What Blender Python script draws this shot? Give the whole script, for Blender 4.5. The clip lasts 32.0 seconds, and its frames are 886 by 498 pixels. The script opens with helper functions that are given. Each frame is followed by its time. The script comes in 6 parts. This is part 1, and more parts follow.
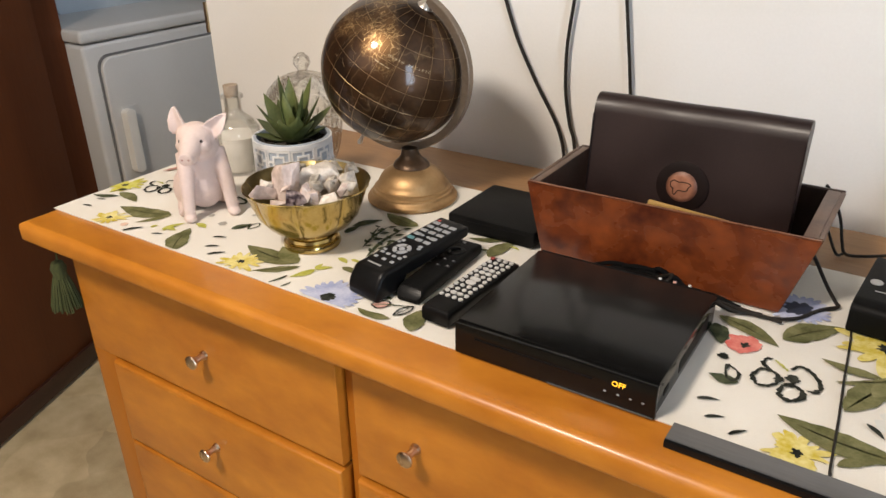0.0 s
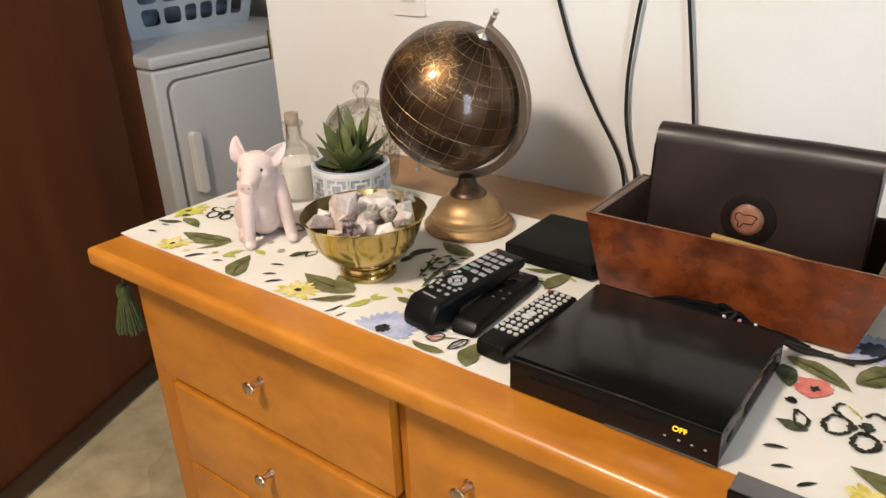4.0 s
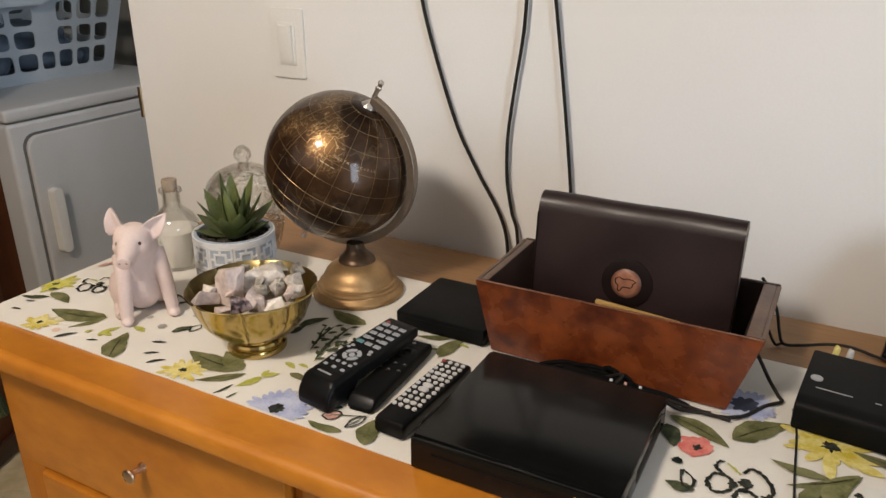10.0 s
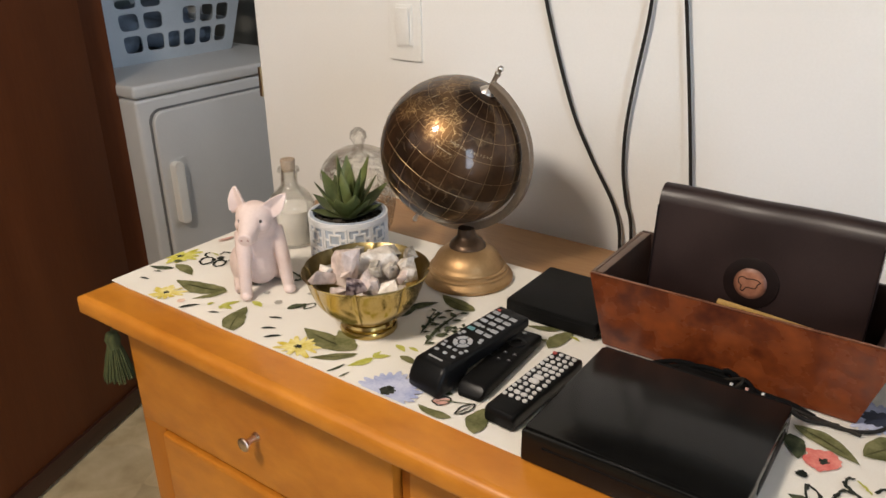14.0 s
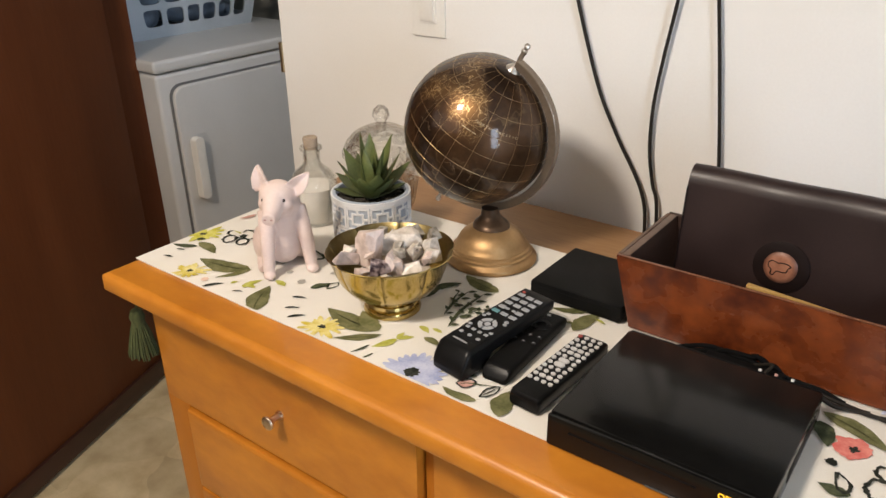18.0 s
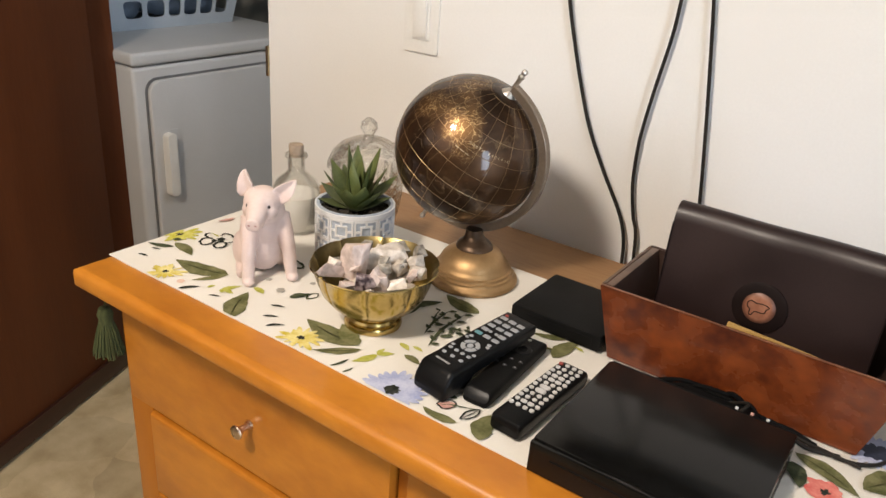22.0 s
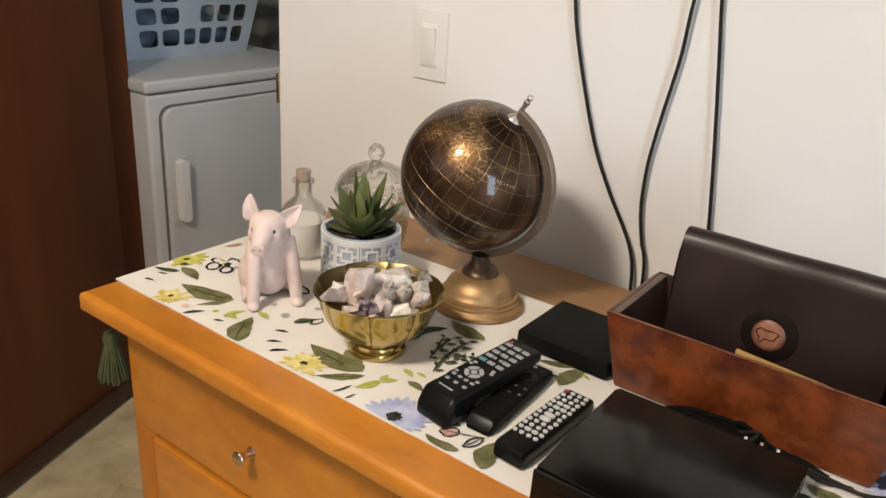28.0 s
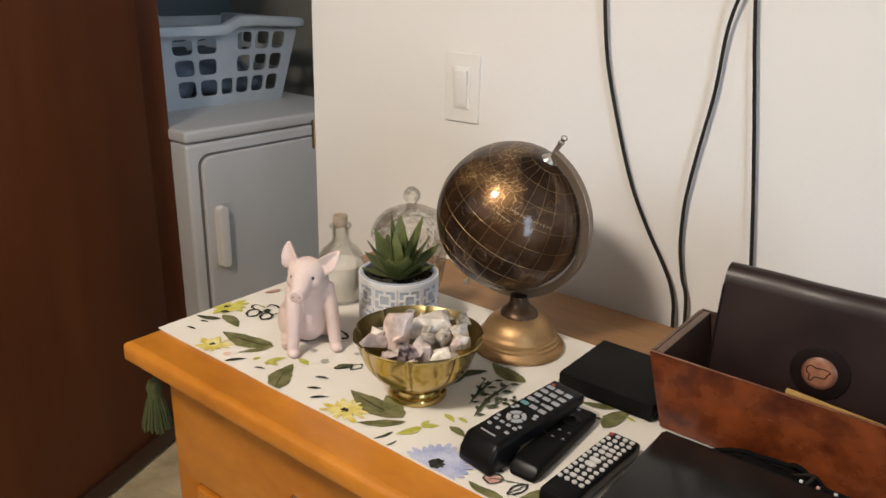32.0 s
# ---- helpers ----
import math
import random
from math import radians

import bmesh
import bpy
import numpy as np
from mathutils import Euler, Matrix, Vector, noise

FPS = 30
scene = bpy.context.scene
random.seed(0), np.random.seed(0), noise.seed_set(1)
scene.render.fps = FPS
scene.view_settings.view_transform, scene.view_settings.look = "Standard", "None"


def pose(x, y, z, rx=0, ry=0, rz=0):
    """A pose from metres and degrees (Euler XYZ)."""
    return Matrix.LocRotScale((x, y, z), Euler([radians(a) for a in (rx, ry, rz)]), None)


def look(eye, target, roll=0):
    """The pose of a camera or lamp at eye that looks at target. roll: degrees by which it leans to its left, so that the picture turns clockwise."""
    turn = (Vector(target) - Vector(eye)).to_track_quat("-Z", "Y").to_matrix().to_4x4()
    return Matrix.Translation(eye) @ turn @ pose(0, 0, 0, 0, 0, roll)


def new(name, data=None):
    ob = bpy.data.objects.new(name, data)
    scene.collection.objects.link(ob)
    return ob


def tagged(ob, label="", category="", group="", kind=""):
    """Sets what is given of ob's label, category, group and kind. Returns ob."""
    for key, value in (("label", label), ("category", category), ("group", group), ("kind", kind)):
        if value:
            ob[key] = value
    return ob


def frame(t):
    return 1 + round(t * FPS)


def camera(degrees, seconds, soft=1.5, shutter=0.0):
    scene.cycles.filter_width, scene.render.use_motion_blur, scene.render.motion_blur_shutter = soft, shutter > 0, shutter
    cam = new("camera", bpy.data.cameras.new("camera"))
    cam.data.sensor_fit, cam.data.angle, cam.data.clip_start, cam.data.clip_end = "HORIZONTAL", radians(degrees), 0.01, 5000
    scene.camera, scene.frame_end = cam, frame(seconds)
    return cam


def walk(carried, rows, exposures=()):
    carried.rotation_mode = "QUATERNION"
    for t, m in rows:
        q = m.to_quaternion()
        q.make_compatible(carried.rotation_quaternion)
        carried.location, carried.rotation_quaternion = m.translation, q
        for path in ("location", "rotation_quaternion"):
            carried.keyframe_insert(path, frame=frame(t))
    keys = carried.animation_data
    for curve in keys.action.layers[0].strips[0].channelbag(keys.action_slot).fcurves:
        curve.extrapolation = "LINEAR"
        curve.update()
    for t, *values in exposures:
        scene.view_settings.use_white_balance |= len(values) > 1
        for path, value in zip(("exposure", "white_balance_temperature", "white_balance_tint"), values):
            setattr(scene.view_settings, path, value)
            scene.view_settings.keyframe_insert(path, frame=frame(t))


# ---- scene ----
cam = camera(60.48, 32.0, soft=1.5, shutter=0.5)
PATH = [
    (0, (1.0630, -0.4866, 1.2744), (0.0690, 1.0081, 0.3924), -0.87),
    (0.5, (1.0576, -0.4774, 1.2720), (0.0348, 0.9920, 0.3805), -0.84),
    (1, (1.0541, -0.4748, 1.2775), (0.0055, 0.9005, 0.2731), -1.83),
    (1.5, (1.0634, -0.4713, 1.2709), (0.0743, 0.9997, 0.3447), -0.22),
    (2, (1.0680, -0.4666, 1.2743), (0.0194, 0.9621, 0.3473), -1.03),
    (2.5, (1.0736, -0.4634, 1.2747), (0.0372, 0.9641, 0.3325), -0.83),
    (3, (1.0712, -0.4647, 1.2830), (0.0162, 0.9790, 0.3871), -0.66),
    (3.5, (1.0689, -0.4682, 1.2855), (-0.0621, 0.9498, 0.4428), -2.73),
    (5.5, (1.0137, -0.4956, 1.3102), (-0.0825, 0.9660, 0.4966), 0.16),
    (6, (1.0225, -0.5040, 1.3398), (-0.1412, 1.0179, 0.7656), -0.42),
    (6.5, (1.0278, -0.5162, 1.3429), (-0.1931, 0.9520, 0.7481), 0.53),
    (7, (1.0334, -0.5239, 1.3637), (-0.1500, 1.0100, 0.8667), 1.17),
    (7.4, (1.0226, -0.5178, 1.3372), (-0.0796, 1.0422, 0.7443), 1.41),
    (7.6, (1.0272, -0.5450, 1.3516), (0.0139, 0.9498, 0.4923), 2.25),
    (8, (1.0456, -0.5010, 1.3263), (0.1502, 1.0059, 0.3633), 2.14),
    (8.5, (1.0603, -0.4838, 1.3305), (0.2463, 1.1074, 0.4331), 1.14),
    (8.7, (1.0605, -0.4782, 1.3245), (0.2685, 1.1234, 0.4259), 0.92),
    (9, (1.0504, -0.4783, 1.3267), (0.1864, 1.1295, 0.5091), -1.06),
    (9.5, (1.0380, -0.4820, 1.3300), (0.1465, 1.1346, 0.5608), 0.10),
    (10, (1.0353, -0.4726, 1.3229), (0.1598, 1.1601, 0.5695), 0.02),
    (10.5, (1.0273, -0.4740, 1.3197), (0.1328, 1.1410, 0.5506), 0.70),
    (11, (1.0144, -0.4746, 1.3165), (0.0435, 1.0537, 0.4671), 0.18),
    (11.5, (1.0098, -0.4698, 1.3228), (0.0468, 1.0904, 0.5238), 0.07),
    (12, (1.0162, -0.4715, 1.3229), (0.0855, 1.0858, 0.4810), 1.08),
    (12.5, (1.0163, -0.4649, 1.3238), (0.0609, 1.0868, 0.4996), 0.15),
    (13, (1.0132, -0.4617, 1.3231), (-0.0056, 1.0499, 0.5001), -0.71),
    (13.5, (1.0107, -0.4687, 1.3253), (-0.0327, 1.0269, 0.5040), -0.81),
    (14, (1.0116, -0.4762, 1.3287), (-0.0649, 1.0077, 0.5294), -0.61),
    (14.5, (1.0150, -0.4868, 1.3337), (-0.0823, 0.9940, 0.5568), -1.05),
    (16.5, (1.0070, -0.4763, 1.3393), (-0.0222, 1.0271, 0.5143), 0.46),
    (17, (1.0076, -0.4734, 1.3364), (-0.0310, 1.0340, 0.5310), 0.58),
    (17.5, (1.0044, -0.4776, 1.3359), (-0.0821, 0.9961, 0.5311), -0.53),
    (18, (0.9980, -0.4739, 1.3329), (-0.0972, 0.9616, 0.4728), -0.80),
    (18.5, (0.9955, -0.4737, 1.3330), (-0.1268, 0.9556, 0.4979), -0.70),
    (19, (0.9980, -0.4845, 1.3304), (-0.1434, 0.9157, 0.4722), -0.70),
    (19.5, (0.9943, -0.4906, 1.3318), (-0.1644, 0.9061, 0.4911), -0.20),
    (20, (0.9898, -0.4884, 1.3316), (-0.1662, 0.8984, 0.4710), -0.08),
    (20.5, (0.9914, -0.4933, 1.3322), (-0.1674, 0.8887, 0.4678), 0.10),
    (21, (0.9920, -0.5012, 1.3358), (-0.1895, 0.8747, 0.4926), 0.51),
    (21.5, (0.9914, -0.4921, 1.3079), (-0.1266, 0.9626, 0.5116), 4.23),
    (22, (0.9681, -0.4909, 1.3371), (-0.0471, 1.0222, 0.5123), 4.55),
    (22.5, (0.9732, -0.4899, 1.3266), (-0.1088, 0.9661, 0.4844), 4.52),
    (23, (0.9737, -0.4985, 1.3321), (-0.2231, 0.9349, 0.6159), 4.39),
    (23.5, (0.9776, -0.4980, 1.3363), (-0.1163, 1.0315, 0.6550), 4.84),
    (24, (0.9728, -0.4962, 1.3392), (-0.0900, 1.0537, 0.6550), 5.30),
    (24.5, (0.9754, -0.4925, 1.3367), (-0.1029, 1.0492, 0.6581), 4.52),
    (25, (0.9783, -0.4936, 1.3351), (-0.0977, 1.0529, 0.6637), 4.58),
    (25.5, (0.9739, -0.4923, 1.3359), (-0.1083, 1.0460, 0.6559), 4.20),
    (27.5, (0.9633, -0.4763, 1.3331), (-0.1149, 1.0125, 0.5452), 3.96),
    (28, (0.9749, -0.4810, 1.3326), (-0.0908, 1.0312, 0.5725), 4.24),
    (28.5, (0.9769, -0.4828, 1.3343), (-0.0760, 1.0374, 0.5726), 3.90),
    (29, (0.9819, -0.4855, 1.3352), (-0.1085, 1.0332, 0.6249), 3.28),
    (29.5, (0.9817, -0.4902, 1.3329), (-0.0993, 1.0375, 0.6275), 3.08),
    (30, (0.9814, -0.4930, 1.3336), (-0.0954, 1.0440, 0.6421), 2.72),
    (30.5, (0.9820, -0.4904, 1.3313), (-0.1112, 1.0417, 0.6547), 2.54),
    (31, (0.9812, -0.4836, 1.3397), (-0.1085, 1.0514, 0.6641), 1.86),
    (31.5, (0.9749, -0.4825, 1.3426), (-0.2176, 0.9775, 0.6745), 0.40),
    (32, (0.9700, -0.4792, 1.3401), (-0.1933, 1.0002, 0.6632), 1.66),
]
walk(cam, [(t, look(eye, target, roll)) for t, eye, target, roll in PATH], exposures=[(0.0, -0.05, 6500, 14), (1.0, 0.14, 6500, 14), (2.0, 0.03, 6500, 14), (3.5, 0.05, 6500, 14), (6.0, -0.2, 6500, 14), (7.0, -0.3, 6500, 14), (8.0, -0.14, 6500, 14), (9.0, -0.36, 6500, 14), (10.0, -0.41, 6500, 14), (11.0, -0.30, 6500, 14), (12.0, -0.22, 6500, 14), (14.5, -0.2, 6500, 14), (17.0, -0.1, 6500, 14), (18.0, -0.08, 6500, 14), (19.0, 0.02, 6500, 14), (21.0, 0.06, 6500, 14), (23.0, -0.15, 6500, 14), (24.0, -0.27, 6500, 14), (25.0, -0.29, 6500, 14), (28.0, -0.18, 6500, 14), (30.0, -0.3, 6500, 14), (32.0, -0.29, 6500, 14)])

# ---- light ----
world = bpy.data.worlds.new("world")
scene.world = world
world.use_nodes = True
wn = world.node_tree.nodes
sky = wn.new("ShaderNodeTexSky")
sky.sky_type, sky.sun_disc = "NISHITA", False
sky.sun_elevation, sky.sun_rotation = radians(25), radians(200)
world.node_tree.links.new(sky.outputs[0], wn["Background"].inputs[0])
wn["Background"].inputs[1].default_value = 0.08


def area_lamp(name, eye, target, sx, sy, watts, colour, round_shape=False):
    data = bpy.data.lights.new(name, "AREA")
    data.shape = "ELLIPSE" if round_shape else "RECTANGLE"
    data.size, data.size_y, data.energy, data.color = sx, sy, watts, colour
    ob = new(name, data)
    ob.matrix_world = look(eye, target)
    return ob


# the room's ceiling lamp and side window; overhead and closet fill lights are added
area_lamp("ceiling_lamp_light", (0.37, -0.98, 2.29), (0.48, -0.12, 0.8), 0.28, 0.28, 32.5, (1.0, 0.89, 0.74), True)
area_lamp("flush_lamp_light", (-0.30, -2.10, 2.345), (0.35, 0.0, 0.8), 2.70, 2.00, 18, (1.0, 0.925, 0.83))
area_lamp("window_light", (3.14, -1.35, 1.15), (1.0, 0.3, 1.0), 0.62, 1.55, 42, (0.66, 0.82, 1.0))
# no window stands here; added to brighten the dryer and basket
area_lamp("laundry_window_light", (0.49, 1.25, 1.75), (-0.95, 1.05, 0.8), 0.5, 0.6, 8.8, (0.80, 0.90, 1.0))

# ---- materials ----
def shader(name, a, b, rough=0.5, metal=0.0, scale=6.0, stretch=(1, 1, 1), bump=0.1, fine=120.0, rough_var=0.1, spec=0.5, coat=0.0, contrast=(0.35, 0.65), coords="Object"):
    """A surface that varies between two colours at two scales, with fine relief."""
    m = bpy.data.materials.new(name)
    m.use_nodes = True
    nt = m.node_tree
    n, l = nt.nodes, nt.links
    bs = n["Principled BSDF"]
    tc, mp = n.new("ShaderNodeTexCoord"), n.new("ShaderNodeMapping")
    l.new(tc.outputs[coords], mp.inputs[0])
    mp.inputs["Scale"].default_value = stretch
    n1, n2 = n.new("ShaderNodeTexNoise"), n.new("ShaderNodeTexNoise")
    n1.inputs["Scale"].default_value, n1.inputs["Detail"].default_value = scale, 5
    n2.inputs["Scale"].default_value, n2.inputs["Detail"].default_value = fine, 4
    l.new(mp.outputs[0], n1.inputs[0])
    l.new(mp.outputs[0], n2.inputs[0])
    mixv = n.new("ShaderNodeMath")
    mixv.operation = "MULTIPLY_ADD"
    l.new(n2.outputs[0], mixv.inputs[0])
    mixv.inputs[1].default_value = 0.35
    l.new(n1.outputs[0], mixv.inputs[2])
    ramp = n.new("ShaderNodeValToRGB")
    ramp.color_ramp.elements[0].position, ramp.color_ramp.elements[1].position = contrast[0] + 0.17, contrast[1] + 0.17
    ramp.color_ramp.elements[0].color, ramp.color_ramp.elements[1].color = (*a, 1), (*b, 1)
    l.new(mixv.outputs[0], ramp.inputs[0])
    l.new(ramp.outputs[0], bs.inputs["Base Color"])
    rr = n.new("ShaderNodeMapRange")
    rr.inputs["To Min"].default_value, rr.inputs["To Max"].default_value = max(rough - rough_var, 0.02), min(rough + rough_var, 1)
    l.new(n1.outputs[0], rr.inputs[0])
    l.new(rr.outputs[0], bs.inputs["Roughness"])
    bs.inputs["Metallic"].default_value = metal
    bs.inputs["Specular IOR Level"].default_value = spec
    bs.inputs["Coat Weight"].default_value = coat
    bs.inputs["Coat Roughness"].default_value = 0.12
    if bump:
        bp = n.new("ShaderNodeBump")
        bp.inputs["Strength"].default_value, bp.inputs["Distance"].default_value = bump, 0.002
        l.new(n2.outputs[0], bp.inputs["Height"])
        l.new(bp.outputs[0], bs.inputs["Normal"])
    return m


def glass(name, colour=(1, 1, 1), rough=0.02, bump=0.0, scale=60.0):
    m = bpy.data.materials.new(name)
    m.use_nodes = True
    n, l = m.node_tree.nodes, m.node_tree.links
    bs = n["Principled BSDF"]
    bs.inputs["Base Color"].default_value = (*colour, 1)
    bs.inputs["Transmission Weight"].default_value = 1.0
    bs.inputs["Roughness"].default_value, bs.inputs["IOR"].default_value = rough, 1.45
    if bump:
        tc, vo, bp = n.new("ShaderNodeTexCoord"), n.new("ShaderNodeTexVoronoi"), n.new("ShaderNodeBump")
        vo.inputs["Scale"].default_value = scale
        l.new(tc.outputs["Object"], vo.inputs[0])
        bp.inputs["Strength"].default_value, bp.inputs["Distance"].default_value = bump, 0.004
        l.new(vo.outputs[0], bp.inputs["Height"])
        l.new(bp.outputs[0], bs.inputs["Normal"])
    return m


def thin_glass(name, tint, bump=0.0, scale=60.0, gloss=0.35):
    """Blown glass whose walls let light straight through and shine at their edges."""
    m = bpy.data.materials.new(name)
    m.use_nodes = True
    n, l = m.node_tree.nodes, m.node_tree.links
    n.remove(n["Principled BSDF"])
    clear, shine, fr, mix, ml = n.new("ShaderNodeBsdfTransparent"), n.new("ShaderNodeBsdfGlossy"), n.new("ShaderNodeFresnel"), n.new("ShaderNodeMixShader"), n.new("ShaderNodeMath")
    clear.inputs[0].default_value = (*tint, 1)
    shine.inputs["Roughness"].default_value = 0.06
    fr.inputs[0].default_value = 1.5
    ml.operation = "MULTIPLY_ADD"
    ml.inputs[1].default_value, ml.inputs[2].default_value = gloss * 2, 0.02
    l.new(fr.outputs[0], ml.inputs[0])
    l.new(ml.outputs[0], mix.inputs[0])
    l.new(clear.outputs[0], mix.inputs[1])
    l.new(shine.outputs[0], mix.inputs[2])
    l.new(mix.outputs[0], n["Material Output"].inputs[0])
    if bump:
        tc, vo, bp = n.new("ShaderNodeTexCoord"), n.new("ShaderNodeTexVoronoi"), n.new("ShaderNodeBump")
        vo.inputs["Scale"].default_value = scale
        l.new(tc.outputs["Object"], vo.inputs[0])
        bp.inputs["Strength"].default_value, bp.inputs["Distance"].default_value = bump, 0.004
        l.new(vo.outputs[0], bp.inputs["Height"])
        l.new(bp.outputs[0], shine.inputs["Normal"])
        l.new(bp.outputs[0], fr.inputs["Normal"])
    return m


def glow(name, colour, strength):
    m = bpy.data.materials.new(name)
    m.use_nodes = True
    bs = m.node_tree.nodes["Principled BSDF"]
    bs.inputs["Base Color"].default_value = (0, 0, 0, 1)
    bs.inputs["Emission Color"].default_value, bs.inputs["Emission Strength"].default_value = (*colour, 1), strength
    return m


def brushed_pile():
    """Beige carpet whose nap lies this way and that in soft-edged patches."""
    m = shader("carpet_pile", (0.40, 0.300, 0.165), (0.66, 0.535, 0.330), 0.95, scale=10, fine=420, bump=0.9, rough_var=0.03, spec=0.1, contrast=(0.25, 0.66))
    n, l = m.node_tree.nodes, m.node_tree.links
    bs = n["Principled BSDF"]
    tc, bend, warp, cells, tone, mix = n.new("ShaderNodeTexCoord"), n.new("ShaderNodeTexNoise"), n.new("ShaderNodeVectorMath"), n.new("ShaderNodeTexVoronoi"), n.new("ShaderNodeMapRange"), n.new("ShaderNodeMix")
    bend.inputs["Scale"].default_value, cells.inputs["Scale"].default_value = 6.0, 5.5
    warp.operation, mix.data_type, mix.blend_type = "MULTIPLY_ADD", "RGBA", "MULTIPLY"
    warp.inputs[1].default_value = (0.16, 0.16, 0.0)
    tone.inputs["To Min"].default_value, tone.inputs["To Max"].default_value = 0.80, 1.12
    mix.inputs[0].default_value = 1.0
    l.new(tc.outputs["Object"], bend.inputs[0])
    l.new(bend.outputs["Color"], warp.inputs[0])
    l.new(tc.outputs["Object"], warp.inputs[2])
    l.new(warp.outputs[0], cells.inputs[0])
    l.new(cells.outputs["Color"], tone.inputs[0])
    l.new(bs.inputs["Base Color"].links[0].from_socket, mix.inputs[6])
    l.new(tone.outputs[0], mix.inputs[7])
    l.new(mix.outputs[2], bs.inputs["Base Color"])
    return m


WALL = shader("wall_paint", (0.79, 0.775, 0.735), (0.83, 0.815, 0.78), 0.75, scale=2.0, fine=260, bump=0.06, rough_var=0.08)
# unseen walls, tan instead of white so that less light bounces back
FARWALL = shader("low_bounce_wall", (0.30, 0.24, 0.17), (0.36, 0.29, 0.21), 0.8, scale=2.0, fine=200, bump=0.06)
CEIL = shader("ceiling_paint", (0.70, 0.69, 0.66), (0.76, 0.75, 0.72), 0.9, scale=3, fine=150, bump=0.2)
# dim side wall of the closet: its shade is mixed into the teal
CLOSET_SHADED = shader("shaded_teal_wall", (0.10, 0.15, 0.175), (0.14, 0.19, 0.215), 0.8, scale=2, fine=200, bump=0.06)
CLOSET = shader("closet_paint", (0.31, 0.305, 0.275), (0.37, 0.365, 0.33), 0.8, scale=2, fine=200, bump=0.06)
CARPET = brushed_pile()
MAPLE = shader("honey_maple", (0.360, 0.112, 0.0085), (0.600, 0.228, 0.0230), 0.34, scale=7.5, stretch=(0.7, 1.3, 1.3), fine=30, bump=0.22, rough_var=0.15, spec=0.45, coat=0.15, contrast=(0.24, 0.76))
MAPLE_UP = shader("honey_maple_upright", (0.350, 0.107, 0.0080), (0.50, 0.178, 0.0165), 0.38, scale=6, stretch=(1.3, 1.3, 0.4), fine=30, bump=0.02, spec=0.32, coat=0.06, contrast=(0.22, 0.78))
# maple along the wall, painted browner and darker for the shade there
BACKSHADE = shader("shaded_back_maple", (0.235, 0.118, 0.044), (0.325, 0.178, 0.076), 0.5, scale=5, stretch=(0.4, 3, 3), fine=80, bump=0.08)
def burnished():
    """Copper leather, rubbed dark towards the rim of its medallion."""
    m = shader("copper_leather", (0.27, 0.105, 0.058), (0.40, 0.175, 0.10), 0.42, 0.1, scale=60, fine=260, bump=0.15)
    n, l = m.node_tree.nodes, m.node_tree.links
    bs = n["Principled BSDF"]
    tc, gap, rub, mix = n.new("ShaderNodeTexCoord"), n.new("ShaderNodeVectorMath"), n.new("ShaderNodeMapRange"), n.new("ShaderNodeMix")
    gap.operation, mix.data_type = "DISTANCE", "RGBA"
    gap.inputs[1].default_value = (-0.002, -0.0165, 0.079)
    rub.inputs["From Min"].default_value, rub.inputs["From Max"].default_value = 0.0125, 0.0195
    l.new(tc.outputs["Object"], gap.inputs[0])
    l.new(gap.outputs["Value"], rub.inputs[0])
    l.new(rub.outputs[0], mix.inputs[0])
    l.new(bs.inputs["Base Color"].links[0].from_socket, mix.inputs[6])
    mix.inputs[7].default_value = (0.060, 0.022, 0.014, 1)
    l.new(mix.outputs[2], bs.inputs["Base Color"])
    return m


DOORWOOD = shader("dark_mahogany", (0.080, 0.022, 0.0065), (0.122, 0.036, 0.011), 0.5, scale=4, stretch=(2.5, 2.5, 0.25), fine=60, bump=0.05, spec=0.2, contrast=(0.25, 0.75))
KICK = shader("dark_base_strip", (0.028, 0.009, 0.005), (0.045, 0.015, 0.008), 0.45, scale=5, stretch=(0.4, 3, 3), fine=70, bump=0.06)
# dark tone stands for the shade in the gaps between drawers
GAPSHADE = shader("shaded_gap", (0.05, 0.02, 0.008), (0.08, 0.03, 0.012), 0.8)
LINEN = shader("white_cotton", (0.735, 0.697, 0.628), (0.795, 0.760, 0.690), 0.9, scale=7, fine=900, bump=0.25, spec=0.15, rough_var=0.03)
BRUSHED = shader("satin_nickel", (0.52, 0.40, 0.29), (0.62, 0.49, 0.37), 0.27, 1.0, scale=30, fine=300, bump=0.03)
BRASS = shader("polished_brass", (0.42, 0.305, 0.105), (0.55, 0.415, 0.165), 0.20, 1.0, scale=22, fine=160, bump=0.04, rough_var=0.08)
# inside of the bowl: darker and rougher than the outside
DULLBRASS = shader("dull_dark_brass", (0.22, 0.168, 0.070), (0.33, 0.255, 0.115), 0.36, 1.0, scale=30, fine=190, bump=0.06, rough_var=0.08)
GOLD = shader("matt_gold_paint", (0.36, 0.217, 0.097), (0.45, 0.282, 0.130), 0.46, 0.7, scale=14, fine=200, bump=0.05)
STEEL = shader("tarnished_silver", (0.45, 0.42, 0.38), (0.62, 0.58, 0.53), 0.3, 1.0, scale=40, fine=300, bump=0.05)
ARM = shader("bronze_arc", (0.215, 0.165, 0.120), (0.275, 0.215, 0.16), 0.42, 0.65, scale=20, fine=200, bump=0.04)
NECK = shader("dark_bronze", (0.075, 0.045, 0.026), (0.12, 0.075, 0.045), 0.4, 0.7, scale=20, fine=200, bump=0.04)
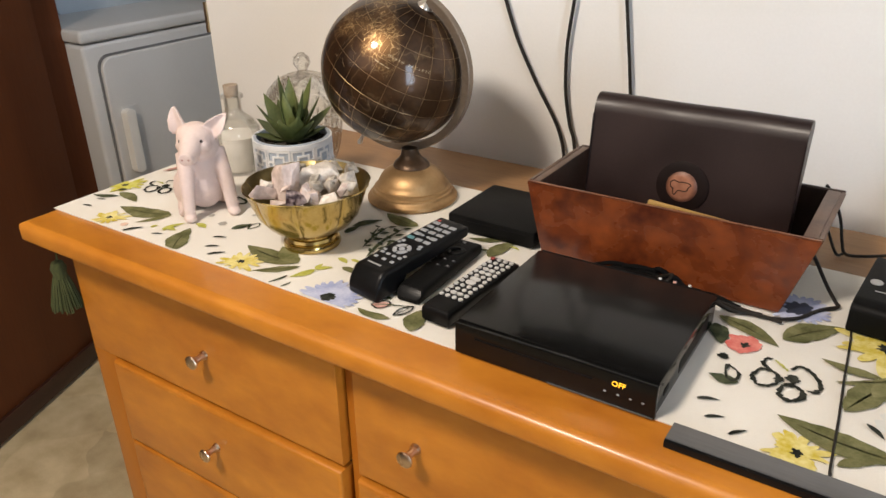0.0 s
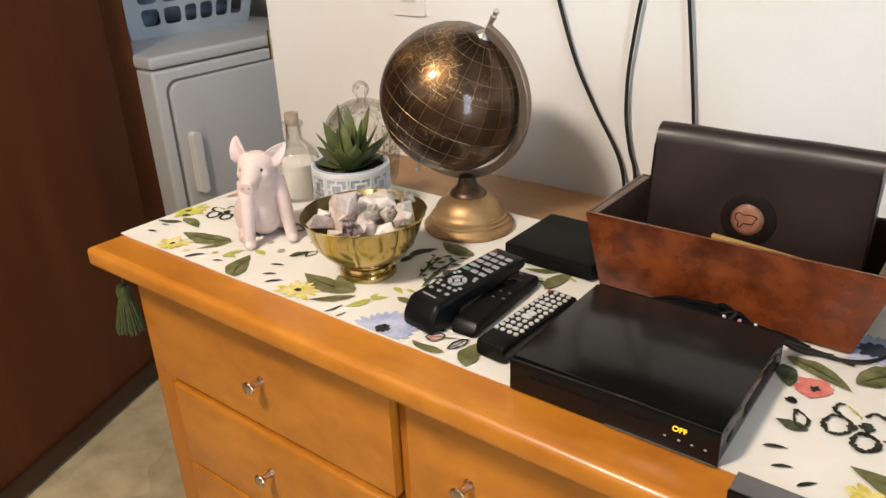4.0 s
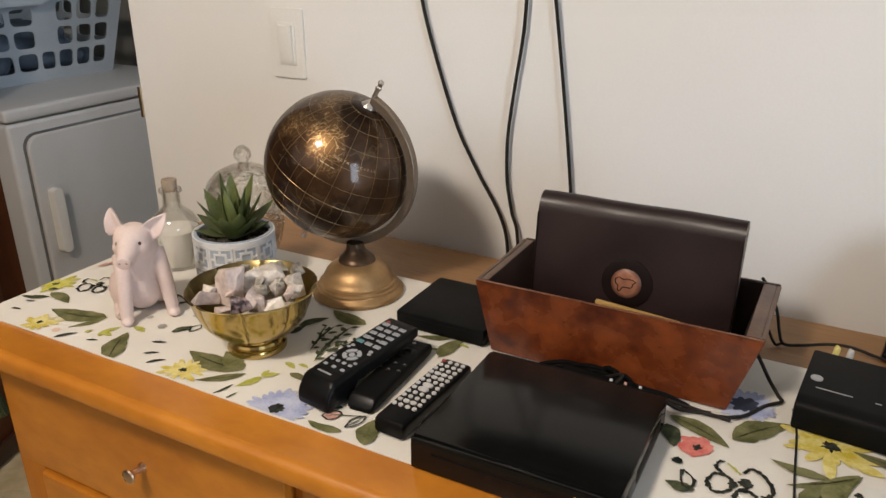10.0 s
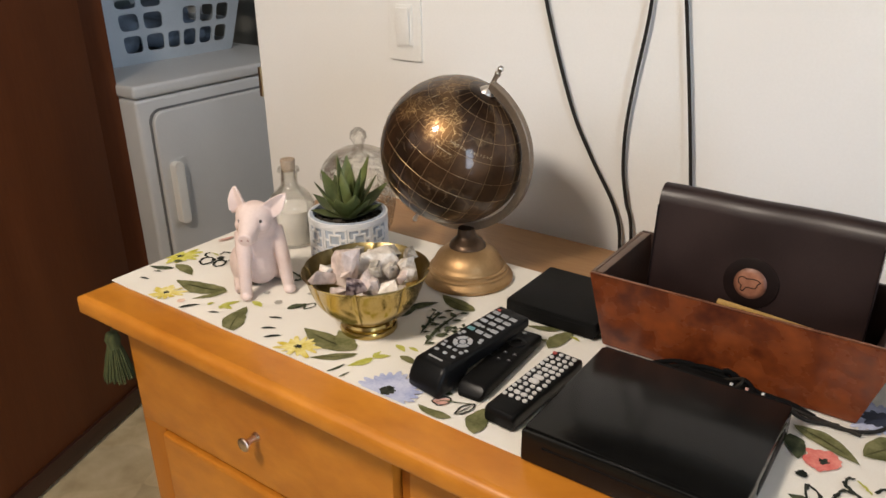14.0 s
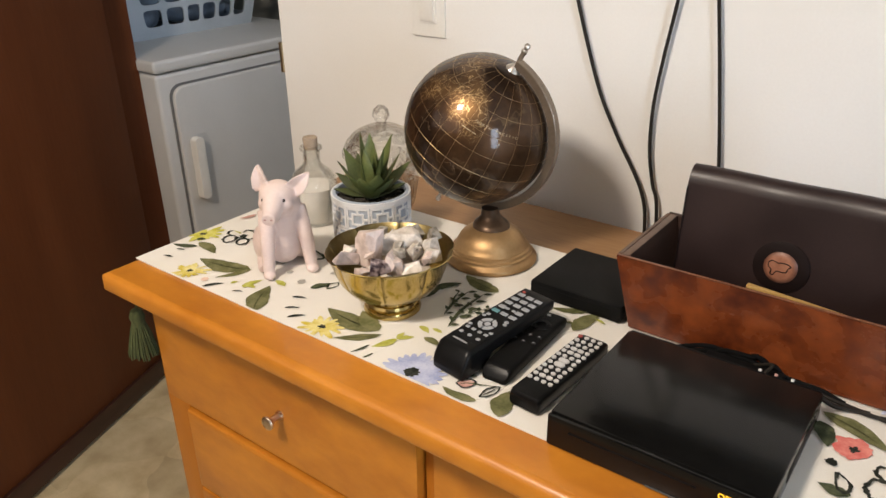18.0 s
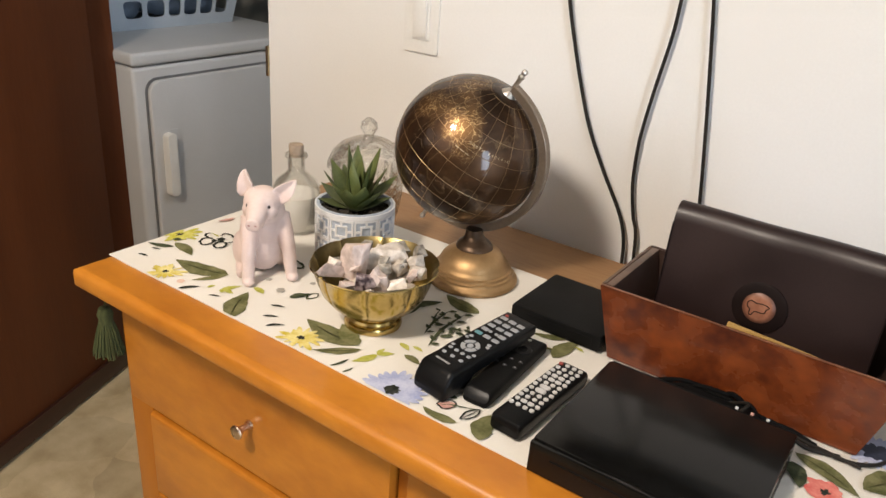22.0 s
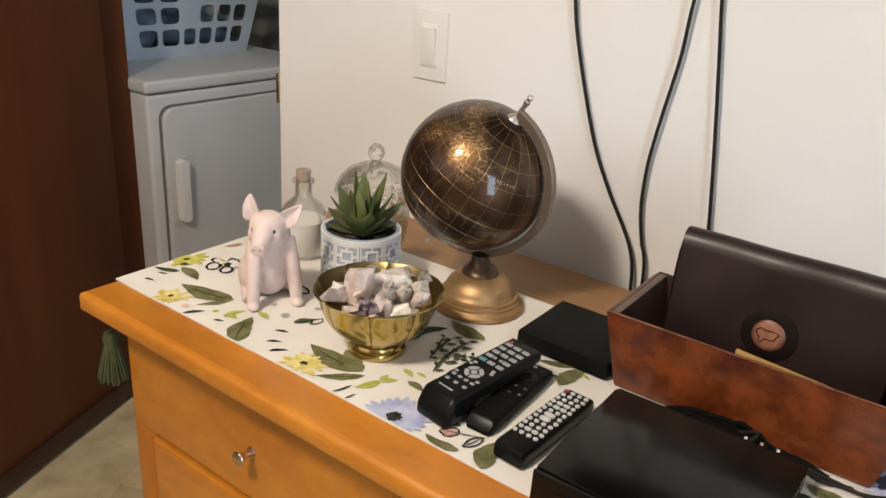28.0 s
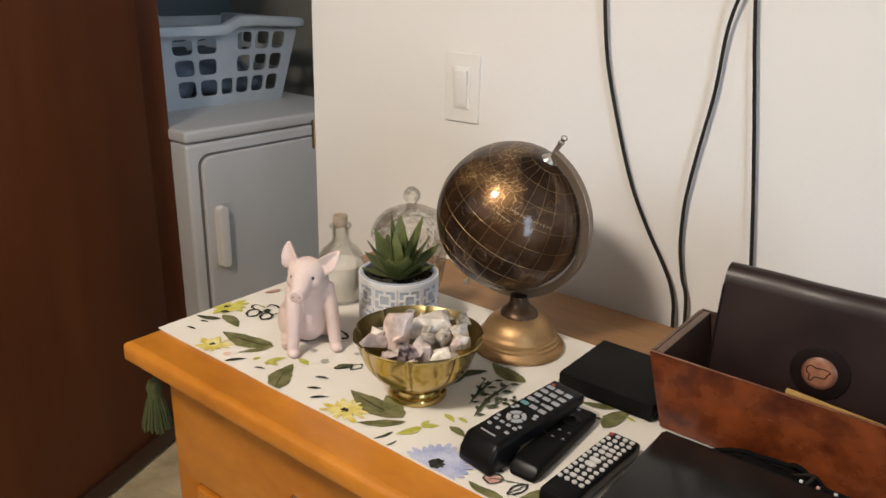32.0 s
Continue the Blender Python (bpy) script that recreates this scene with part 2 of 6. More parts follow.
BURL = shader("red_burl", (0.054, 0.0096, 0.0032), (0.215, 0.050, 0.0115), 0.27, scale=30, stretch=(0.8, 0.8, 1.0), fine=90, bump=0.03, coat=0.3, contrast=(0.30, 0.74))
# inside of the tray: its shade is put into this dark brown
TRAYSHADE = shader("shaded_tray_inside", (0.024, 0.011, 0.007), (0.050, 0.023, 0.015), 0.5, scale=12, fine=120)
# warm lighter brown that paints the highlight along the tray's front edge
LIPGLINT = shader("warm_edge_highlight", (0.13, 0.046, 0.020), (0.24, 0.095, 0.045), 0.4, scale=60, fine=200)
TRAYRIM = shader("brown_tray_rim", (0.085, 0.047, 0.030), (0.150, 0.090, 0.060), 0.4, scale=20, fine=120)
LEATHER = shader("espresso_leather", (0.0135, 0.0070, 0.0066), (0.026, 0.0132, 0.0118), 0.40, scale=11, fine=420, bump=0.035, rough_var=0.16, spec=0.42, contrast=(0.3, 0.7))
EMBOSS = shader("dark_leather_ring", (0.007, 0.0035, 0.003), (0.012, 0.006, 0.005), 0.5, scale=30, fine=300, bump=0.05, spec=0.2)
COPPER = burnished()
# near black, so that the gap behind the player reads as deep shade
GAPBLACK = shader("near_black_fill", (0.004, 0.004, 0.004), (0.007, 0.007, 0.007), 0.8, scale=20, fine=400, bump=0.1, spec=0.08)
BLACK = shader("black_plastic", (0.004, 0.004, 0.0042), (0.007, 0.007, 0.0072), 0.36, scale=10, fine=500, bump=0.05, spec=0.17)
GLOSSBLACK = shader("piano_black", (0.0035, 0.0034, 0.0032), (0.0058, 0.0056, 0.0052), 0.16, scale=5, fine=40, bump=0.0, rough_var=0.04, spec=0.25)
MATTEBLACK = shader("matt_black_case", (0.0040, 0.0040, 0.0040), (0.0068, 0.0066, 0.0064), 0.5, scale=15, fine=700, bump=0.10, spec=0.10)
DARKGREY = shader("charcoal_plastic", (0.012, 0.012, 0.013), (0.020, 0.020, 0.021), 0.4, scale=10, fine=500, bump=0.06)
KEYGREY = shader("grey_rubber_keys", (0.28, 0.29, 0.305), (0.37, 0.38, 0.395), 0.6, scale=20, fine=300)
KEYWHITE = shader("white_rubber_keys", (0.52, 0.515, 0.50), (0.62, 0.61, 0.595), 0.6, scale=20, fine=300)
KEYTEAL = shader("teal_key", (0.10, 0.24, 0.26), (0.13, 0.28, 0.30), 0.6)
KEYRED = shader("red_key", (0.30, 0.055, 0.045), (0.38, 0.075, 0.06), 0.6)
ALU = shader("grey_aluminium", (0.12, 0.12, 0.12), (0.17, 0.17, 0.17), 0.42, 0.35, scale=8, stretch=(0.3, 4, 4), fine=160)
INKGREY = shader("pale_print", (0.30, 0.30, 0.30), (0.38, 0.38, 0.38), 0.6)
MOUSE = shader("silver_plastic", (0.27, 0.265, 0.26), (0.33, 0.325, 0.32), 0.35, 0.2, scale=20, fine=300, bump=0.03)
CORD = shader("black_cord", (0.010, 0.0085, 0.007), (0.021, 0.017, 0.013), 0.55, spec=0.25, scale=30, fine=300)
WHITEPLASTIC = shader("white_switch_plastic", (0.76, 0.745, 0.70), (0.82, 0.805, 0.76), 0.35, scale=6, fine=200, bump=0.02)
DRYER = shader("white_enamel", (0.56, 0.56, 0.55), (0.62, 0.62, 0.61), 0.35, scale=3, fine=260, bump=0.03)
GASKET = shader("grey_gasket", (0.12, 0.12, 0.12), (0.18, 0.18, 0.18), 0.7)
BASKET = shader("pale_blue_plastic", (0.40, 0.455, 0.505), (0.47, 0.525, 0.575), 0.4, scale=6, fine=200, bump=0.03)
CLOTH_BLUE = shader("blue_laundry", (0.12, 0.16, 0.22), (0.20, 0.255, 0.33), 0.9, scale=14, fine=300, bump=0.4)
SUCCULENT = shader("succulent_green", (0.074, 0.100, 0.027), (0.148, 0.172, 0.055), 0.5, scale=26, fine=200, bump=0.06)
SUCCULENT_DARK = shader("succulent_dark_green", (0.050, 0.068, 0.022), (0.100, 0.120, 0.040), 0.5, scale=26, fine=200, bump=0.06)
POTBLUE = shader("blue_grey_glaze", (0.34, 0.39, 0.46), (0.43, 0.48, 0.55), 0.4, scale=18, fine=200, bump=0.05)
POTWHITE = shader("white_glaze", (0.70, 0.71, 0.72), (0.78, 0.78, 0.78), 0.32, scale=18, fine=200, bump=0.04)
SOIL = shader("dark_soil", (0.018, 0.014, 0.010), (0.06, 0.05, 0.035), 0.95, scale=70, fine=300, bump=0.9)
CORK = shader("cork", (0.27, 0.205, 0.145), (0.40, 0.31, 0.225), 0.85, scale=70, fine=300, bump=0.5)
SALT = shader("white_salt", (0.72, 0.68, 0.62), (0.80, 0.765, 0.71), 0.9, scale=60, fine=600, bump=0.5)
GLASS = glass("clear_glass", (0.97, 0.99, 0.98))
CUTGLASS = thin_glass("cut_crystal", (0.975, 0.972, 0.955), 0.6, 95, 0.26)
BOTTLEGLASS = thin_glass("bottle_glass", (0.965, 0.965, 0.95), 0.0, 60, 0.25)
QUARTZ = shader("clear_quartz", (0.50, 0.435, 0.365), (0.79, 0.72, 0.645), 0.34, scale=70, fine=240, bump=0.35, spec=0.5)
ROSE = shader("rose_quartz", (0.56, 0.44, 0.38), (0.79, 0.66, 0.60), 0.34, scale=60, fine=220, bump=0.35, spec=0.5)
SMOKY = shader("smoky_crystal", (0.20, 0.175, 0.14), (0.46, 0.42, 0.36), 0.35, scale=55, fine=180, bump=0.3, contrast=(0.4, 0.6))
AMETHYST = shader("dark_amethyst", (0.035, 0.018, 0.022), (0.42, 0.33, 0.32), 0.3, scale=95, fine=260, bump=0.5, contrast=(0.42, 0.62))
for quartz in (QUARTZ, ROSE):
    quartz.node_tree.nodes["Principled BSDF"].inputs["Subsurface Weight"].default_value = 0.3
    quartz.node_tree.nodes["Principled BSDF"].inputs["Subsurface Radius"].default_value = (0.01, 0.009, 0.008)
TASSEL = shader("green_yarn", (0.032, 0.040, 0.009), (0.070, 0.078, 0.022), 0.9, scale=60, stretch=(4, 4, 0.4), fine=400, bump=0.5)
STRIKE = shader("strike_brass", (0.40, 0.33, 0.20), (0.52, 0.44, 0.28), 0.35, 1.0, scale=30)
STICK = shader("yellow_wood_stick", (0.38, 0.22, 0.06), (0.48, 0.30, 0.10), 0.5, scale=30, stretch=(0.3, 3, 3))
NAVY = shader("navy_print", (0.014, 0.020, 0.045), (0.03, 0.04, 0.08), 0.6, scale=20, fine=300, bump=0.2)
DISPLAY = glow("amber_display", (1.0, 0.50, 0.03), 2.2)
OLIVE = shader("olive_print", (0.082, 0.086, 0.032), (0.205, 0.196, 0.092), 0.9, scale=48, fine=300, bump=0.1, spec=0.1, contrast=(0.3, 0.7))
MOSS = shader("light_olive_print", (0.125, 0.128, 0.048), (0.255, 0.240, 0.120), 0.9, scale=48, fine=300, bump=0.1, spec=0.1, contrast=(0.3, 0.7))
WASH = shader("pale_grey_wash", (0.66, 0.65, 0.61), (0.72, 0.71, 0.665), 0.9, scale=30, fine=400, bump=0.2, spec=0.1)
DARK = shader("dark_leaf_print", (0.035, 0.045, 0.025), (0.10, 0.11, 0.06), 0.9, scale=80, fine=300, bump=0.1, spec=0.1)
RIB = shader("deep_olive_print", (0.072, 0.075, 0.028), (0.105, 0.105, 0.045), 0.9, scale=80, fine=300, spec=0.1)
LIME = shader("lime_print", (0.36, 0.36, 0.05), (0.52, 0.50, 0.14), 0.9, scale=80, fine=300, bump=0.1, spec=0.1)
YELLOW = shader("yellow_print", (0.56, 0.43, 0.045), (0.76, 0.67, 0.29), 0.9, scale=55, fine=260, bump=0.1, spec=0.1)
LEMON = shader("lemon_print", (0.50, 0.47, 0.05), (0.66, 0.62, 0.18), 0.9, scale=70, fine=300, bump=0.1, spec=0.1)
INK = shader("ink_print", (0.014, 0.016, 0.012), (0.05, 0.052, 0.042), 0.9, scale=90, fine=300, bump=0.1, spec=0.1)
ASH = shader("ash_print", (0.34, 0.32, 0.28), (0.44, 0.42, 0.37), 0.9, scale=80, fine=300, spec=0.1)
PINK = shader("dusty_pink_print", (0.45, 0.22, 0.18), (0.60, 0.36, 0.30), 0.9, scale=80, fine=300, spec=0.1)
PEACH = shader("pale_peach_print", (0.66, 0.43, 0.32), (0.76, 0.56, 0.44), 0.9, scale=80, fine=300, spec=0.1)
CORAL = shader("coral_print", (0.60, 0.13, 0.11), (0.74, 0.27, 0.22), 0.9, scale=60, fine=300, spec=0.1)
LAV = shader("lavender_print", (0.34, 0.375, 0.57), (0.54, 0.565, 0.70), 0.9, scale=45, fine=300, bump=0.1, spec=0.1)


def globe_map():
    """Dark lacquered seas, brown-gold lands with a web of fine gold scratches that paint in the lamp's glow, gold
    coastlines.
    """
    m = shader("antique_map", (0.028, 0.0145, 0.0082), (0.084, 0.042, 0.019), 0.44, 0.8, scale=13, fine=120, bump=0.03, rough_var=0.05, spec=0.2, coat=0.55)
    n, l = m.node_tree.nodes, m.node_tree.links
    bs = n["Principled BSDF"]
    bs.inputs["Coat Roughness"].default_value = 0.085
    colour = bs.inputs["Base Color"].links[0].from_socket

    def node(kind, op=None, **values):
        k = n.new("ShaderNode" + kind)
        if op:
            k.operation = op
        for name, v in values.items():
            k.inputs[name.replace("_", " ")].default_value = v
        return k

    tc = n.new("ShaderNodeTexCoord")
    shape, side, glow_level, glow_land = node("TexNoise", Scale=11.0, Detail=10.0), node("VectorMath", "DOT_PRODUCT"), node("Math", "MULTIPLY_ADD"), node("MapRange", From_Min=1.24, From_Max=1.42)
    # continent centred on the highlight, so its glow is painted into the map
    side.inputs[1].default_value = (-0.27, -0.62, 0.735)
    glow_level.inputs[1].default_value = 9.0
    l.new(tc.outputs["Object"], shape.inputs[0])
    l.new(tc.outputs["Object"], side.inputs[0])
    l.new(side.outputs["Value"], glow_level.inputs[0])
    l.new(shape.outputs[0], glow_level.inputs[2])
    l.new(glow_level.outputs[0], glow_land.inputs[0])
    coast = n.new("ShaderNodeValToRGB")
    e = coast.color_ramp.elements
    e[0].position, e[1].position = 0.488, 0.512
    e[0].color, e[1].color = (0, 0, 0, 1), (0, 0, 0, 1)
    e.new(0.50).color = (0.07, 0.07, 0.07, 1)
    l.new(shape.outputs[0], coast.inputs[0])
    bend, warp, cells, edge = node("TexNoise", Scale=90.0), node("VectorMath", "MULTIPLY_ADD"), node("TexVoronoi", Scale=64.0), node("MapRange", From_Min=0.010, From_Max=0.036, To_Min=1.0, To_Max=0.0)
    warp.inputs[1].default_value = (0.034, 0.034, 0.034)
    cells.feature = "DISTANCE_TO_EDGE"
    l.new(tc.outputs["Object"], bend.inputs[0])
    l.new(bend.outputs["Color"], warp.inputs[0])
    l.new(tc.outputs["Object"], warp.inputs[2])
    l.new(warp.outputs[0], cells.inputs[0])
    l.new(cells.outputs["Distance"], edge.inputs[0])
    keep, lines = node("Math", "MULTIPLY"), node("Math", "MAXIMUM")
    l.new(edge.outputs[0], keep.inputs[0])
    l.new(glow_land.outputs[0], keep.inputs[1])
    l.new(keep.outputs[0], lines.inputs[0])
    l.new(coast.outputs[0], lines.inputs[1])
    mix_glow, mix_gold = n.new("ShaderNodeMix"), n.new("ShaderNodeMix")
    for mix, tone, mask in ((mix_glow, (0.20, 0.112, 0.047, 1), glow_land), (mix_gold, (0.85, 0.60, 0.30, 1), lines)):
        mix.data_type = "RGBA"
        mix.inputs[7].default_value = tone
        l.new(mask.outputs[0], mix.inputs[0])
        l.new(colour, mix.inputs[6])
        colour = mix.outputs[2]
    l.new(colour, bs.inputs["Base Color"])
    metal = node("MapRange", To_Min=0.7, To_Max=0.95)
    l.new(glow_land.outputs[0], metal.inputs[0])
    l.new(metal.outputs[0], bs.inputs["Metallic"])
    return m


GLOBEMAP = globe_map()
MAPTEXT = shader("pale_gold_lettering", (0.42, 0.33, 0.20), (0.52, 0.42, 0.27), 0.5, 0.5, scale=30)
# lit and shaded copy of one gold line, bright only round the highlight
COASTLIT = shader("lit_gold_line", (0.50, 0.35, 0.17), (0.68, 0.48, 0.25), 0.40, 1.0, scale=60)
COASTSHADE = shader("shaded_gold_line", (0.13, 0.082, 0.040), (0.20, 0.13, 0.065), 0.45, 0.9, scale=60)
GRATICULE = shader("gold_line", (0.25, 0.165, 0.08), (0.37, 0.25, 0.13), 0.42, 0.9, scale=30)

# ---- building blocks ----
def mesh(name, bm, material, smooth=True):
    me = bpy.data.meshes.new(name)
    bm.normal_update()
    for f in bm.faces:
        f.smooth = smooth
    bm.to_mesh(me)
    bm.free()
    me.materials.append(material)
    if smooth:
        me.set_sharp_from_angle(angle=radians(38))
    return me


def part(name, bm, material, parent, label="", smooth=True):
    ob = new(name, bm if isinstance(bm, bpy.types.Mesh) else mesh(name, bm, material, smooth))
    ob.parent = parent
    return tagged(ob, label)


def solid(name, bm, material, label, category, m=Matrix(), kind="", group="", smooth=True):
    ob = new(name, mesh(name, bm, material, smooth))
    ob.matrix_world = m
    return tagged(ob, label, category, group, kind)


def thing(name, m, label, category, group="", kind=""):
    ob = new(name)
    ob.empty_display_size = 0.02
    ob.matrix_world = m
    return tagged(ob, label, category, group, kind)


def box(x0, x1, y0, y1, z0, z1, bevel=0.0, seg=2, bm=None, m=None):
    own = bmesh.new()
    bmesh.ops.create_cube(own, size=1, matrix=Matrix.LocRotScale(((x0 + x1) / 2, (y0 + y1) / 2, (z0 + z1) / 2), None, (x1 - x0, y1 - y0, z1 - z0)))
    if bevel:
        bmesh.ops.bevel(own, geom=own.edges[:], offset=bevel, segments=seg, profile=0.6, affect="EDGES", clamp_overlap=True)
    if m is not None:
        own.transform(m)
    return joined(bm, own)


def joined(bm, own):
    if bm is None:
        return own
    tmp = bpy.data.meshes.new("tmp")
    own.to_mesh(tmp)
    own.free()
    bm.from_mesh(tmp)
    bpy.data.meshes.remove(tmp)
    return bm


def lathe(profile, seg=48, bm=None, lobes=0, depth=0.0, m=None):
    """Turn rows of (radius, height) round z; a lobed outline if asked."""
    own = bmesh.new()
    rings = []
    for r, z in profile:
        if r < 1e-5:
            rings.append([own.verts.new((0, 0, z))])
            continue
        ring = []
        for k in range(seg):
            a = 2 * math.pi * k / seg
            rr = r * (1 + depth * (abs(math.cos(a * lobes / 2)) ** 0.4 - 0.84)) if lobes else r
            ring.append(own.verts.new((rr * math.cos(a), rr * math.sin(a), z)))
        rings.append(ring)
    for p, q in zip(rings, rings[1:]):
        for k in range(seg):
            j = (k + 1) % seg
            if len(p) == 1 and len(q) == 1:
                break
            if len(p) == 1:
                own.faces.new((p[0], q[j], q[k]))
            elif len(q) == 1:
                own.faces.new((p[k], p[j], q[0]))
            else:
                own.faces.new((p[k], p[j], q[j], q[k]))
    bmesh.ops.recalc_face_normals(own, faces=own.faces[:])
    if m is not None:
        own.transform(m)
    return joined(bm, own)


def smooth_path(points, steps=8):
    pts = [Vector(p) for p in points]
    pts = [2 * pts[0] - pts[1], *pts, 2 * pts[-1] - pts[-2]]
    out = []
    for a, b, c, d in zip(pts, pts[1:], pts[2:], pts[3:]):
        for k in range(steps):
            t = k / steps
            out.append(0.5 * ((2 * b) + (c - a) * t + (2 * a - 5 * b + 4 * c - d) * t * t + (3 * b - a - 3 * c + d) * t ** 3))
    return out + [pts[-2]]


def tube(points, r, sides=8, bm=None, flat=1.0, steps=8, taper=1.0):
    pts = smooth_path(points, steps) if steps > 1 else [Vector(p) for p in points]
    own = bmesh.new()
    rings = []
    up = Vector((0.13, 0.91, 0.2)).normalized()
    for k, p in enumerate(pts):
        d = (pts[min(k + 1, len(pts) - 1)] - pts[max(k - 1, 0)]).normalized()
        u = d.cross(up).normalized()
        v = u.cross(d)
        rr = r * (1 + (taper - 1) * k / (len(pts) - 1))
        rings.append([own.verts.new(p + rr * (math.cos(a) * u + flat * math.sin(a) * v)) for a in (2 * math.pi * s / sides for s in range(sides))])
    for p, q in zip(rings, rings[1:]):
        for k in range(sides):
            own.faces.new((p[k], p[(k + 1) % sides], q[(k + 1) % sides], q[k]))
    own.faces.new(rings[0][::-1])
    own.faces.new(rings[-1])
    return joined(bm, own)


def prism(outline, z0, z1, bevel=0.0, bm=None, m=None, seg=2):
    own = bmesh.new()
    low = [own.verts.new((x, y, z0)) for x, y in outline]
    face = own.faces.new(low)
    top = bmesh.ops.extrude_face_region(own, geom=[face])
    bmesh.ops.translate(own, vec=(0, 0, z1 - z0), verts=[v for v in top["geom"] if isinstance(v, bmesh.types.BMVert)])
    bmesh.ops.recalc_face_normals(own, faces=own.faces[:])
    if bevel:
        bmesh.ops.bevel(own, geom=own.edges[:], offset=bevel, segments=seg, profile=0.6, affect="EDGES", clamp_overlap=True)
    if m is not None:
        own.transform(m)
    return joined(bm, own)


def ball(c, r, bm=None, u=20, v=14, m=None):
    own = bmesh.new()
    bmesh.ops.create_uvsphere(own, u_segments=u, v_segments=v, radius=1)
    own.transform(Matrix.LocRotScale(c, None, r if isinstance(r, (tuple, list)) else (r, r, r)))
    if m is not None:
        own.transform(m)
    return joined(bm, own)


def rounded(w, h, r, n=5):
    """Outline of a rounded rectangle round the origin."""
    out = []
    for cx, cy, a0 in ((w / 2 - r, h / 2 - r, 0), (-w / 2 + r, h / 2 - r, 90), (-w / 2 + r, -h / 2 + r, 180), (w / 2 - r, -h / 2 + r, 270)):
        out += [(cx + r * math.cos(radians(a0 + 90 * k / n)), cy + r * math.sin(radians(a0 + 90 * k / n))) for k in range(n + 1)]
    return out


TOP = 0.86
WALL_Y = 0.573
CLOSET_Y = 1.70

# ---- the room ----
solid("floor", box(-2.3, 3.3, -3.4, 1.8, -0.10, 0.0), CARPET, "beige mottled carpet on the floor", "carpet", kind="structure", smooth=False)
solid("ceiling", box(-2.3, 3.3, -3.4, 1.8, 2.42, 2.52), CEIL, "plain white painted ceiling", "ceiling", kind="structure", smooth=False)
wall = box(-0.20, 3.3, WALL_Y, WALL_Y + 0.115, 0, 2.42)
box(-2.3, -0.95, WALL_Y, WALL_Y + 0.115, 0, 2.42, bm=wall)
box(-0.95, -0.20, WALL_Y, WALL_Y + 0.115, 2.06, 2.42, bm=wall)
solid("wall_north", wall, WALL, "off-white painted wall with a doorway", "wall", kind="structure", smooth=False)
wall = box(3.20, 3.32, -3.4, -1.75, 0, 2.42)
box(3.20, 3.32, -0.95, WALL_Y, 0, 2.42, bm=wall)
box(3.20, 3.32, -1.75, -0.95, 0, 0.26, bm=wall)
box(3.20, 3.32, -1.75, -0.95, 2.04, 2.42, bm=wall)
solid("wall_east", wall, WALL, "off-white painted wall with a window", "wall", kind="structure", smooth=False)
# these two close the room out of view and damp its bounced light
solid("wall_west", box(-2.3, -2.2, -3.4, WALL_Y, 0, 2.42), FARWALL, "unseen wall, tan to cut bounced light", "wall", kind="structure", smooth=False)
solid("wall_south", box(-2.3, 3.3, -3.5, -3.4, 0, 2.42), FARWALL, "unseen wall, tan to cut bounced light", "wall", kind="structure", smooth=False)
solid("wall_laundry_west", box(-2.09, -1.99, WALL_Y + 0.115, CLOSET_Y, 0, 2.42), CLOSET_SHADED, "teal wall of the laundry closet, darkened for its shade", "wall", kind="structure", smooth=False)
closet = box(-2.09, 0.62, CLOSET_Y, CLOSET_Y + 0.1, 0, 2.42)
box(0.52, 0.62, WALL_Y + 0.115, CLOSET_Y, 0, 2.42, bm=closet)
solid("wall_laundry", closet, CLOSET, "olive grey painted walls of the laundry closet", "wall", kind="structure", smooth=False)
baseboard = box(0.0, 3.2, WALL_Y - 0.012, WALL_Y, 0, 0.08, 0.003)
solid("baseboard", baseboard, DOORWOOD, "dark brown wooden baseboard along the wall", "baseboard", kind="structure")
win = thing("window_1", pose(3.26, -1.35, 1.15), "tall white-framed window with daylight behind it", "window", kind="structure")
frame_bm = box(-0.03, 0.03, -0.40, -0.36, -0.89, 0.89, 0.004)
for y0, y1, z0, z1 in ((0.36, 0.40, -0.89, 0.89), (-0.36, 0.36, -0.89, -0.85), (-0.36, 0.36, 0.85, 0.89), (-0.36, 0.36, -0.02, 0.02)):
    box(-0.03, 0.03, y0, y1, z0, z1, 0.004, bm=frame_bm)
part("window_frame", frame_bm, WHITEPLASTIC, win)
for z0, z1 in ((-0.85, -0.02), (0.02, 0.85)):
    pane = part("pane", box(-0.003, 0.003, -0.36, 0.36, z0, z1), GLASS, win)
    pane.visible_shadow = False

# doorway: brown jamb and the open door
jamb = box(-0.95, -0.93, WALL_Y - 0.002, WALL_Y + 0.118, 0, 2.06, 0.003)
box(-0.93, -0.20, WALL_Y - 0.002, WALL_Y + 0.118, 2.04, 2.058, 0.003, bm=jamb)
solid("door_jamb", jamb, DOORWOOD, "dark brown wooden door jamb of the doorway", "door jamb", kind="structure")
casing = box(-1.02, -0.952, WALL_Y - 0.016, WALL_Y, 0, 2.12, 0.004)
solid("door_casing", casing, DOORWOOD, "dark brown wooden casing round the doorway", "door casing", kind="structure")
solid("strike_plate", box(-0.2075, -0.2005, WALL_Y - 0.0035, WALL_Y + 0.036, 0.995, 1.0545, 0.001), STRIKE, "small brass strike plate on the door jamb", "strike plate")
door = thing("door_1", pose(-0.866, 0.588, 0.012, 0, 0, -69.8), "dark mahogany flush door standing open into the room", "door", kind="structure")
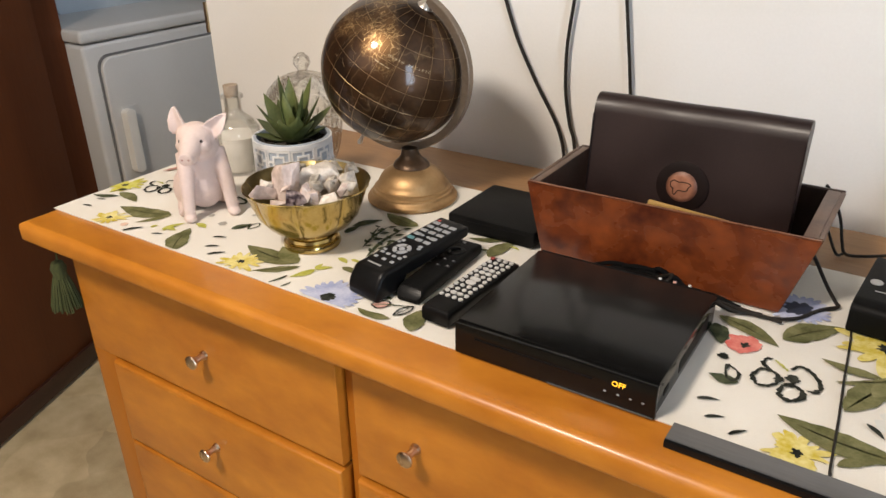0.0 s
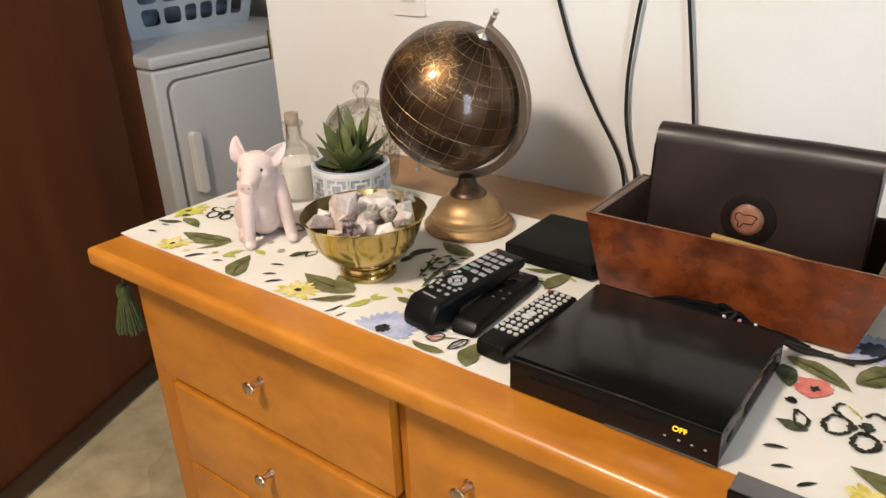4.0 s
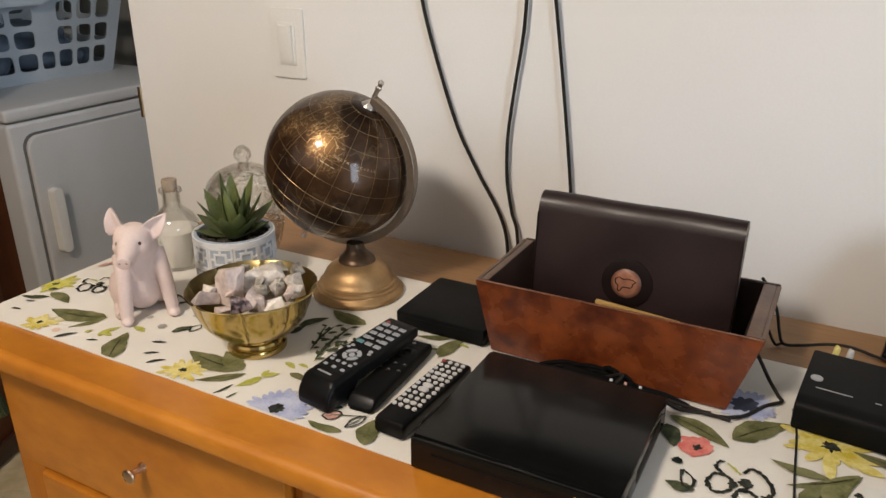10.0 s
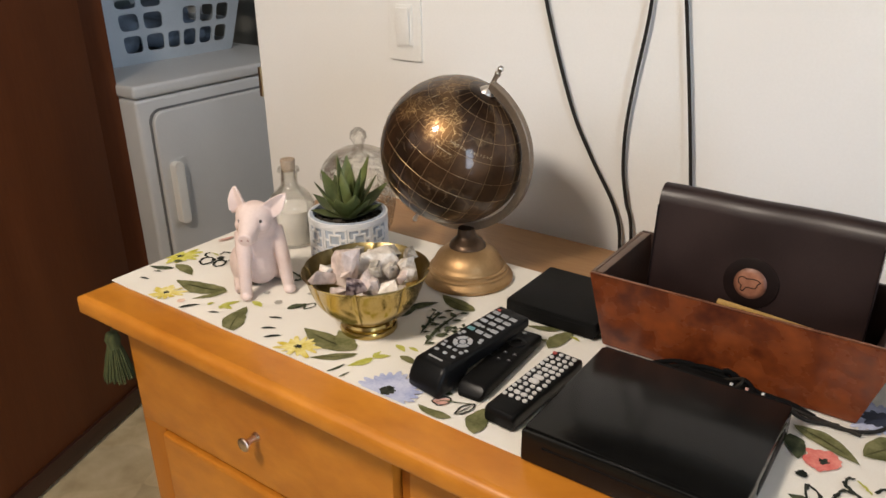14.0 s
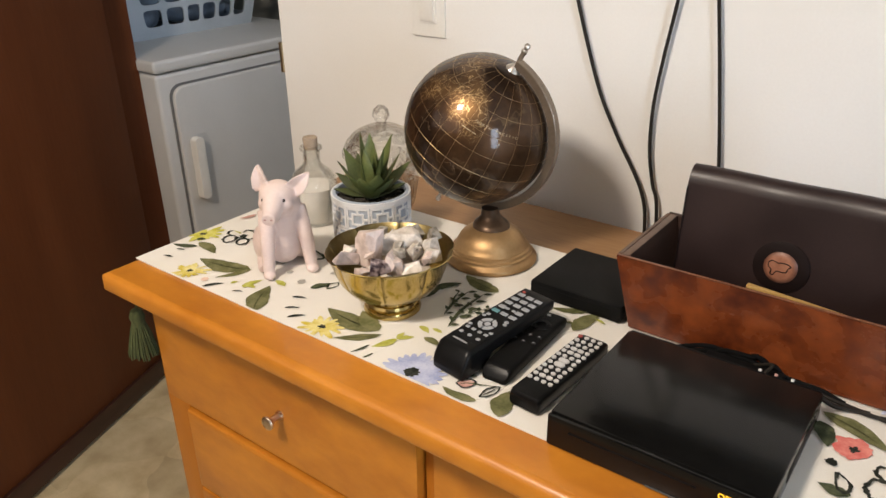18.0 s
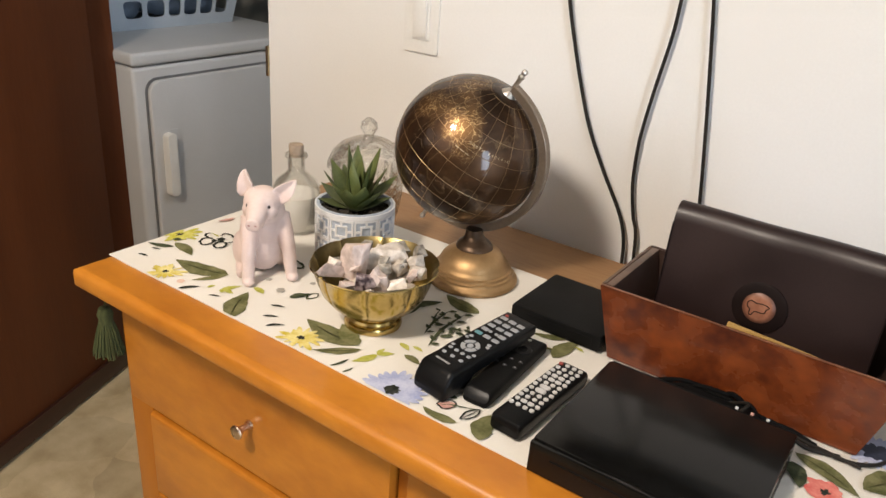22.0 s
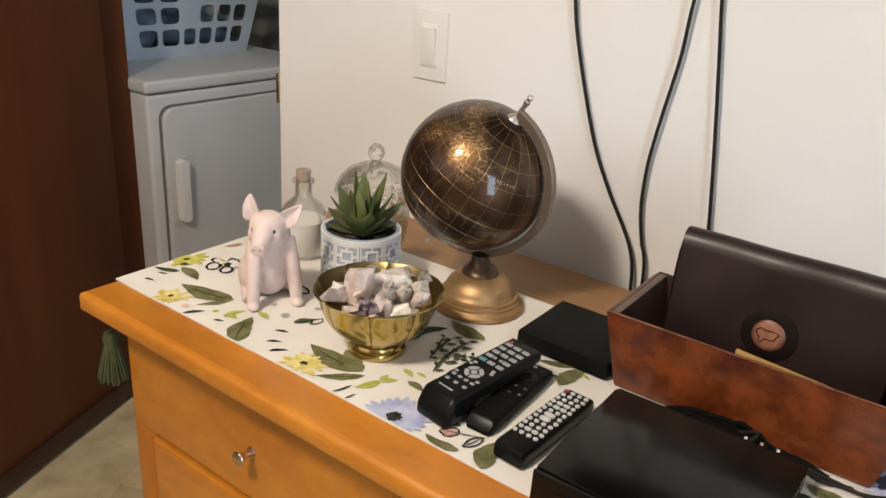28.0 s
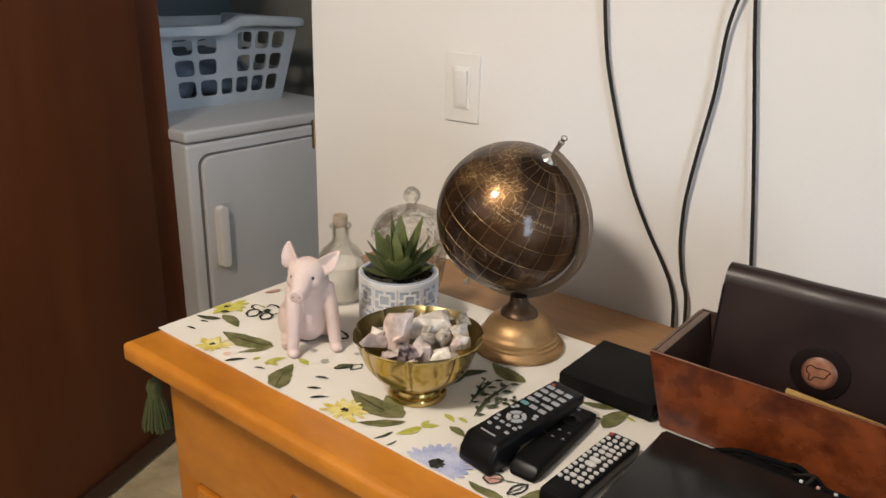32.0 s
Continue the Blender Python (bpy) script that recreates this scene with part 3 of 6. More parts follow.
part("door_slab", box(0.0, 0.76, -0.036, 0.0, 0, 2.02, 0.002), DOORWOOD, door)
part("base_strip", box(0.0, 0.76, -0.002, 0.010, 0.0, 0.055, 0.002), KICK, door, "darker strip along the foot")
part("door_knob", lathe([(0, 0.062), (0.018, 0.060), (0.027, 0.048), (0.024, 0.034), (0.011, 0.026), (0.011, 0.008), (0.03, 0.006), (0.032, 0)], 28, m=pose(0.70, 0, 0.93, -90)), STRIKE, door, "round brass door knob")
for z in (0.22, 1.02, 1.80):
    part("hinge", tube([(-0.004, -0.030, z - 0.045), (-0.004, -0.030, z), (-0.004, -0.030, z + 0.045)], 0.006, 10, steps=1), STRIKE, door, "brass hinge")

# light switch
plate = thing("light_switch", pose(0.1775, WALL_Y, 1.1605), "white rocker light switch on a wall plate", "light switch")
part("wall_plate", prism(rounded(0.070, 0.115, 0.004), 0, 0.0042, 0.0030, m=pose(0, 0, 0, 90), seg=4), WHITEPLASTIC, plate)
part("rocker_frame", prism(rounded(0.035, 0.070, 0.002), 0.004, 0.0062, 0.0008, m=pose(0, 0, 0, 90)), WHITEPLASTIC, plate)
part("rocker", box(-0.0135, 0.0135, -0.0105, -0.0055, -0.031, 0.031, 0.0015, m=pose(0, 0, 0, 4.5)), WHITEPLASTIC, plate)

# wall-mounted television over the dresser
tv = thing("television", pose(0.985, WALL_Y, 1.447), "flat black television mounted high on the wall", "television")
part("casing", box(-0.575, 0.575, -0.105, -0.035, 0, 0.66, 0.006), BLACK, tv)
part("screen", box(-0.56, 0.56, -0.1075, -0.1055, 0.02, 0.645), GLOSSBLACK, tv)
part("bracket", box(-0.20, 0.20, -0.035, 0, 0.18, 0.45, 0.004), DARKGREY, tv)

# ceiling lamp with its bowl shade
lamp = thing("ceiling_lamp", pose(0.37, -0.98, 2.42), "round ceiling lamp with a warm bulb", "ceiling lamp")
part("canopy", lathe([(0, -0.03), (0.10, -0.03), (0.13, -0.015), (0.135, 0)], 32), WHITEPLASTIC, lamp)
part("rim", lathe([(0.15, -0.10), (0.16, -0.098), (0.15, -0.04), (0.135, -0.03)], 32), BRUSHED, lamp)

# unseen body, added to carry the overhead fill light
flush = thing("flush_ceiling_lamp", pose(-0.30, -2.10, 2.42), "added metal housing round the overhead fill light", "ceiling lamp")
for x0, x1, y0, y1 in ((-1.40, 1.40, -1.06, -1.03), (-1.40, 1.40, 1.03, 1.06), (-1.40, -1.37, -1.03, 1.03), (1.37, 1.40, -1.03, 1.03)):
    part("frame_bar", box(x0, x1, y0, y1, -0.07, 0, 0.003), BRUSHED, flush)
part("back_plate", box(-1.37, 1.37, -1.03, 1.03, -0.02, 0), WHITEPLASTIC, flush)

# ---- cables on the wall ----
def cable(label, points, r, flat=1.0):
    return solid("cable", tube(points, r, 8, flat=flat), CORD, label, "cable", group="black cables hanging on the wall")


WY = WALL_Y
cable("thin black cable hanging down the wall", [(0.452, WY - 0.05, 1.52), (0.442, WY - 0.02, 1.448), (0.431, WY - 0.012, 1.36), (0.441, WY - 0.010, 1.26), (0.460, WY - 0.010, 1.183), (0.502, WY - 0.010, 1.063), (0.539, WY - 0.010, 0.992), (0.587, WY - 0.012, 0.913), (0.600, WY - 0.014, 0.84), (0.602, WY - 0.013, 0.70)], 0.0028)
cable("black cable hanging in a bow on the wall", [(0.575, WY - 0.05, 1.52), (0.598, WY - 0.025, 1.444), (0.636, WY - 0.018, 1.385), (0.616, WY - 0.012, 1.288), (0.610, WY - 0.010, 1.202), (0.599, WY - 0.010, 1.123), (0.5915, WY - 0.010, 1.060), (0.590, WY - 0.010, 1.020), (0.5925, WY - 0.010, 0.975), (0.602, WY - 0.011, 0.930), (0.614, WY - 0.012, 0.885), (0.622, WY - 0.012, 0.72)], 0.0027)
cable("flat black cable hanging straight down the wall", [(0.648, WY - 0.05, 1.52), (0.642, WY - 0.016, 1.443), (0.638, WY - 0.012, 1.383), (0.650, WY - 0.010, 1.281), (0.661, WY - 0.010, 1.211), (0.678, WY - 0.010, 1.099), (0.694, WY - 0.010, 0.98), (0.705, WY - 0.011, 0.87), (0.705, WY - 0.011, 0.72)], 0.0028, 0.6)
plug = thing("video_plug", pose(0.711, WY - 0.03, 1.444), "black video plug dangling from the television", "plug")
part("shell", box(-0.008, 0.008, -0.005, 0.005, -0.03, 0.02, 0.002), CORD, plug)
part("lead", tube([(0, 0, 0.02), (0.002, -0.004, 0.045), (0.006, -0.01, 0.085)], 0.003), CORD, plug)

# ---- the dresser ----
dresser = thing("dresser", pose(0, 0, 0), "honey-coloured maple dresser with brushed metal knobs", "dresser")
X0, X1, FRONT, BACK = 0.056, 1.78, -0.021, 0.535
outline = [(X1, BACK), (X0, BACK)]
for k in range(7):
    a = radians(180 + 15 * k)
    outline.append((X0 + 0.010 + 0.010 * math.cos(a), FRONT + 0.010 + 0.010 * math.sin(a)))
outline.append((X1, FRONT))
top = bmesh.new()
rings = []
for z, inset in ((0.8335, 0.0050), (0.8343, 0.0022), (0.8362, 0.0006), (0.8390, 0.0), (0.8490, 0.0), (0.8535, 0.0012), (0.8570, 0.0035), (0.8592, 0.0070), (TOP, 0.0110)):
    rings.append([top.verts.new((min(max(x, X0 + inset), X1), max(y, FRONT + inset) if y < 0.2 else y, z)) for x, y in outline])
for p, q in zip(rings, rings[1:]):
    for k in range(len(outline)):
        top.faces.new((p[k], p[(k + 1) % len(outline)], q[(k + 1) % len(outline)], q[k]))
top.faces.new(rings[0])
top.faces.new(rings[-1][::-1])
bmesh.ops.recalc_face_normals(top, faces=top.faces[:])
part("top", top, MAPLE, dresser)
# thin overlay on the top that carries the painted shade
part("back_strip", box(X0 + 0.004, X1 - 0.004, 0.385, BACK - 0.002, TOP, TOP + 0.0008), BACKSHADE, dresser, "dull brown strip along the back, coloured for shade")
part("top_rail", box(0.089, X1 - 0.024, FRONT + 0.0495, BACK - 0.02, 0.8065, 0.8333, 0.001), MAPLE, dresser)
part("side_panel", box(0.087, 0.110, 0.030, BACK - 0.02, 0.05, 0.806, 0.002), MAPLE_UP, dresser)
part("side_panel", box(1.735, 1.758, 0.030, BACK - 0.02, 0.05, 0.806, 0.002), MAPLE_UP, dresser)
part("back_panel", box(0.11, 1.735, BACK - 0.03, BACK - 0.02, 0.05, 0.806), MAPLE, dresser)
for x0, x1, y0 in ((0.087, 0.139, 0.027), (0.577, 0.597, 0.040), (1.252, 1.272, 0.040), (1.711, 1.758, 0.027)):
    part("stile", box(x0, x1, y0, 0.047, 0.05, 0.806, 0.002), MAPLE_UP, dresser)
part("inner_frame", box(0.12, 1.73, 0.044, 0.052, 0.05, 0.806), GAPSHADE, dresser)
part("plinth", box(0.092, 1.752, 0.033, 0.053, 0, 0.07, 0.003), MAPLE, dresser)
KNOB = mesh("knob", lathe([(0, 0.0250), (0.006, 0.0246), (0.0092, 0.0230), (0.0100, 0.0212), (0.0086, 0.0190), (0.0048, 0.0155), (0.0040, 0.008), (0.0060, 0.0025), (0.0068, 0.0)], 28, m=pose(0, 0, 0, 90)), BRUSHED)


def drawer(x0, x1, z0, z1, knobs, y, name="drawer"):
    """A drawer front with its rounded lip and its knobs."""
    bm = box(x0, x1, y, 0.044, z0, z1)
    soft = 0.0015 if z1 > 0.7 else 0.007
    rim = [e for e in bm.edges if all(abs(v.co.y - y) < 1e-4 for v in e.verts)]
    bmesh.ops.bevel(bm, geom=rim, offset=soft, segments=3, profile=0.6, affect="EDGES")
    d = part(name, bm, MAPLE, dresser)
    for kx in knobs:
        k = part("knob", KNOB, None, d, "round brushed nickel knob")
        k.location = (kx, y, (z0 + z1) / 2 + (0.0 if z1 > 0.7 else 0.008))


for row, z1 in enumerate((0.800, 0.6395, 0.491, 0.342, 0.193)):
    z0 = z1 - (0.154 if row == 0 else 0.144 if row < 4 else 0.12)
    y = 0.0265 if row == 0 else 0.020
    drawer(0.0895 if row == 0 else 0.139, 0.575, z0, z1, (0.349,), y)
    drawer(0.599, 1.250, z0, z1, (0.683, 1.159), y)
    drawer(1.274, 1.710, z0, z1, (1.492,), y)

tassel = thing("tassel", pose(0.053, 0.022, 0.712), "green yarn tassel hanging at the dresser's side", "tassel")
part("cord", tube([(0, 0, 0.06), (0.003, 0.002, 0.09), (0.010, 0.006, 0.108), (0.018, 0.014, 0.1225)], 0.0016), TASSEL, tassel)
part("head", lathe([(0, 0.072), (0.008, 0.068), (0.0115, 0.058), (0.0095, 0.049), (0.0105, 0.044)], 20), TASSEL, tassel)
skirt = bmesh.new()
for k in range(220):
    a, r = random.uniform(0, 6.283), math.sqrt(random.random())
    c, s = math.cos(a), math.sin(a)
    low = -random.uniform(0.0, 0.010)
    tube([(0.009 * r * c, 0.009 * r * s, 0.047), (0.0155 * r * c, 0.0155 * r * s, 0.026), (0.0225 * r * c, 0.0225 * r * s, low)], 0.0011, 4, skirt, steps=3)
part("skirt", skirt, TASSEL, tassel, "loose green yarn fringe")

# ---- the runner and its print ----
runner = thing("table_runner", pose(0, 0, TOP), "white cotton runner printed with flowers and leaves", "table runner")
cloth = bmesh.new()
NX, NY = 120, 26
RX0, RX1, RY0, RY1 = 0.0580, 1.62, 0.035, 0.402
grid = []
for i in range(NX + 1):
    for j in range(NY + 1):
        x, y = RX0 + (RX1 - RX0) * i / NX, RY0 + (RY1 - RY0) * j / NY
        edge = 0.0015 * noise.noise((x * 9, y * 9, 3.1)) if j in (0, NY) else 0
        grid.append(cloth.verts.new((x, y + edge, 0.0016 + 0.0004 * noise.noise((x * 14, y * 14, 0)))))
for i in range(NX):
    for j in range(NY):
        a = i * (NY + 1) + j
        cloth.faces.new((grid[a], grid[a + NY + 1], grid[a + NY + 2], grid[a + 1]))
hem = bmesh.ops.extrude_face_region(cloth, geom=cloth.faces[:])
bmesh.ops.translate(cloth, vec=(0, 0, -0.0012), verts=[v for v in hem["geom"] if isinstance(v, bmesh.types.BMVert)])
bmesh.ops.recalc_face_normals(cloth, faces=cloth.faces[:])
part("cloth", cloth, LINEN, runner)
PRINT_Z = [0.00235]


def trimmed(p, mid):
    """Pull a point of a motif back towards its middle until it lies on the cloth."""
    f = 1.0
    for k, low, high in ((0, RX0 + 0.001, RX1 - 0.001), (1, RY0 + 0.0012, RY1 - 0.001)):
        if p[k] < low:
            f = min(f, (mid[k] - low) / max(mid[k] - p[k], 1e-6))
        elif p[k] > high:
            f = min(f, (high - mid[k]) / max(p[k] - mid[k], 1e-6))
    f = max(f, 0.02)
    return (mid[0] + (p[0] - mid[0]) * f, mid[1] + (p[1] - mid[1]) * f)


def print_shape(name, outline, material, label, holes=()):
    """A flat printed motif a hair above the weave."""
    PRINT_Z[0] += 0.00001
    z = PRINT_Z[0]
    mid = (sum(p[0] for p in outline) / len(outline), sum(p[1] for p in outline) / len(outline))
    mid = (max(mid[0], RX0 + 0.003), min(max(mid[1], RY0 + 0.003), RY1 - 0.003))
    outline = [trimmed(p, mid) for p in outline]
    holes = [trimmed(p, mid) for p in holes]
    bm = bmesh.new()
    if holes:
        a = [bm.verts.new((x, y, z)) for x, y in outline]
        b = [bm.verts.new((x, y, z)) for x, y in holes]
        for k in range(len(a)):
            j = (k + 1) % len(a)
            bm.faces.new((a[k], a[j], b[j], b[k]))
    else:
        c = bm.verts.new((*mid, z))
        a = [bm.verts.new((x, y, z)) for x, y in outline]
        for k in range(len(a)):
            bm.faces.new((c, a[k], a[(k + 1) % len(a)]))
    return part(name, bm, material, runner, label, smooth=False)


def leaf_print(x0, y0, x1, y1, w, material):
    """A leaf from its stalk to its tip, w times as wide as long, with a pale midrib."""
    a, b = Vector((x0, y0)), Vector((x1, y1))
    d = b - a
    n = Vector((-d.y, d.x))
    seed = x0 * 91 + y0 * 57
    side, back = [], []
    for k in range(15):
        t = k / 14
        h = w * 0.5 * math.sin(math.pi * t ** 0.8) ** 0.9
        bend = 0.06 * math.sin(math.pi * t)
        for lst, s in ((side, 1), (back, -1)):
            wob = 1 + 0.22 * noise.noise((seed, t * 9, s))
            p = a + d * t + n * (bend + s * h * wob)
            lst.append((p.x, p.y))
    kind = "dark" if material in (INK, DARK) else "lime green" if material is LIME else "olive green"
    ob = print_shape("printed_leaf", side + back[::-1][1:-1], material, f"{kind} printed leaf" if material not in (PINK, LAV) else "pastel printed petal")
    if d.length > 0.055 and material is OLIVE:
        rib = []
        for s in (1, -1):
            row = [a + d * t + n * (0.06 * math.sin(math.pi * t) + s * 0.005 * (1 - t)) for t in (0.05, 0.25, 0.45, 0.65, 0.82)]
            rib += [(p.x, p.y) for p in (row if s > 0 else row[::-1])]
        print_shape("printed_midrib", rib, RIB, "dark printed midrib")
    return ob


def petals(x, y, r, count, deep, phase, jag=0.12, n=96):
    out = []
    for k in range(n):
        t = 2 * math.pi * k / n
        rr = r * (1 - deep + deep * abs(math.cos(t * count / 2 + phase)) ** 0.7) * (1 + jag * noise.noise((x * 40, t * 3, y * 40)))
        out.append((x + rr * math.cos(t), y + rr * math.sin(t)))
    return out


def dot_print(x, y, r, material):
    print_shape("printed_spot", petals(x, y, r, 3, 0.15, 0.4, 0.4, 20), material, "small printed spot")


def flower_print(x, y, r, material):
    print_shape("printed_flower", petals(x, y, r * 1.06, 13, 0.40, x * 30, 0.75, 130), material, "yellow printed flower")
    print_shape("printed_flower_heart", petals(x, y, r * 0.22, 5, 0.4, 0.2, 0.7, 30), INK, "dark printed flower heart")


def aster_print(x, y, r, heart=0.26):
    print_shape("printed_aster", petals(x, y, r, 23, 0.26, 0.3, 0.25, 160), LAV, "lavender blue printed flower")
    print_shape("printed_flower_heart", petals(x, y, r * heart, 9, 0.25, 0.2, 0.3, 40), INK if heart < 0.3 else NAVY, "dark blue printed flower heart")


def poppy_print(x, y, r):
    print_shape("printed_poppy", petals(x, y, r, 5, 0.16, 0.7, 0.3), CORAL, "coral red printed poppy")
    print_shape("printed_flower_heart", petals(x + r * 0.1, y - r * 0.1, r * 0.3, 4, 0.5, 0.2, 0.5, 30), INK, "dark printed flower heart")


def stroke_print(points, width, material, name="printed_stroke", label="black inked brush stroke", closed=False):
    """A brush stroke of uneven width along a smooth line."""
    pts = smooth_path([(x, y, 0) for x, y in (points + points[:1] if closed else points)], 6)
    left, right = [], []
    for k, p in enumerate(pts):
        d = (pts[min(k + 1, len(pts) - 1)] - pts[max(k - 1, 0)]).normalized()
        n = Vector((-d.y, d.x, 0))
        w = width * 0.5 * (1 + 0.8 * noise.noise((p.x * 330, p.y * 330, 1.7)))
        p = p + n * width * 0.35 * noise.noise((p.x * 420, p.y * 420, 4.1))
        if not closed:
            w *= 0.35 + 0.65 * math.sin(math.pi * min(max(k / (len(pts) - 1), 0.04), 0.96)) ** 0.5
        left.append(p + n * w)
        right.append(p - n * w)
    PRINT_Z[0] += 0.00001
    bm = bmesh.new()
    a = [bm.verts.new((p.x, max(p.y, RY0 + 0.001), PRINT_Z[0])) for p in left]
    b = [bm.verts.new((p.x, max(p.y, RY0 + 0.001), PRINT_Z[0])) for p in right]
    for k in range(len(a) - 1):
        bm.faces.new((a[k], b[k], b[k + 1], a[k + 1]))
    return part(name, bm, material, runner, label, smooth=False)


def outline_flower_print(x, y, turn, size=1.0):
    """An open flower drawn with a brush: four loose petals round a blotted heart."""
    c, sn = math.cos(radians(turn)) * size, math.sin(radians(turn)) * size

    def at(rows):
        return [(x + u * c - v * sn, y + u * sn + v * c) for u, v in rows]

    for rows, w, closed in ((((-0.0275, -0.0080), (-0.0215, 0.0060), (-0.0090, 0.0048), (-0.0052, -0.0070), (-0.0105, -0.0175), (-0.0205, -0.0207)), 0.0030, True),
                            (((-0.0078, 0.0037), (-0.0180, 0.0105), (-0.0232, 0.0172), (-0.0214, 0.0257), (-0.0165, 0.0280)), 0.0028, False),
                            (((0.0020, 0.0176), (0.0080, 0.0277), (0.0203, 0.0205), (0.0285, 0.0044), (0.0265, -0.0062), (0.0197, -0.0092)), 0.0036, False),
                            (((0.0002, -0.0100), (-0.0008, -0.0250), (0.0065, -0.0312), (0.0154, -0.0267), (0.0172, -0.0146), (0.0087, -0.0068)), 0.0036, True)):
        stroke_print(at(rows), w * 1.3 * size, INK, "printed_petal_outline", "black outlined printed petal", closed)
    for u, v, r in ((-0.0048, -0.0029, 0.0048), (0.0054, 0.0033, 0.0072)):
        print_shape("printed_flower_heart", petals(*at([(u, v)])[0], r * size, 5, 0.3, 0.4, 0.4, 30), INK, "dark printed flower heart")
    stroke_print(at(((-0.0143, 0.0265), (-0.0060, 0.0200), (-0.0008, 0.0137))), 0.0032 * size, LIME, "printed_stroke", "lime green brush stroke")


def sprig_print(x0, y0, x1, y1, count, size):
    """A thin inked stem with small leaves on both sides."""
    a, d = Vector((x0, y0)), Vector((x1 - x0, y1 - y0))
    n = Vector((-d.y, d.x)).normalized()
    u = d.normalized()
    leaf_print(x0, y0, x1, y1, 0.05, DARK)
    for k in range(count):
        p = a + d * ((k + 0.6) / count)
        s = 1 if k % 2 else -1
        q = p + (u * 0.7 + n * s) * size * (0.8 + 0.4 * ((k * 7) % 5) / 5)
        leaf_print(p.x, p.y, q.x, q.y, 0.5, DARK)


print_shape("printed_wash", petals(1.137, 0.184, 0.030, 4, 0.10, 0.9, 0.3, 60), WASH, "pale grey printed wash")
print_shape("printed_wash", petals(1.1000, 0.1300, 0.017, 3, 0.15, 0.4, 0.4, 40), WASH, "pale grey printed wash")
leaf_print(0.225, 0.104, 0.136, 0.087, 0.36, OLIVE)
leaf_print(0.223, 0.107, 0.202, 0.062, 0.22, MOSS)
leaf_print(0.1000, 0.1110, 0.0620, 0.0945, 0.26, DARK)
leaf_print(0.0900, 0.1205, 0.1410, 0.1100, 0.34, OLIVE)
leaf_print(0.315, 0.031, 0.281, 0.090, 0.42, OLIVE)
leaf_print(0.3290, 0.1159, 0.3420, 0.1400, 0.45, DARK)
stroke_print([(0.3482, 0.1276), (0.3420, 0.1380), (0.3480, 0.1480), (0.3540, 0.1400)], 0.0022, DARK, closed=True)
leaf_print(0.472, 0.0885, 0.384, 0.0925, 0.36, OLIVE)
leaf_print(0.472, 0.0890, 0.4240, 0.1130, 0.42, MOSS)
leaf_print(0.4805, 0.0845, 0.4385, 0.0465, 0.24, OLIVE)
leaf_print(0.483, 0.060, 0.475, 0.034, 0.15, DARK)
leaf_print(0.498, 0.050, 0.493, 0.032, 0.15, DARK)
leaf_print(0.501, 0.088, 0.488, 0.058, 0.35, LIME)
leaf_print(0.501, 0.088, 0.515, 0.103, 0.4, LIME)
leaf_print(0.501, 0.088, 0.499, 0.104, 0.4, LIME)
leaf_print(0.504, 0.126, 0.523, 0.119, 0.4, LIME)
leaf_print(0.520, 0.130, 0.536, 0.128, 0.35, LIME)
leaf_print(0.524, 0.109, 0.550, 0.104, 0.4, OLIVE)
leaf_print(0.2520, 0.0663, 0.2620, 0.0962, 0.30, LIME)
leaf_print(0.2495, 0.0727, 0.2707, 0.0737, 0.42, LIME)
leaf_print(0.2331, 0.0632, 0.2369, 0.0736, 0.5, LIME)
leaf_print(0.2850, 0.0985, 0.2937, 0.1070, 0.7, LIME)
stroke_print([(0.2523, 0.1985), (0.2700, 0.1960), (0.2804, 0.1879), (0.2685, 0.1811)], 0.0040, DARK, closed=True)
dot_print(0.1950, 0.0510, 0.0055, PEACH)
dot_print(0.2735, 0.1326, 0.0045, ASH)
leaf_print(0.276, 0.104, 0.299, 0.100, 0.4, LIME)
leaf_print(0.256, 0.065, 0.257, 0.077, 0.4, LIME)
leaf_print(0.623, 0.041, 0.599, 0.045, 0.35, OLIVE)
leaf_print(0.023, 0.136, 0.048, 0.166, 0.3, DARK)
leaf_print(0.085, 0.063, 0.102, 0.067, 0.22, INK)
leaf_print(0.082, 0.087, 0.096, 0.092, 0.22, INK)
leaf_print(0.251, 0.051, 0.265, 0.058, 0.22, INK)
leaf_print(0.209, 0.036, 0.226, 0.059, 0.22, INK)
leaf_print(0.327, 0.086, 0.345, 0.094, 0.22, INK)
leaf_print(0.340, 0.061, 0.356, 0.072, 0.22, INK)
leaf_print(0.360, 0.047, 0.376, 0.064, 0.22, INK)
dot_print(0.238, 0.150, 0.010, ASH)
dot_print(0.307, 0.122, 0.006, ASH)
dot_print(0.324, 0.164, 0.004, ASH)
flower_print(0.158, 0.055, 0.021, YELLOW)
flower_print(0.0710, 0.1420, 0.0215, LEMON)
leaf_print(0.0780, 0.1250, 0.0900, 0.1330, 0.6, DARK)
flower_print(0.411, 0.056, 0.021, YELLOW)
outline_flower_print(0.1255, 0.1675, 40, 0.88)
aster_print(0.557, 0.045, 0.035)
leaf_print(0.6416, 0.0448, 0.6019, 0.0422, 0.30, OLIVE)
leaf_print(0.6740, 0.0365, 0.6610, 0.0790, 0.52, OLIVE)
leaf_print(0.6245, 0.0690, 0.6075, 0.0575, 0.62, PINK)
stroke_print([(0.6075, 0.0575), (0.6085, 0.0680), (0.6205, 0.0725), (0.6245, 0.0650), (0.6185, 0.0553)], 0.0016, INK, closed=True)
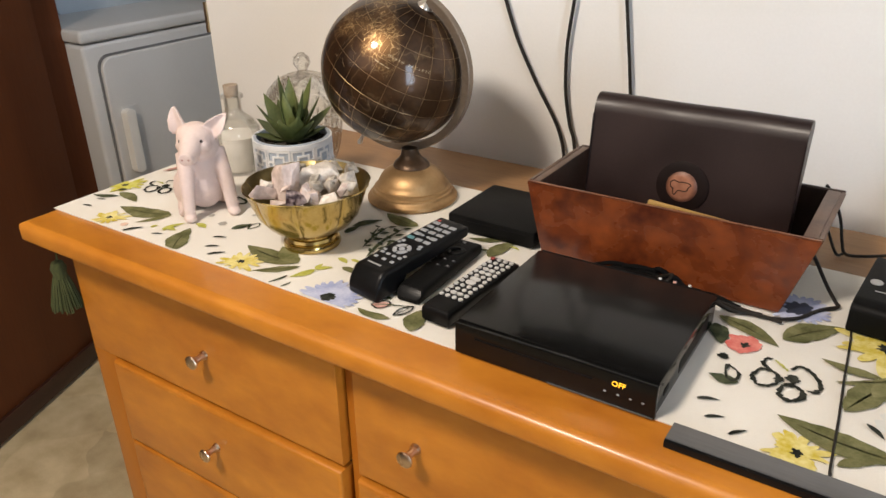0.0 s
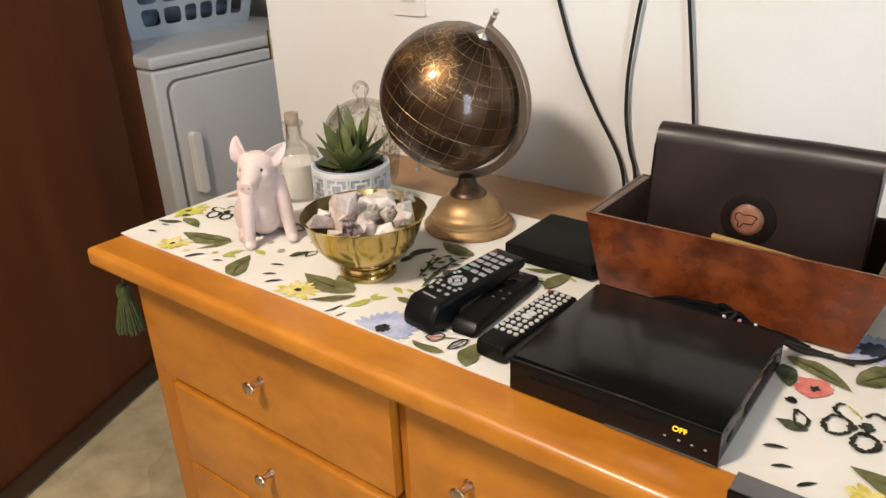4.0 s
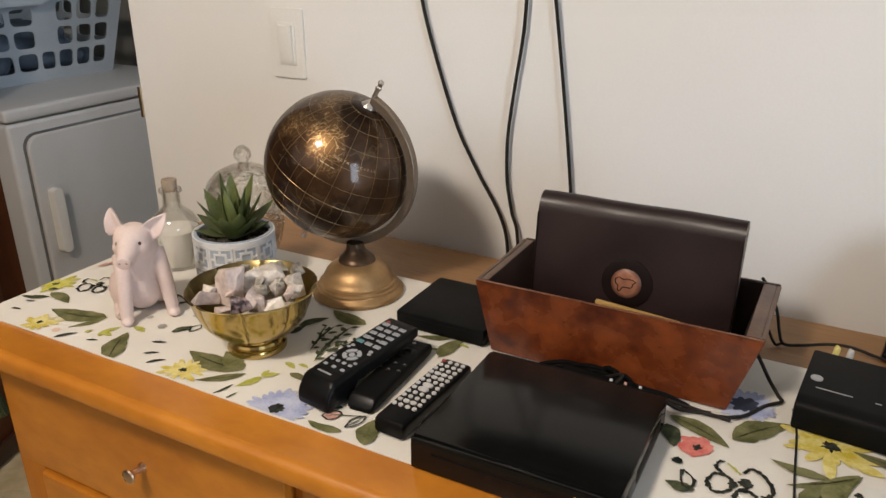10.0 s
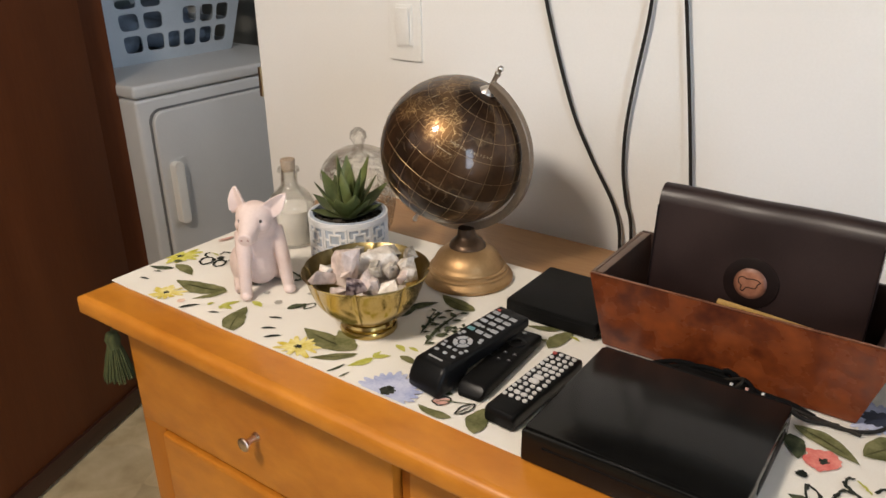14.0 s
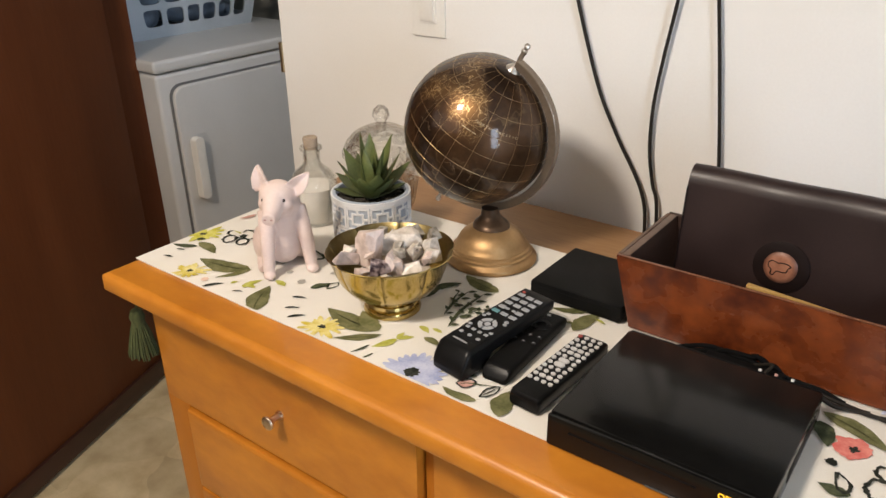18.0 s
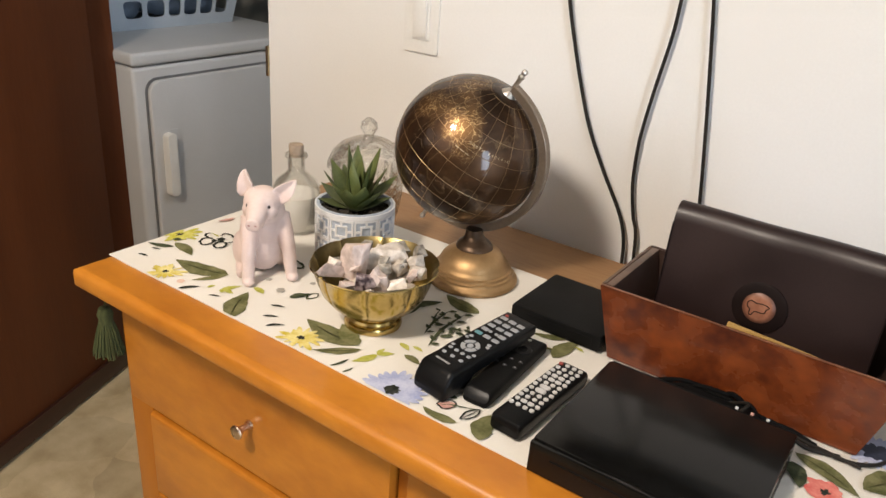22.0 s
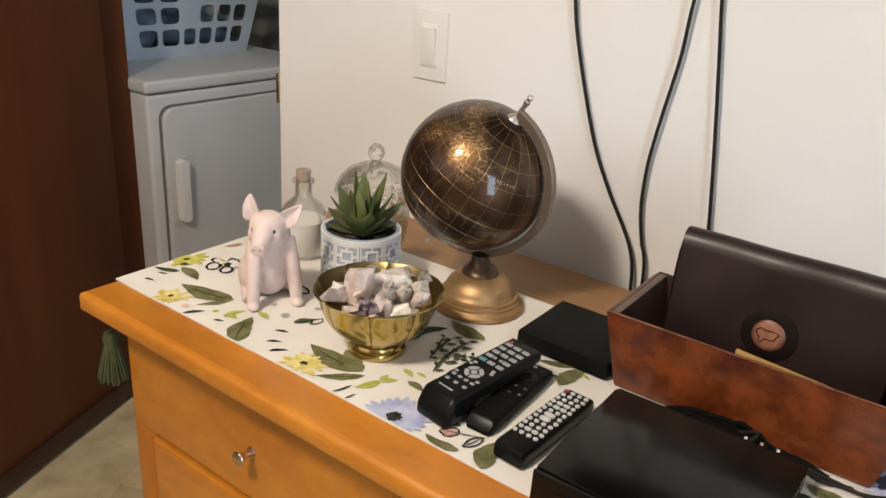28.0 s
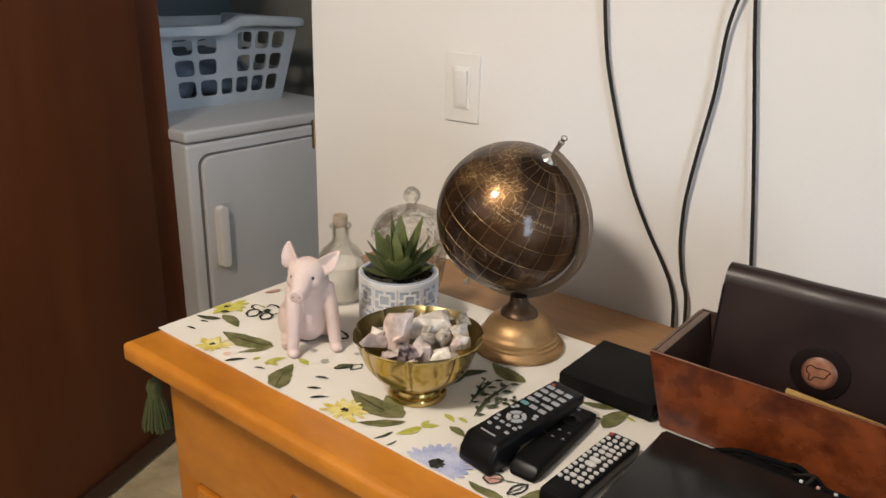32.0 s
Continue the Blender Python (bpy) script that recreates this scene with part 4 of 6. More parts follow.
stroke_print([(0.6120, 0.0590), (0.6170, 0.0640), (0.6235, 0.0672), (0.6363, 0.0725), (0.6500, 0.0790)], 0.0018, DARK)
stroke_print([(0.6403, 0.0521), (0.6390, 0.0643), (0.6424, 0.0726), (0.6481, 0.0778), (0.6508, 0.0680), (0.6470, 0.0580)], 0.0018, INK, closed=True)
stroke_print([(0.6415, 0.0550), (0.6450, 0.0660), (0.6475, 0.0760)], 0.0012, INK)
leaf_print(0.6188, 0.0794, 0.5981, 0.0795, 0.4, DARK)
leaf_print(0.657, 0.221, 0.665, 0.275, 0.4, OLIVE)
leaf_print(0.651, 0.271, 0.608, 0.254, 0.25, OLIVE)
leaf_print(0.636, 0.232, 0.658, 0.238, 0.2, OLIVE)
leaf_print(0.673, 0.277, 0.690, 0.273, 0.4, LIME)
leaf_print(0.666, 0.261, 0.681, 0.256, 0.3, LIME)
leaf_print(0.535, 0.249, 0.474, 0.263, 0.4, OLIVE)
leaf_print(0.461, 0.205, 0.483, 0.242, 0.35, DARK)
leaf_print(0.466, 0.183, 0.469, 0.211, 0.4, DARK)
leaf_print(0.927, 0.231, 0.992, 0.201, 0.3, OLIVE)
leaf_print(0.992, 0.217, 1.040, 0.271, 0.42, OLIVE)
leaf_print(0.928, 0.214, 0.943, 0.178, 0.5, DARK)
poppy_print(0.962, 0.189, 0.017)
outline_flower_print(1.0080, 0.1501, 0)
leaf_print(0.9739, 0.1227, 0.9467, 0.1235, 0.5, DARK)
stroke_print([(0.9581, 0.1465), (0.9700, 0.1375), (0.9705, 0.1250), (0.9640, 0.1240), (0.9595, 0.1330)], 0.0030, INK, closed=True)
dot_print(0.9506, 0.158, 0.0055, INK)
leaf_print(0.948, 0.081, 0.967, 0.088, 0.22, INK)
leaf_print(0.961, 0.059, 0.977, 0.067, 0.22, INK)
leaf_print(0.984, 0.046, 0.997, 0.059, 0.22, INK)
leaf_print(1.064, 0.053, 1.096, 0.078, 0.28, OLIVE)
flower_print(1.036, 0.052, 0.022, YELLOW)
leaf_print(1.083, 0.193, 1.046, 0.169, 0.18, OLIVE)
aster_print(0.994, 0.287, 0.031, 0.5)
leaf_print(1.052, 0.427, 0.997, 0.416, 0.3, OLIVE)
flower_print(1.079, 0.250, 0.040, YELLOW)
leaf_print(1.106, 0.081, 1.012, 0.094, 0.32, OLIVE)
leaf_print(1.059, 0.128, 1.108, 0.214, 0.3, OLIVE)
leaf_print(1.077, 0.162, 1.105, 0.215, 0.3, MOSS)
leaf_print(1.105, 0.211, 1.046, 0.170, 0.07, OLIVE)
leaf_print(1.081, 0.196, 1.029, 0.202, 0.25, OLIVE)
leaf_print(1.154, 0.245, 1.097, 0.252, 0.25, OLIVE)
dot_print(1.109, 0.130, 0.008, PINK)
leaf_print(1.125, 0.125, 1.146, 0.120, 0.4, LIME)
leaf_print(1.100, 0.120, 1.127, 0.134, 0.2, LIME)
leaf_print(1.142, 0.105, 1.184, 0.118, 0.3, OLIVE)
leaf_print(1.077, 0.120, 1.092, 0.105, 0.25, INK)
leaf_print(1.179, 0.254, 1.201, 0.248, 0.5, OLIVE)
flower_print(1.125, 0.091, 0.014, LEMON)
for x, y, r in ((1.1505, 0.1838, 0.0065), (1.1541, 0.1946, 0.0050), (1.1489, 0.1715, 0.0055), (1.1530, 0.1770, 0.0050)):
    print_shape("printed_blot", petals(x, y, r, 7, 0.5, x * 90, 0.9, 48), INK, "black inked blot")
for line, width in ((((1.1360, 0.2113), (1.1397, 0.2210), (1.1496, 0.2215), (1.1411, 0.2082), (1.1480, 0.2062), (1.1385, 0.1968)), 0.0024), (((1.1396, 0.1943), (1.1482, 0.1996), (1.1503, 0.1909)), 0.0030),
                    (((1.1365, 0.1506), (1.1438, 0.1550), (1.1468, 0.1477), (1.1512, 0.1549), (1.1532, 0.1461), (1.1558, 0.1534)), 0.0024), (((1.1556, 0.1829), (1.1546, 0.1702), (1.1575, 0.1632)), 0.0026),
                    (((1.1323, 0.1832), (1.1375, 0.1846), (1.1428, 0.1851)), 0.0030), (((1.1361, 0.1622), (1.1380, 0.1629), (1.1398, 0.1631)), 0.0024), (((1.1405, 0.1704), (1.1435, 0.1703), (1.1461, 0.1709)), 0.0022)):
    stroke_print(list(line), width, INK)
dot_print(1.105, 0.183, 0.004, INK)
leaf_print(0.079, 0.239, 0.071, 0.212, 0.3, PINK)
sprig_print(0.534, 0.141, 0.524, 0.235, 9, 0.011)
sprig_print(0.514, 0.160, 0.504, 0.229, 7, 0.01)
sprig_print(0.510, 0.182, 0.493, 0.224, 4, 0.008)
sprig_print(0.534, 0.173, 0.549, 0.207, 6, 0.009)
leaf_print(0.346, 0.196, 0.321, 0.204, 0.4, DARK)
leaf_print(0.343, 0.139, 0.336, 0.123, 0.4, DARK)
leaf_print(0.488, 0.288, 0.519, 0.289, 0.4, DARK)
leaf_print(0.523, 0.297, 0.523, 0.333, 0.4, DARK)

# ---- things on the runner ----
RUN = TOP + 0.0026


def lay(x, y, turn=0.0, z=RUN, tilt=0.0):
    return pose(x, y, z, tilt, 0, turn)


def writing(name, text, size, m, material, parent, depth=0.0003):
    """Flat raised lettering."""
    c = bpy.data.curves.new(name, "FONT")
    c.body, c.size, c.extrude, c.align_x = text, size, depth, "CENTER"
    tmp = bpy.data.objects.new("tmp", c)
    me = bpy.data.meshes.new_from_object(tmp)
    bpy.data.objects.remove(tmp)
    me.materials.clear()
    me.materials.append(material)
    ob = new(name, me)
    ob.parent = parent
    ob.matrix_basis = m
    return ob


# disc player
player = thing("disc_player", lay(0.7305, 0.033, 0.3), "glossy black disc player with an amber display", "disc player")
part("body", box(0, 0.197, 0.004, 0.176, 0.0015, 0.034, 0.0025), GLOSSBLACK, player)
part("front_panel", box(0, 0.197, -0.0012, 0.004, -0.0009, 0.032, 0.0008), GLOSSBLACK, player, "glossy black front panel")
part("rear_cover", box(0.002, 0.195, 0.176, 0.180, 0.005, 0.033, 0.001), MATTEBLACK, player)
part("disc_slot", box(0.022, 0.140, -0.0018, -0.001, 0.0195, 0.0215), MATTEBLACK, player)
for fx, fy in ((0.02, 0.02), (0.177, 0.02), (0.02, 0.165), (0.177, 0.165)):
    part("rubber_foot", lathe([(0.0, 0.0), (0.008, 0.0), (0.009, 0.004), (0.0, 0.0045)], 16, m=pose(fx, fy, 0)), MATTEBLACK, player)
writing("display_text", "OFF", 0.0072, pose(0.1640, -0.0019, 0.0205, 90), DISPLAY, player)
for k, bx in enumerate((0.152, 0.164, 0.175, 0.186)):
    part("touch_icon", box(bx - 0.0011, bx + 0.0011, -0.0018, -0.0012, 0.0117, 0.0130), INKGREY, player)
# added grey strip in place of the reflection along the lower edge
part("base_lip", box(0.098, 0.1955, -0.0022, -0.0012, -0.0002, 0.0008), ALU, player, "thin pale strip painting a reflection along the foot")
part("port", box(0.1965, 0.1976, 0.018, 0.030, 0.012, 0.019, 0.0004), MATTEBLACK, player)
part("vent", box(0.1965, 0.1974, 0.060, 0.150, 0.010, 0.024, 0.0004), MATTEBLACK, player)
for k, col in enumerate((KEYWHITE, KEYRED, KEYWHITE)):
    part("phono_plug", tube([(0.136 + 0.0155 * k, 0.180, 0.026), (0.136 + 0.0155 * k, 0.183, 0.0285), (0.136 + 0.0155 * k, 0.186, 0.0320)], 0.0017, 10, steps=2), col if k != 1 else PINK, player, "small coloured phono plug")
solid("player_lead", tube([(0.868, 0.226, RUN + 0.023), (0.872, 0.240, RUN + 0.028), (0.850, 0.248, RUN + 0.014), (0.835, 0.252, RUN + 0.004), (0.88, 0.258, RUN + 0.003), (0.95, 0.250, RUN + 0.003), (0.985, 0.245, RUN + 0.003)], 0.0018, 8), CORD, "thin black lead looped behind the disc player", "cable")

# added block that keeps the gap between player and tray dark
adapter = thing("power_adapter", lay(0.735, 0.2155), "added black block filling the shaded gap behind the player", "power adapter")
part("brick", box(0.070, 0.150, -0.0022, 0.032, 0.0, 0.018, 0.003, 3), GAPBLACK, adapter)
part("lead", tube([(0.185, 0.02, 0.012), (0.20, 0.022, 0.006), (0.214, 0.030, 0.003), (0.23, 0.034, 0.003)], 0.0024, 8), CORD, adapter)

tangle = thing("cable_tangle", lay(0.865, 0.2555), "tangle of thin black cables behind the player", "cable")
rc = random.Random(8)
for k in range(8):
    x0, x1, rise = -0.075 + rc.uniform(-0.03, 0.05), 0.060 + rc.uniform(-0.05, 0.02), 0.003 + 0.0026 * k
    part("cable_loop", tube([(x0 + (x1 - x0) * j / 7, rc.uniform(-0.003, 0.003), 0.003 + rise * math.sin(math.pi * j / 7) * rc.uniform(0.75, 1.15)) for j in range(8)], 0.0026, 8, steps=5), GAPBLACK, tangle)

# wooden tray
tray = thing("wooden_tray", lay(0.8415, 0.350), "red burl wood tray with flared sides", "tray")
TB, TT, TZ = (0.1365, 0.068, 0.082), (0.1625, 0.079, 0.081), 0.0865
TBF = 0.085


def flared(side):
    """One slanted wall of the tray, from the floor to the rim."""
    bm = bmesh.new()
    t = 0.006
    if side in "fb":
        s = -1 if side == "f" else 1
        d = TBF if side == "f" else TB[1]
        low = [(-TB[0], s * d), (TB[0], s * d), (TB[0] - t, s * (d - t)), (-TB[0] + t, s * (d - t))]
        up = [(-TT[0], s * TT[1]), (TT[0], s * TT[1]), (TT[0] - t, s * (TT[1] - t)), (-TT[0] + t, s * (TT[1] - t))]
    else:
        s = -1 if side == "l" else 1
        low = [(s * TB[0], -TBF + t), (s * TB[0], TB[1] - t), (s * (TB[0] - t), TB[1] - t), (s * (TB[0] - t), -TBF + t)]
        up = [(s * TT[0], -TT[1] + t), (s * TT[0], TT[1] - t), (s * (TT[0] - t), TT[1] - t), (s * (TT[0] - t), -TT[1] + t)]
    a = [bm.verts.new((x, y, 0.001)) for x, y in low]
    b = [bm.verts.new((x, y, TZ)) for x, y in up]
    bm.faces.new(a)
    bm.faces.new(b)
    for k in range(4):
        bm.faces.new((a[k], a[(k + 1) % 4], b[(k + 1) % 4], b[k]))
    bmesh.ops.recalc_face_normals(bm, faces=bm.faces[:])
    bmesh.ops.bevel(bm, geom=bm.edges[:], offset=0.0012, segments=2, affect="EDGES")
    return bm


part("front_wall", flared("f"), BURL, tray, "glossy red burl veneer wall")
part("back_wall", flared("b"), TRAYSHADE, tray)
# added strip for the painted edge highlight
part("front_lip", box(-TT[0] + 0.002, TT[0] - 0.002, -TT[1] + 0.0002, -TT[1] + 0.0030, TZ - 0.0003, TZ + 0.0006, 0.0003), LIPGLINT, tray, "thin front lip coloured as a highlight")
part("side_wall", flared("l"), TRAYRIM, tray)
part("side_wall", flared("r"), TRAYRIM, tray)
part("bottom", box(-0.130, 0.130, -0.062, 0.062, 0.0005, 0.005, 0.001), TRAYSHADE, tray)
for s, thick in ((-1, 0.008), (1, 0.013)):
    board = bmesh.new()
    q = [board.verts.new(p) for p in ((s * 0.1300, -0.060, 0.006), (s * 0.1300, 0.060, 0.006), (s * 0.1558, 0.0716, TZ - 0.0010), (s * 0.1558, -0.0716, TZ - 0.0010))]
    q2 = [board.verts.new(v.co - Vector((s * (0.002 if k < 2 else thick), 0, 0 if k < 2 else 0.0005))) for k, v in enumerate(q)]
    board.faces.new(q)
    board.faces.new(q2[::-1])
    for k in range(4):
        board.faces.new((q[k], q[(k + 1) % 4], q2[(k + 1) % 4], q2[k]))
    bmesh.ops.recalc_face_normals(board, faces=board.faces[:])
    part("inner_board", board, TRAYSHADE, tray, "wooden inner board, coloured dark for shade")
    inner_x, outer_x = sorted((s * 0.1565, s * (0.1558 - thick)))
    part("rim", box(inner_x, outer_x, -0.0722, 0.0722, TZ - 0.0014, TZ - 0.0002, 0.0005), TRAYRIM, tray, "wide brown rim")

# leather case in the tray
case = thing("leather_case", pose(0.843, 0.352, RUN + 0.006, -5.5, 0, 0), "dark brown leather folio case standing in the tray", "leather case")
prof = [(0.0, 0.0), (0.0, 0.150), (0.0015, 0.159), (0.0055, 0.1665), (0.012, 0.1708), (0.019, 0.1715), (0.026, 0.1685), (0.031, 0.160), (0.032, 0.0)]
bm = bmesh.new()
cols = []
for i in range(13):
    x = -0.119 + 0.238 * i / 12
    thin = 1 - 0.55 * (abs(i - 6) / 6) ** 8
    cols.append([bm.verts.new((x, -0.012 + (y if z > 0.15 else y * thin) + 0.002 * math.sin(i * 0.9) * (z > 0.02), z)) for y, z in prof])
for p, q in zip(cols, cols[1:]):
    for k in range(len(prof) - 1):
        bm.faces.new((p[k], p[k + 1], q[k + 1], q[k]))
bm.faces.new(cols[0][::-1])
bm.faces.new(cols[-1])
bmesh.ops.recalc_face_normals(bm, faces=bm.faces[:])
part("cover", bm, LEATHER, case)
part("medallion_ring", lathe([(0.0, 0.0018), (0.0250, 0.0015), (0.0300, 0.0004), (0.0312, -0.003)], 40, m=pose(-0.002, -0.0128, 0.079, 90)), EMBOSS, case, "dark embossed leather ring")
part("medallion", lathe([(0.0, 0.0042), (0.012, 0.0040), (0.0165, 0.0030), (0.0185, 0.0012)], 40, m=pose(-0.002, -0.0128, 0.079, 90)), COPPER, case, "round copper-brown leather medallion")
relief = [(-0.0125, 0.0045), (-0.0085, 0.0075), (-0.0035, 0.0055), (0.0015, 0.0065), (0.0075, 0.0062), (0.0115, 0.0040), (0.0085, 0.0015), (0.0070, -0.0035), (0.0010, -0.0040), (-0.0035, -0.0045), (-0.0060, -0.0095), (-0.0090, -0.0080), (-0.0085, -0.0030), (-0.0120, -0.0005)]
part("medallion_relief", tube([(-0.002 + u, -0.0170, 0.079 + v) for u, v in relief + relief[:1]], 0.0006, 6, steps=2), EMBOSS, case, "dark tooled outline")
for sx in (-0.1185, 0.1185):
    part("seam", tube([(sx, -0.0135, 0.01), (sx, -0.0135, 0.08), (sx, -0.0135, 0.148)], 0.0009, 6, steps=2), EMBOSS, case, "stitched edge seam")
stick = thing("wooden_stick", pose(0.876, 0.2815, RUN + 0.0774, 0, 4.0, 0), "thin yellow wooden stick along the tray's edge", "stick")
part("shaft", box(-0.052, 0.052, -0.0035, 0.0025, 0, 0.0085, 0.001), STICK, stick)
solid("paper_slips", box(-0.055, 0.040, -0.0012, 0.0012, -0.060, -0.004, 0.0004), KEYWHITE, "pale paper slips inside the tray", "paper", pose(0.880, 0.2895, RUN + 0.082, 4, 0, 0))

# small black box
hub = thing("set_top_box", lay(0.634, 0.323), "small matt black set-top box", "set-top box")
part("body", box(-0.0615, 0.0615, -0.059, 0.059, 0.0035, 0.0235, 0.003), MATTEBLACK, hub)
part("base", box(-0.0575, 0.0575, -0.055, 0.055, 0.0, 0.0035, 0.001), BLACK, hub)
part("front_strip", box(-0.050, 0.050, -0.0594, -0.0589, 0.008, 0.018), MATTEBLACK, hub)

# remotes
def key(w, h, t, r=0.0):
    return mesh("key", prism(rounded(w, h, r or min(w, h) * 0.45, 3), 0, t, min(w, h) * 0.12, seg=1), KEYGREY)


def handset(rows, material, name, parent, round_off=0.35):
    """A handset body lofted along its length; rows are (distance, underside, top, width)."""
    bm = bmesh.new()
    rings = []
    for y, zb, zt, w in rows:
        r = min(0.006, (zt - zb) * round_off)
        ring = [(px + 0.0, (zt + zb) / 2 + pz) for px, pz in rounded(w, zt - zb, r, 3)]
        rings.append([bm.verts.new((x, y, z)) for x, z in ring])
    for p, q in zip(rings, rings[1:]):
        for k in range(len(p)):
            j = (k + 1) % len(p)
            bm.faces.new((p[k], p[j], q[j], q[k]))
    bm.faces.new(rings[0])
    bm.faces.new(rings[-1][::-1])
    bmesh.ops.recalc_face_normals(bm, faces=bm.faces[:])
    return part(name, bm, material, parent)


def put_key(me, material, parent, x, y, z, pitch=0.0, name="button", label=""):
    ob = new(name, me)
    ob.parent = parent
    ob.matrix_basis = pose(x, y, z, pitch)
    if me.materials[0] is not material:
        ob.data = me.copy()
        ob.data.materials[0] = material
    return tagged(ob, label)


tvr = thing("television_remote", lay(0.5905, 0.0635, -9.3), "thick black television remote with grey keys", "remote control", "remote controls")
handset([(0.0, 0.004, 0.009, 0.0388), (0.0012, 0.0015, 0.0135, 0.0433), (0.0035, 0.0, 0.0190, 0.0453), (0.0085, 0.0, 0.0272, 0.0463), (0.0125, 0.0, 0.0318, 0.0466), (0.0160, 0.0, 0.0330, 0.0466), (0.032, 0.0, 0.0339, 0.0464), (0.040, 0.0070, 0.0344, 0.0462), (0.048, 0.0168, 0.0348, 0.0462), (0.100, 0.0205, 0.0378, 0.0452), (0.138, 0.0255, 0.0400, 0.0443), (0.1495, 0.0275, 0.0404, 0.0438), (0.1525, 0.0290, 0.0385, 0.0413)], BLACK, "body", tvr, 0.22)
SLOPE = 3.2


def face_z(y):
    return 0.0330 + (y - 0.016) * math.tan(radians(SLOPE))


part("face_plate", box(-0.0185, 0.0185, -0.0585, 0.0585, 0, 0.0007, 0.0003, m=pose(0, 0.0855, face_z(0.0855) - 0.0002, SLOPE)), BLACK, tvr, "black key panel")
KEY_A, KEY_W, KEY_S = key(0.0054, 0.0042, 0.0014, 0.0014), key(0.0096, 0.0056, 0.0014, 0.0010), key(0.0050, 0.0036, 0.0014)
put_key(KEY_S, KEYRED, tvr, -0.014, 0.1405, face_z(0.1405), SLOPE)
for row, xs in enumerate(((-0.0125, 0.0, 0.0125), (-0.0135, -0.0045, 0.0045, 0.0135), (), (), (-0.0135, 0.0135), (-0.0125, 0.0, 0.0125), (-0.0125, 0.0125), (-0.0125, 0.0, 0.0125), (-0.0125, 0.0, 0.0125), (-0.0125, 0.0, 0.0125))):
    y = 0.0350 + row * 0.0110
    for c, x in enumerate(xs):
        put_key(KEY_W if row > 4 else KEY_A, KEYTEAL if (row, c) == (5, 0) else KEYGREY, tvr, x, y, face_z(y), SLOPE)
for x, y in ((-0.0045, 0.1010), (0.0045, 0.1010), (-0.0155, 0.0520), (0.0155, 0.0520), (-0.0155, 0.0740), (0.0155, 0.0740)):
    put_key(KEY_S, KEYGREY, tvr, x, y, face_z(y), SLOPE)
pad_at = pose(0, 0.0630, face_z(0.0630), SLOPE)
part("select_button", lathe([(0.0, 0.0018), (0.0034, 0.0017), (0.0039, 0.0)], 20, m=pad_at), KEYGREY, tvr, "round grey select key")
for k in range(4):
    arc = [(r * math.cos(a), r * math.sin(a)) for r, turn in ((0.0109, 1), (0.0060, -1)) for a in (radians(90 * k + 45 + turn * (-38 + 76 * j / 8)) for j in range(9))]
    part("arrow_key", prism(arc, 0, 0.0015, m=pad_at), KEYGREY, tvr, "curved grey arrow key")
part("maker_mark", box(-0.010, 0.010, -0.0011, 0.0011, 0, 0.0004, m=pose(-0.002, 0.0225, face_z(0.0225), SLOPE)), INKGREY, tvr, "pale printed bar")

stk = thing("streaming_remote", lay(0.6375, 0.0825, 2.6), "slim matt black streaming remote", "remote control", "remote controls")
handset([(0.0, 0.0006, 0.0036, 0.024), (0.0018, 0.0, 0.0072, 0.0292), (0.005, 0.0, 0.0112, 0.0318), (0.0095, 0.0, 0.0144, 0.0332), (0.0125, 0.0, 0.0156, 0.0335), (0.060, 0.0, 0.0162, 0.0335), (0.120, 0.0, 0.0158, 0.0335), (0.138, 0.0005, 0.0145, 0.0325), (0.143, 0.002, 0.0115, 0.029)], MATTEBLACK, "body", stk, 0.3)
part("nose", prism(rounded(0.0300, 0.0125, 0.006), 0, 0.0006, 0.0002, m=pose(0, 0.0042, 0.0096, 50)), BLACK, stk, "smooth charcoal front end")
for x, y in ((-0.0115, 0.066), (0.0, 0.064), (0.0115, 0.066), (-0.0115, 0.080), (0.0, 0.080), (0.0115, 0.080)):
    put_key(KEY_S, DARKGREY, stk, x, y, 0.0158)
    part("key_symbol", box(x - 0.0010, x + 0.0010, y - 0.0006, y + 0.0006, 0.0171, 0.0175), INKGREY, stk)
part("navigation_ring", lathe([(0.006, 0.0009), (0.0065, 0.0016), (0.0112, 0.0016), (0.0118, 0.0)], 30, m=pose(0, 0.106, 0.0155)), BLACK, stk, "black navigation ring")
put_key(KEY_S, KEYWHITE, stk, -0.003, 0.1315, 0.0146, name="microphone_button")

dvr = thing("player_remote", lay(0.6880, 0.0600, -3.4), "black player remote with white rubber keys", "remote control", "remote controls")
handset([(0.0, 0.0020, 0.0150, 0.0330), (0.0020, 0.0003, 0.0180, 0.0352), (0.0060, 0.0, 0.0192, 0.0362), (0.060, 0.0, 0.0195, 0.0362), (0.120, 0.0, 0.0190, 0.0362), (0.132, 0.0005, 0.0186, 0.0355), (0.1375, 0.002, 0.0160, 0.033)], BLACK, "body", dvr, 0.25)
KEY_R, KEY_L = key(0.0053, 0.0047, 0.002), key(0.0074, 0.0050, 0.002)
for row in range(12):
    y = 0.0285 + row * 0.0089
    for c, x in enumerate((-0.0122, -0.0042, 0.0042, 0.0122)):
        if row in (4, 5) and c in (1, 2):
            continue
        wide = row in (1, 7, 8) and c in (1, 2)
        put_key(KEY_L if wide else KEY_R, KEYRED if (row, c) == (11, 0) else KEYWHITE, dvr, x + (0.0012 if row % 3 == 1 else 0), y, 0.0192)
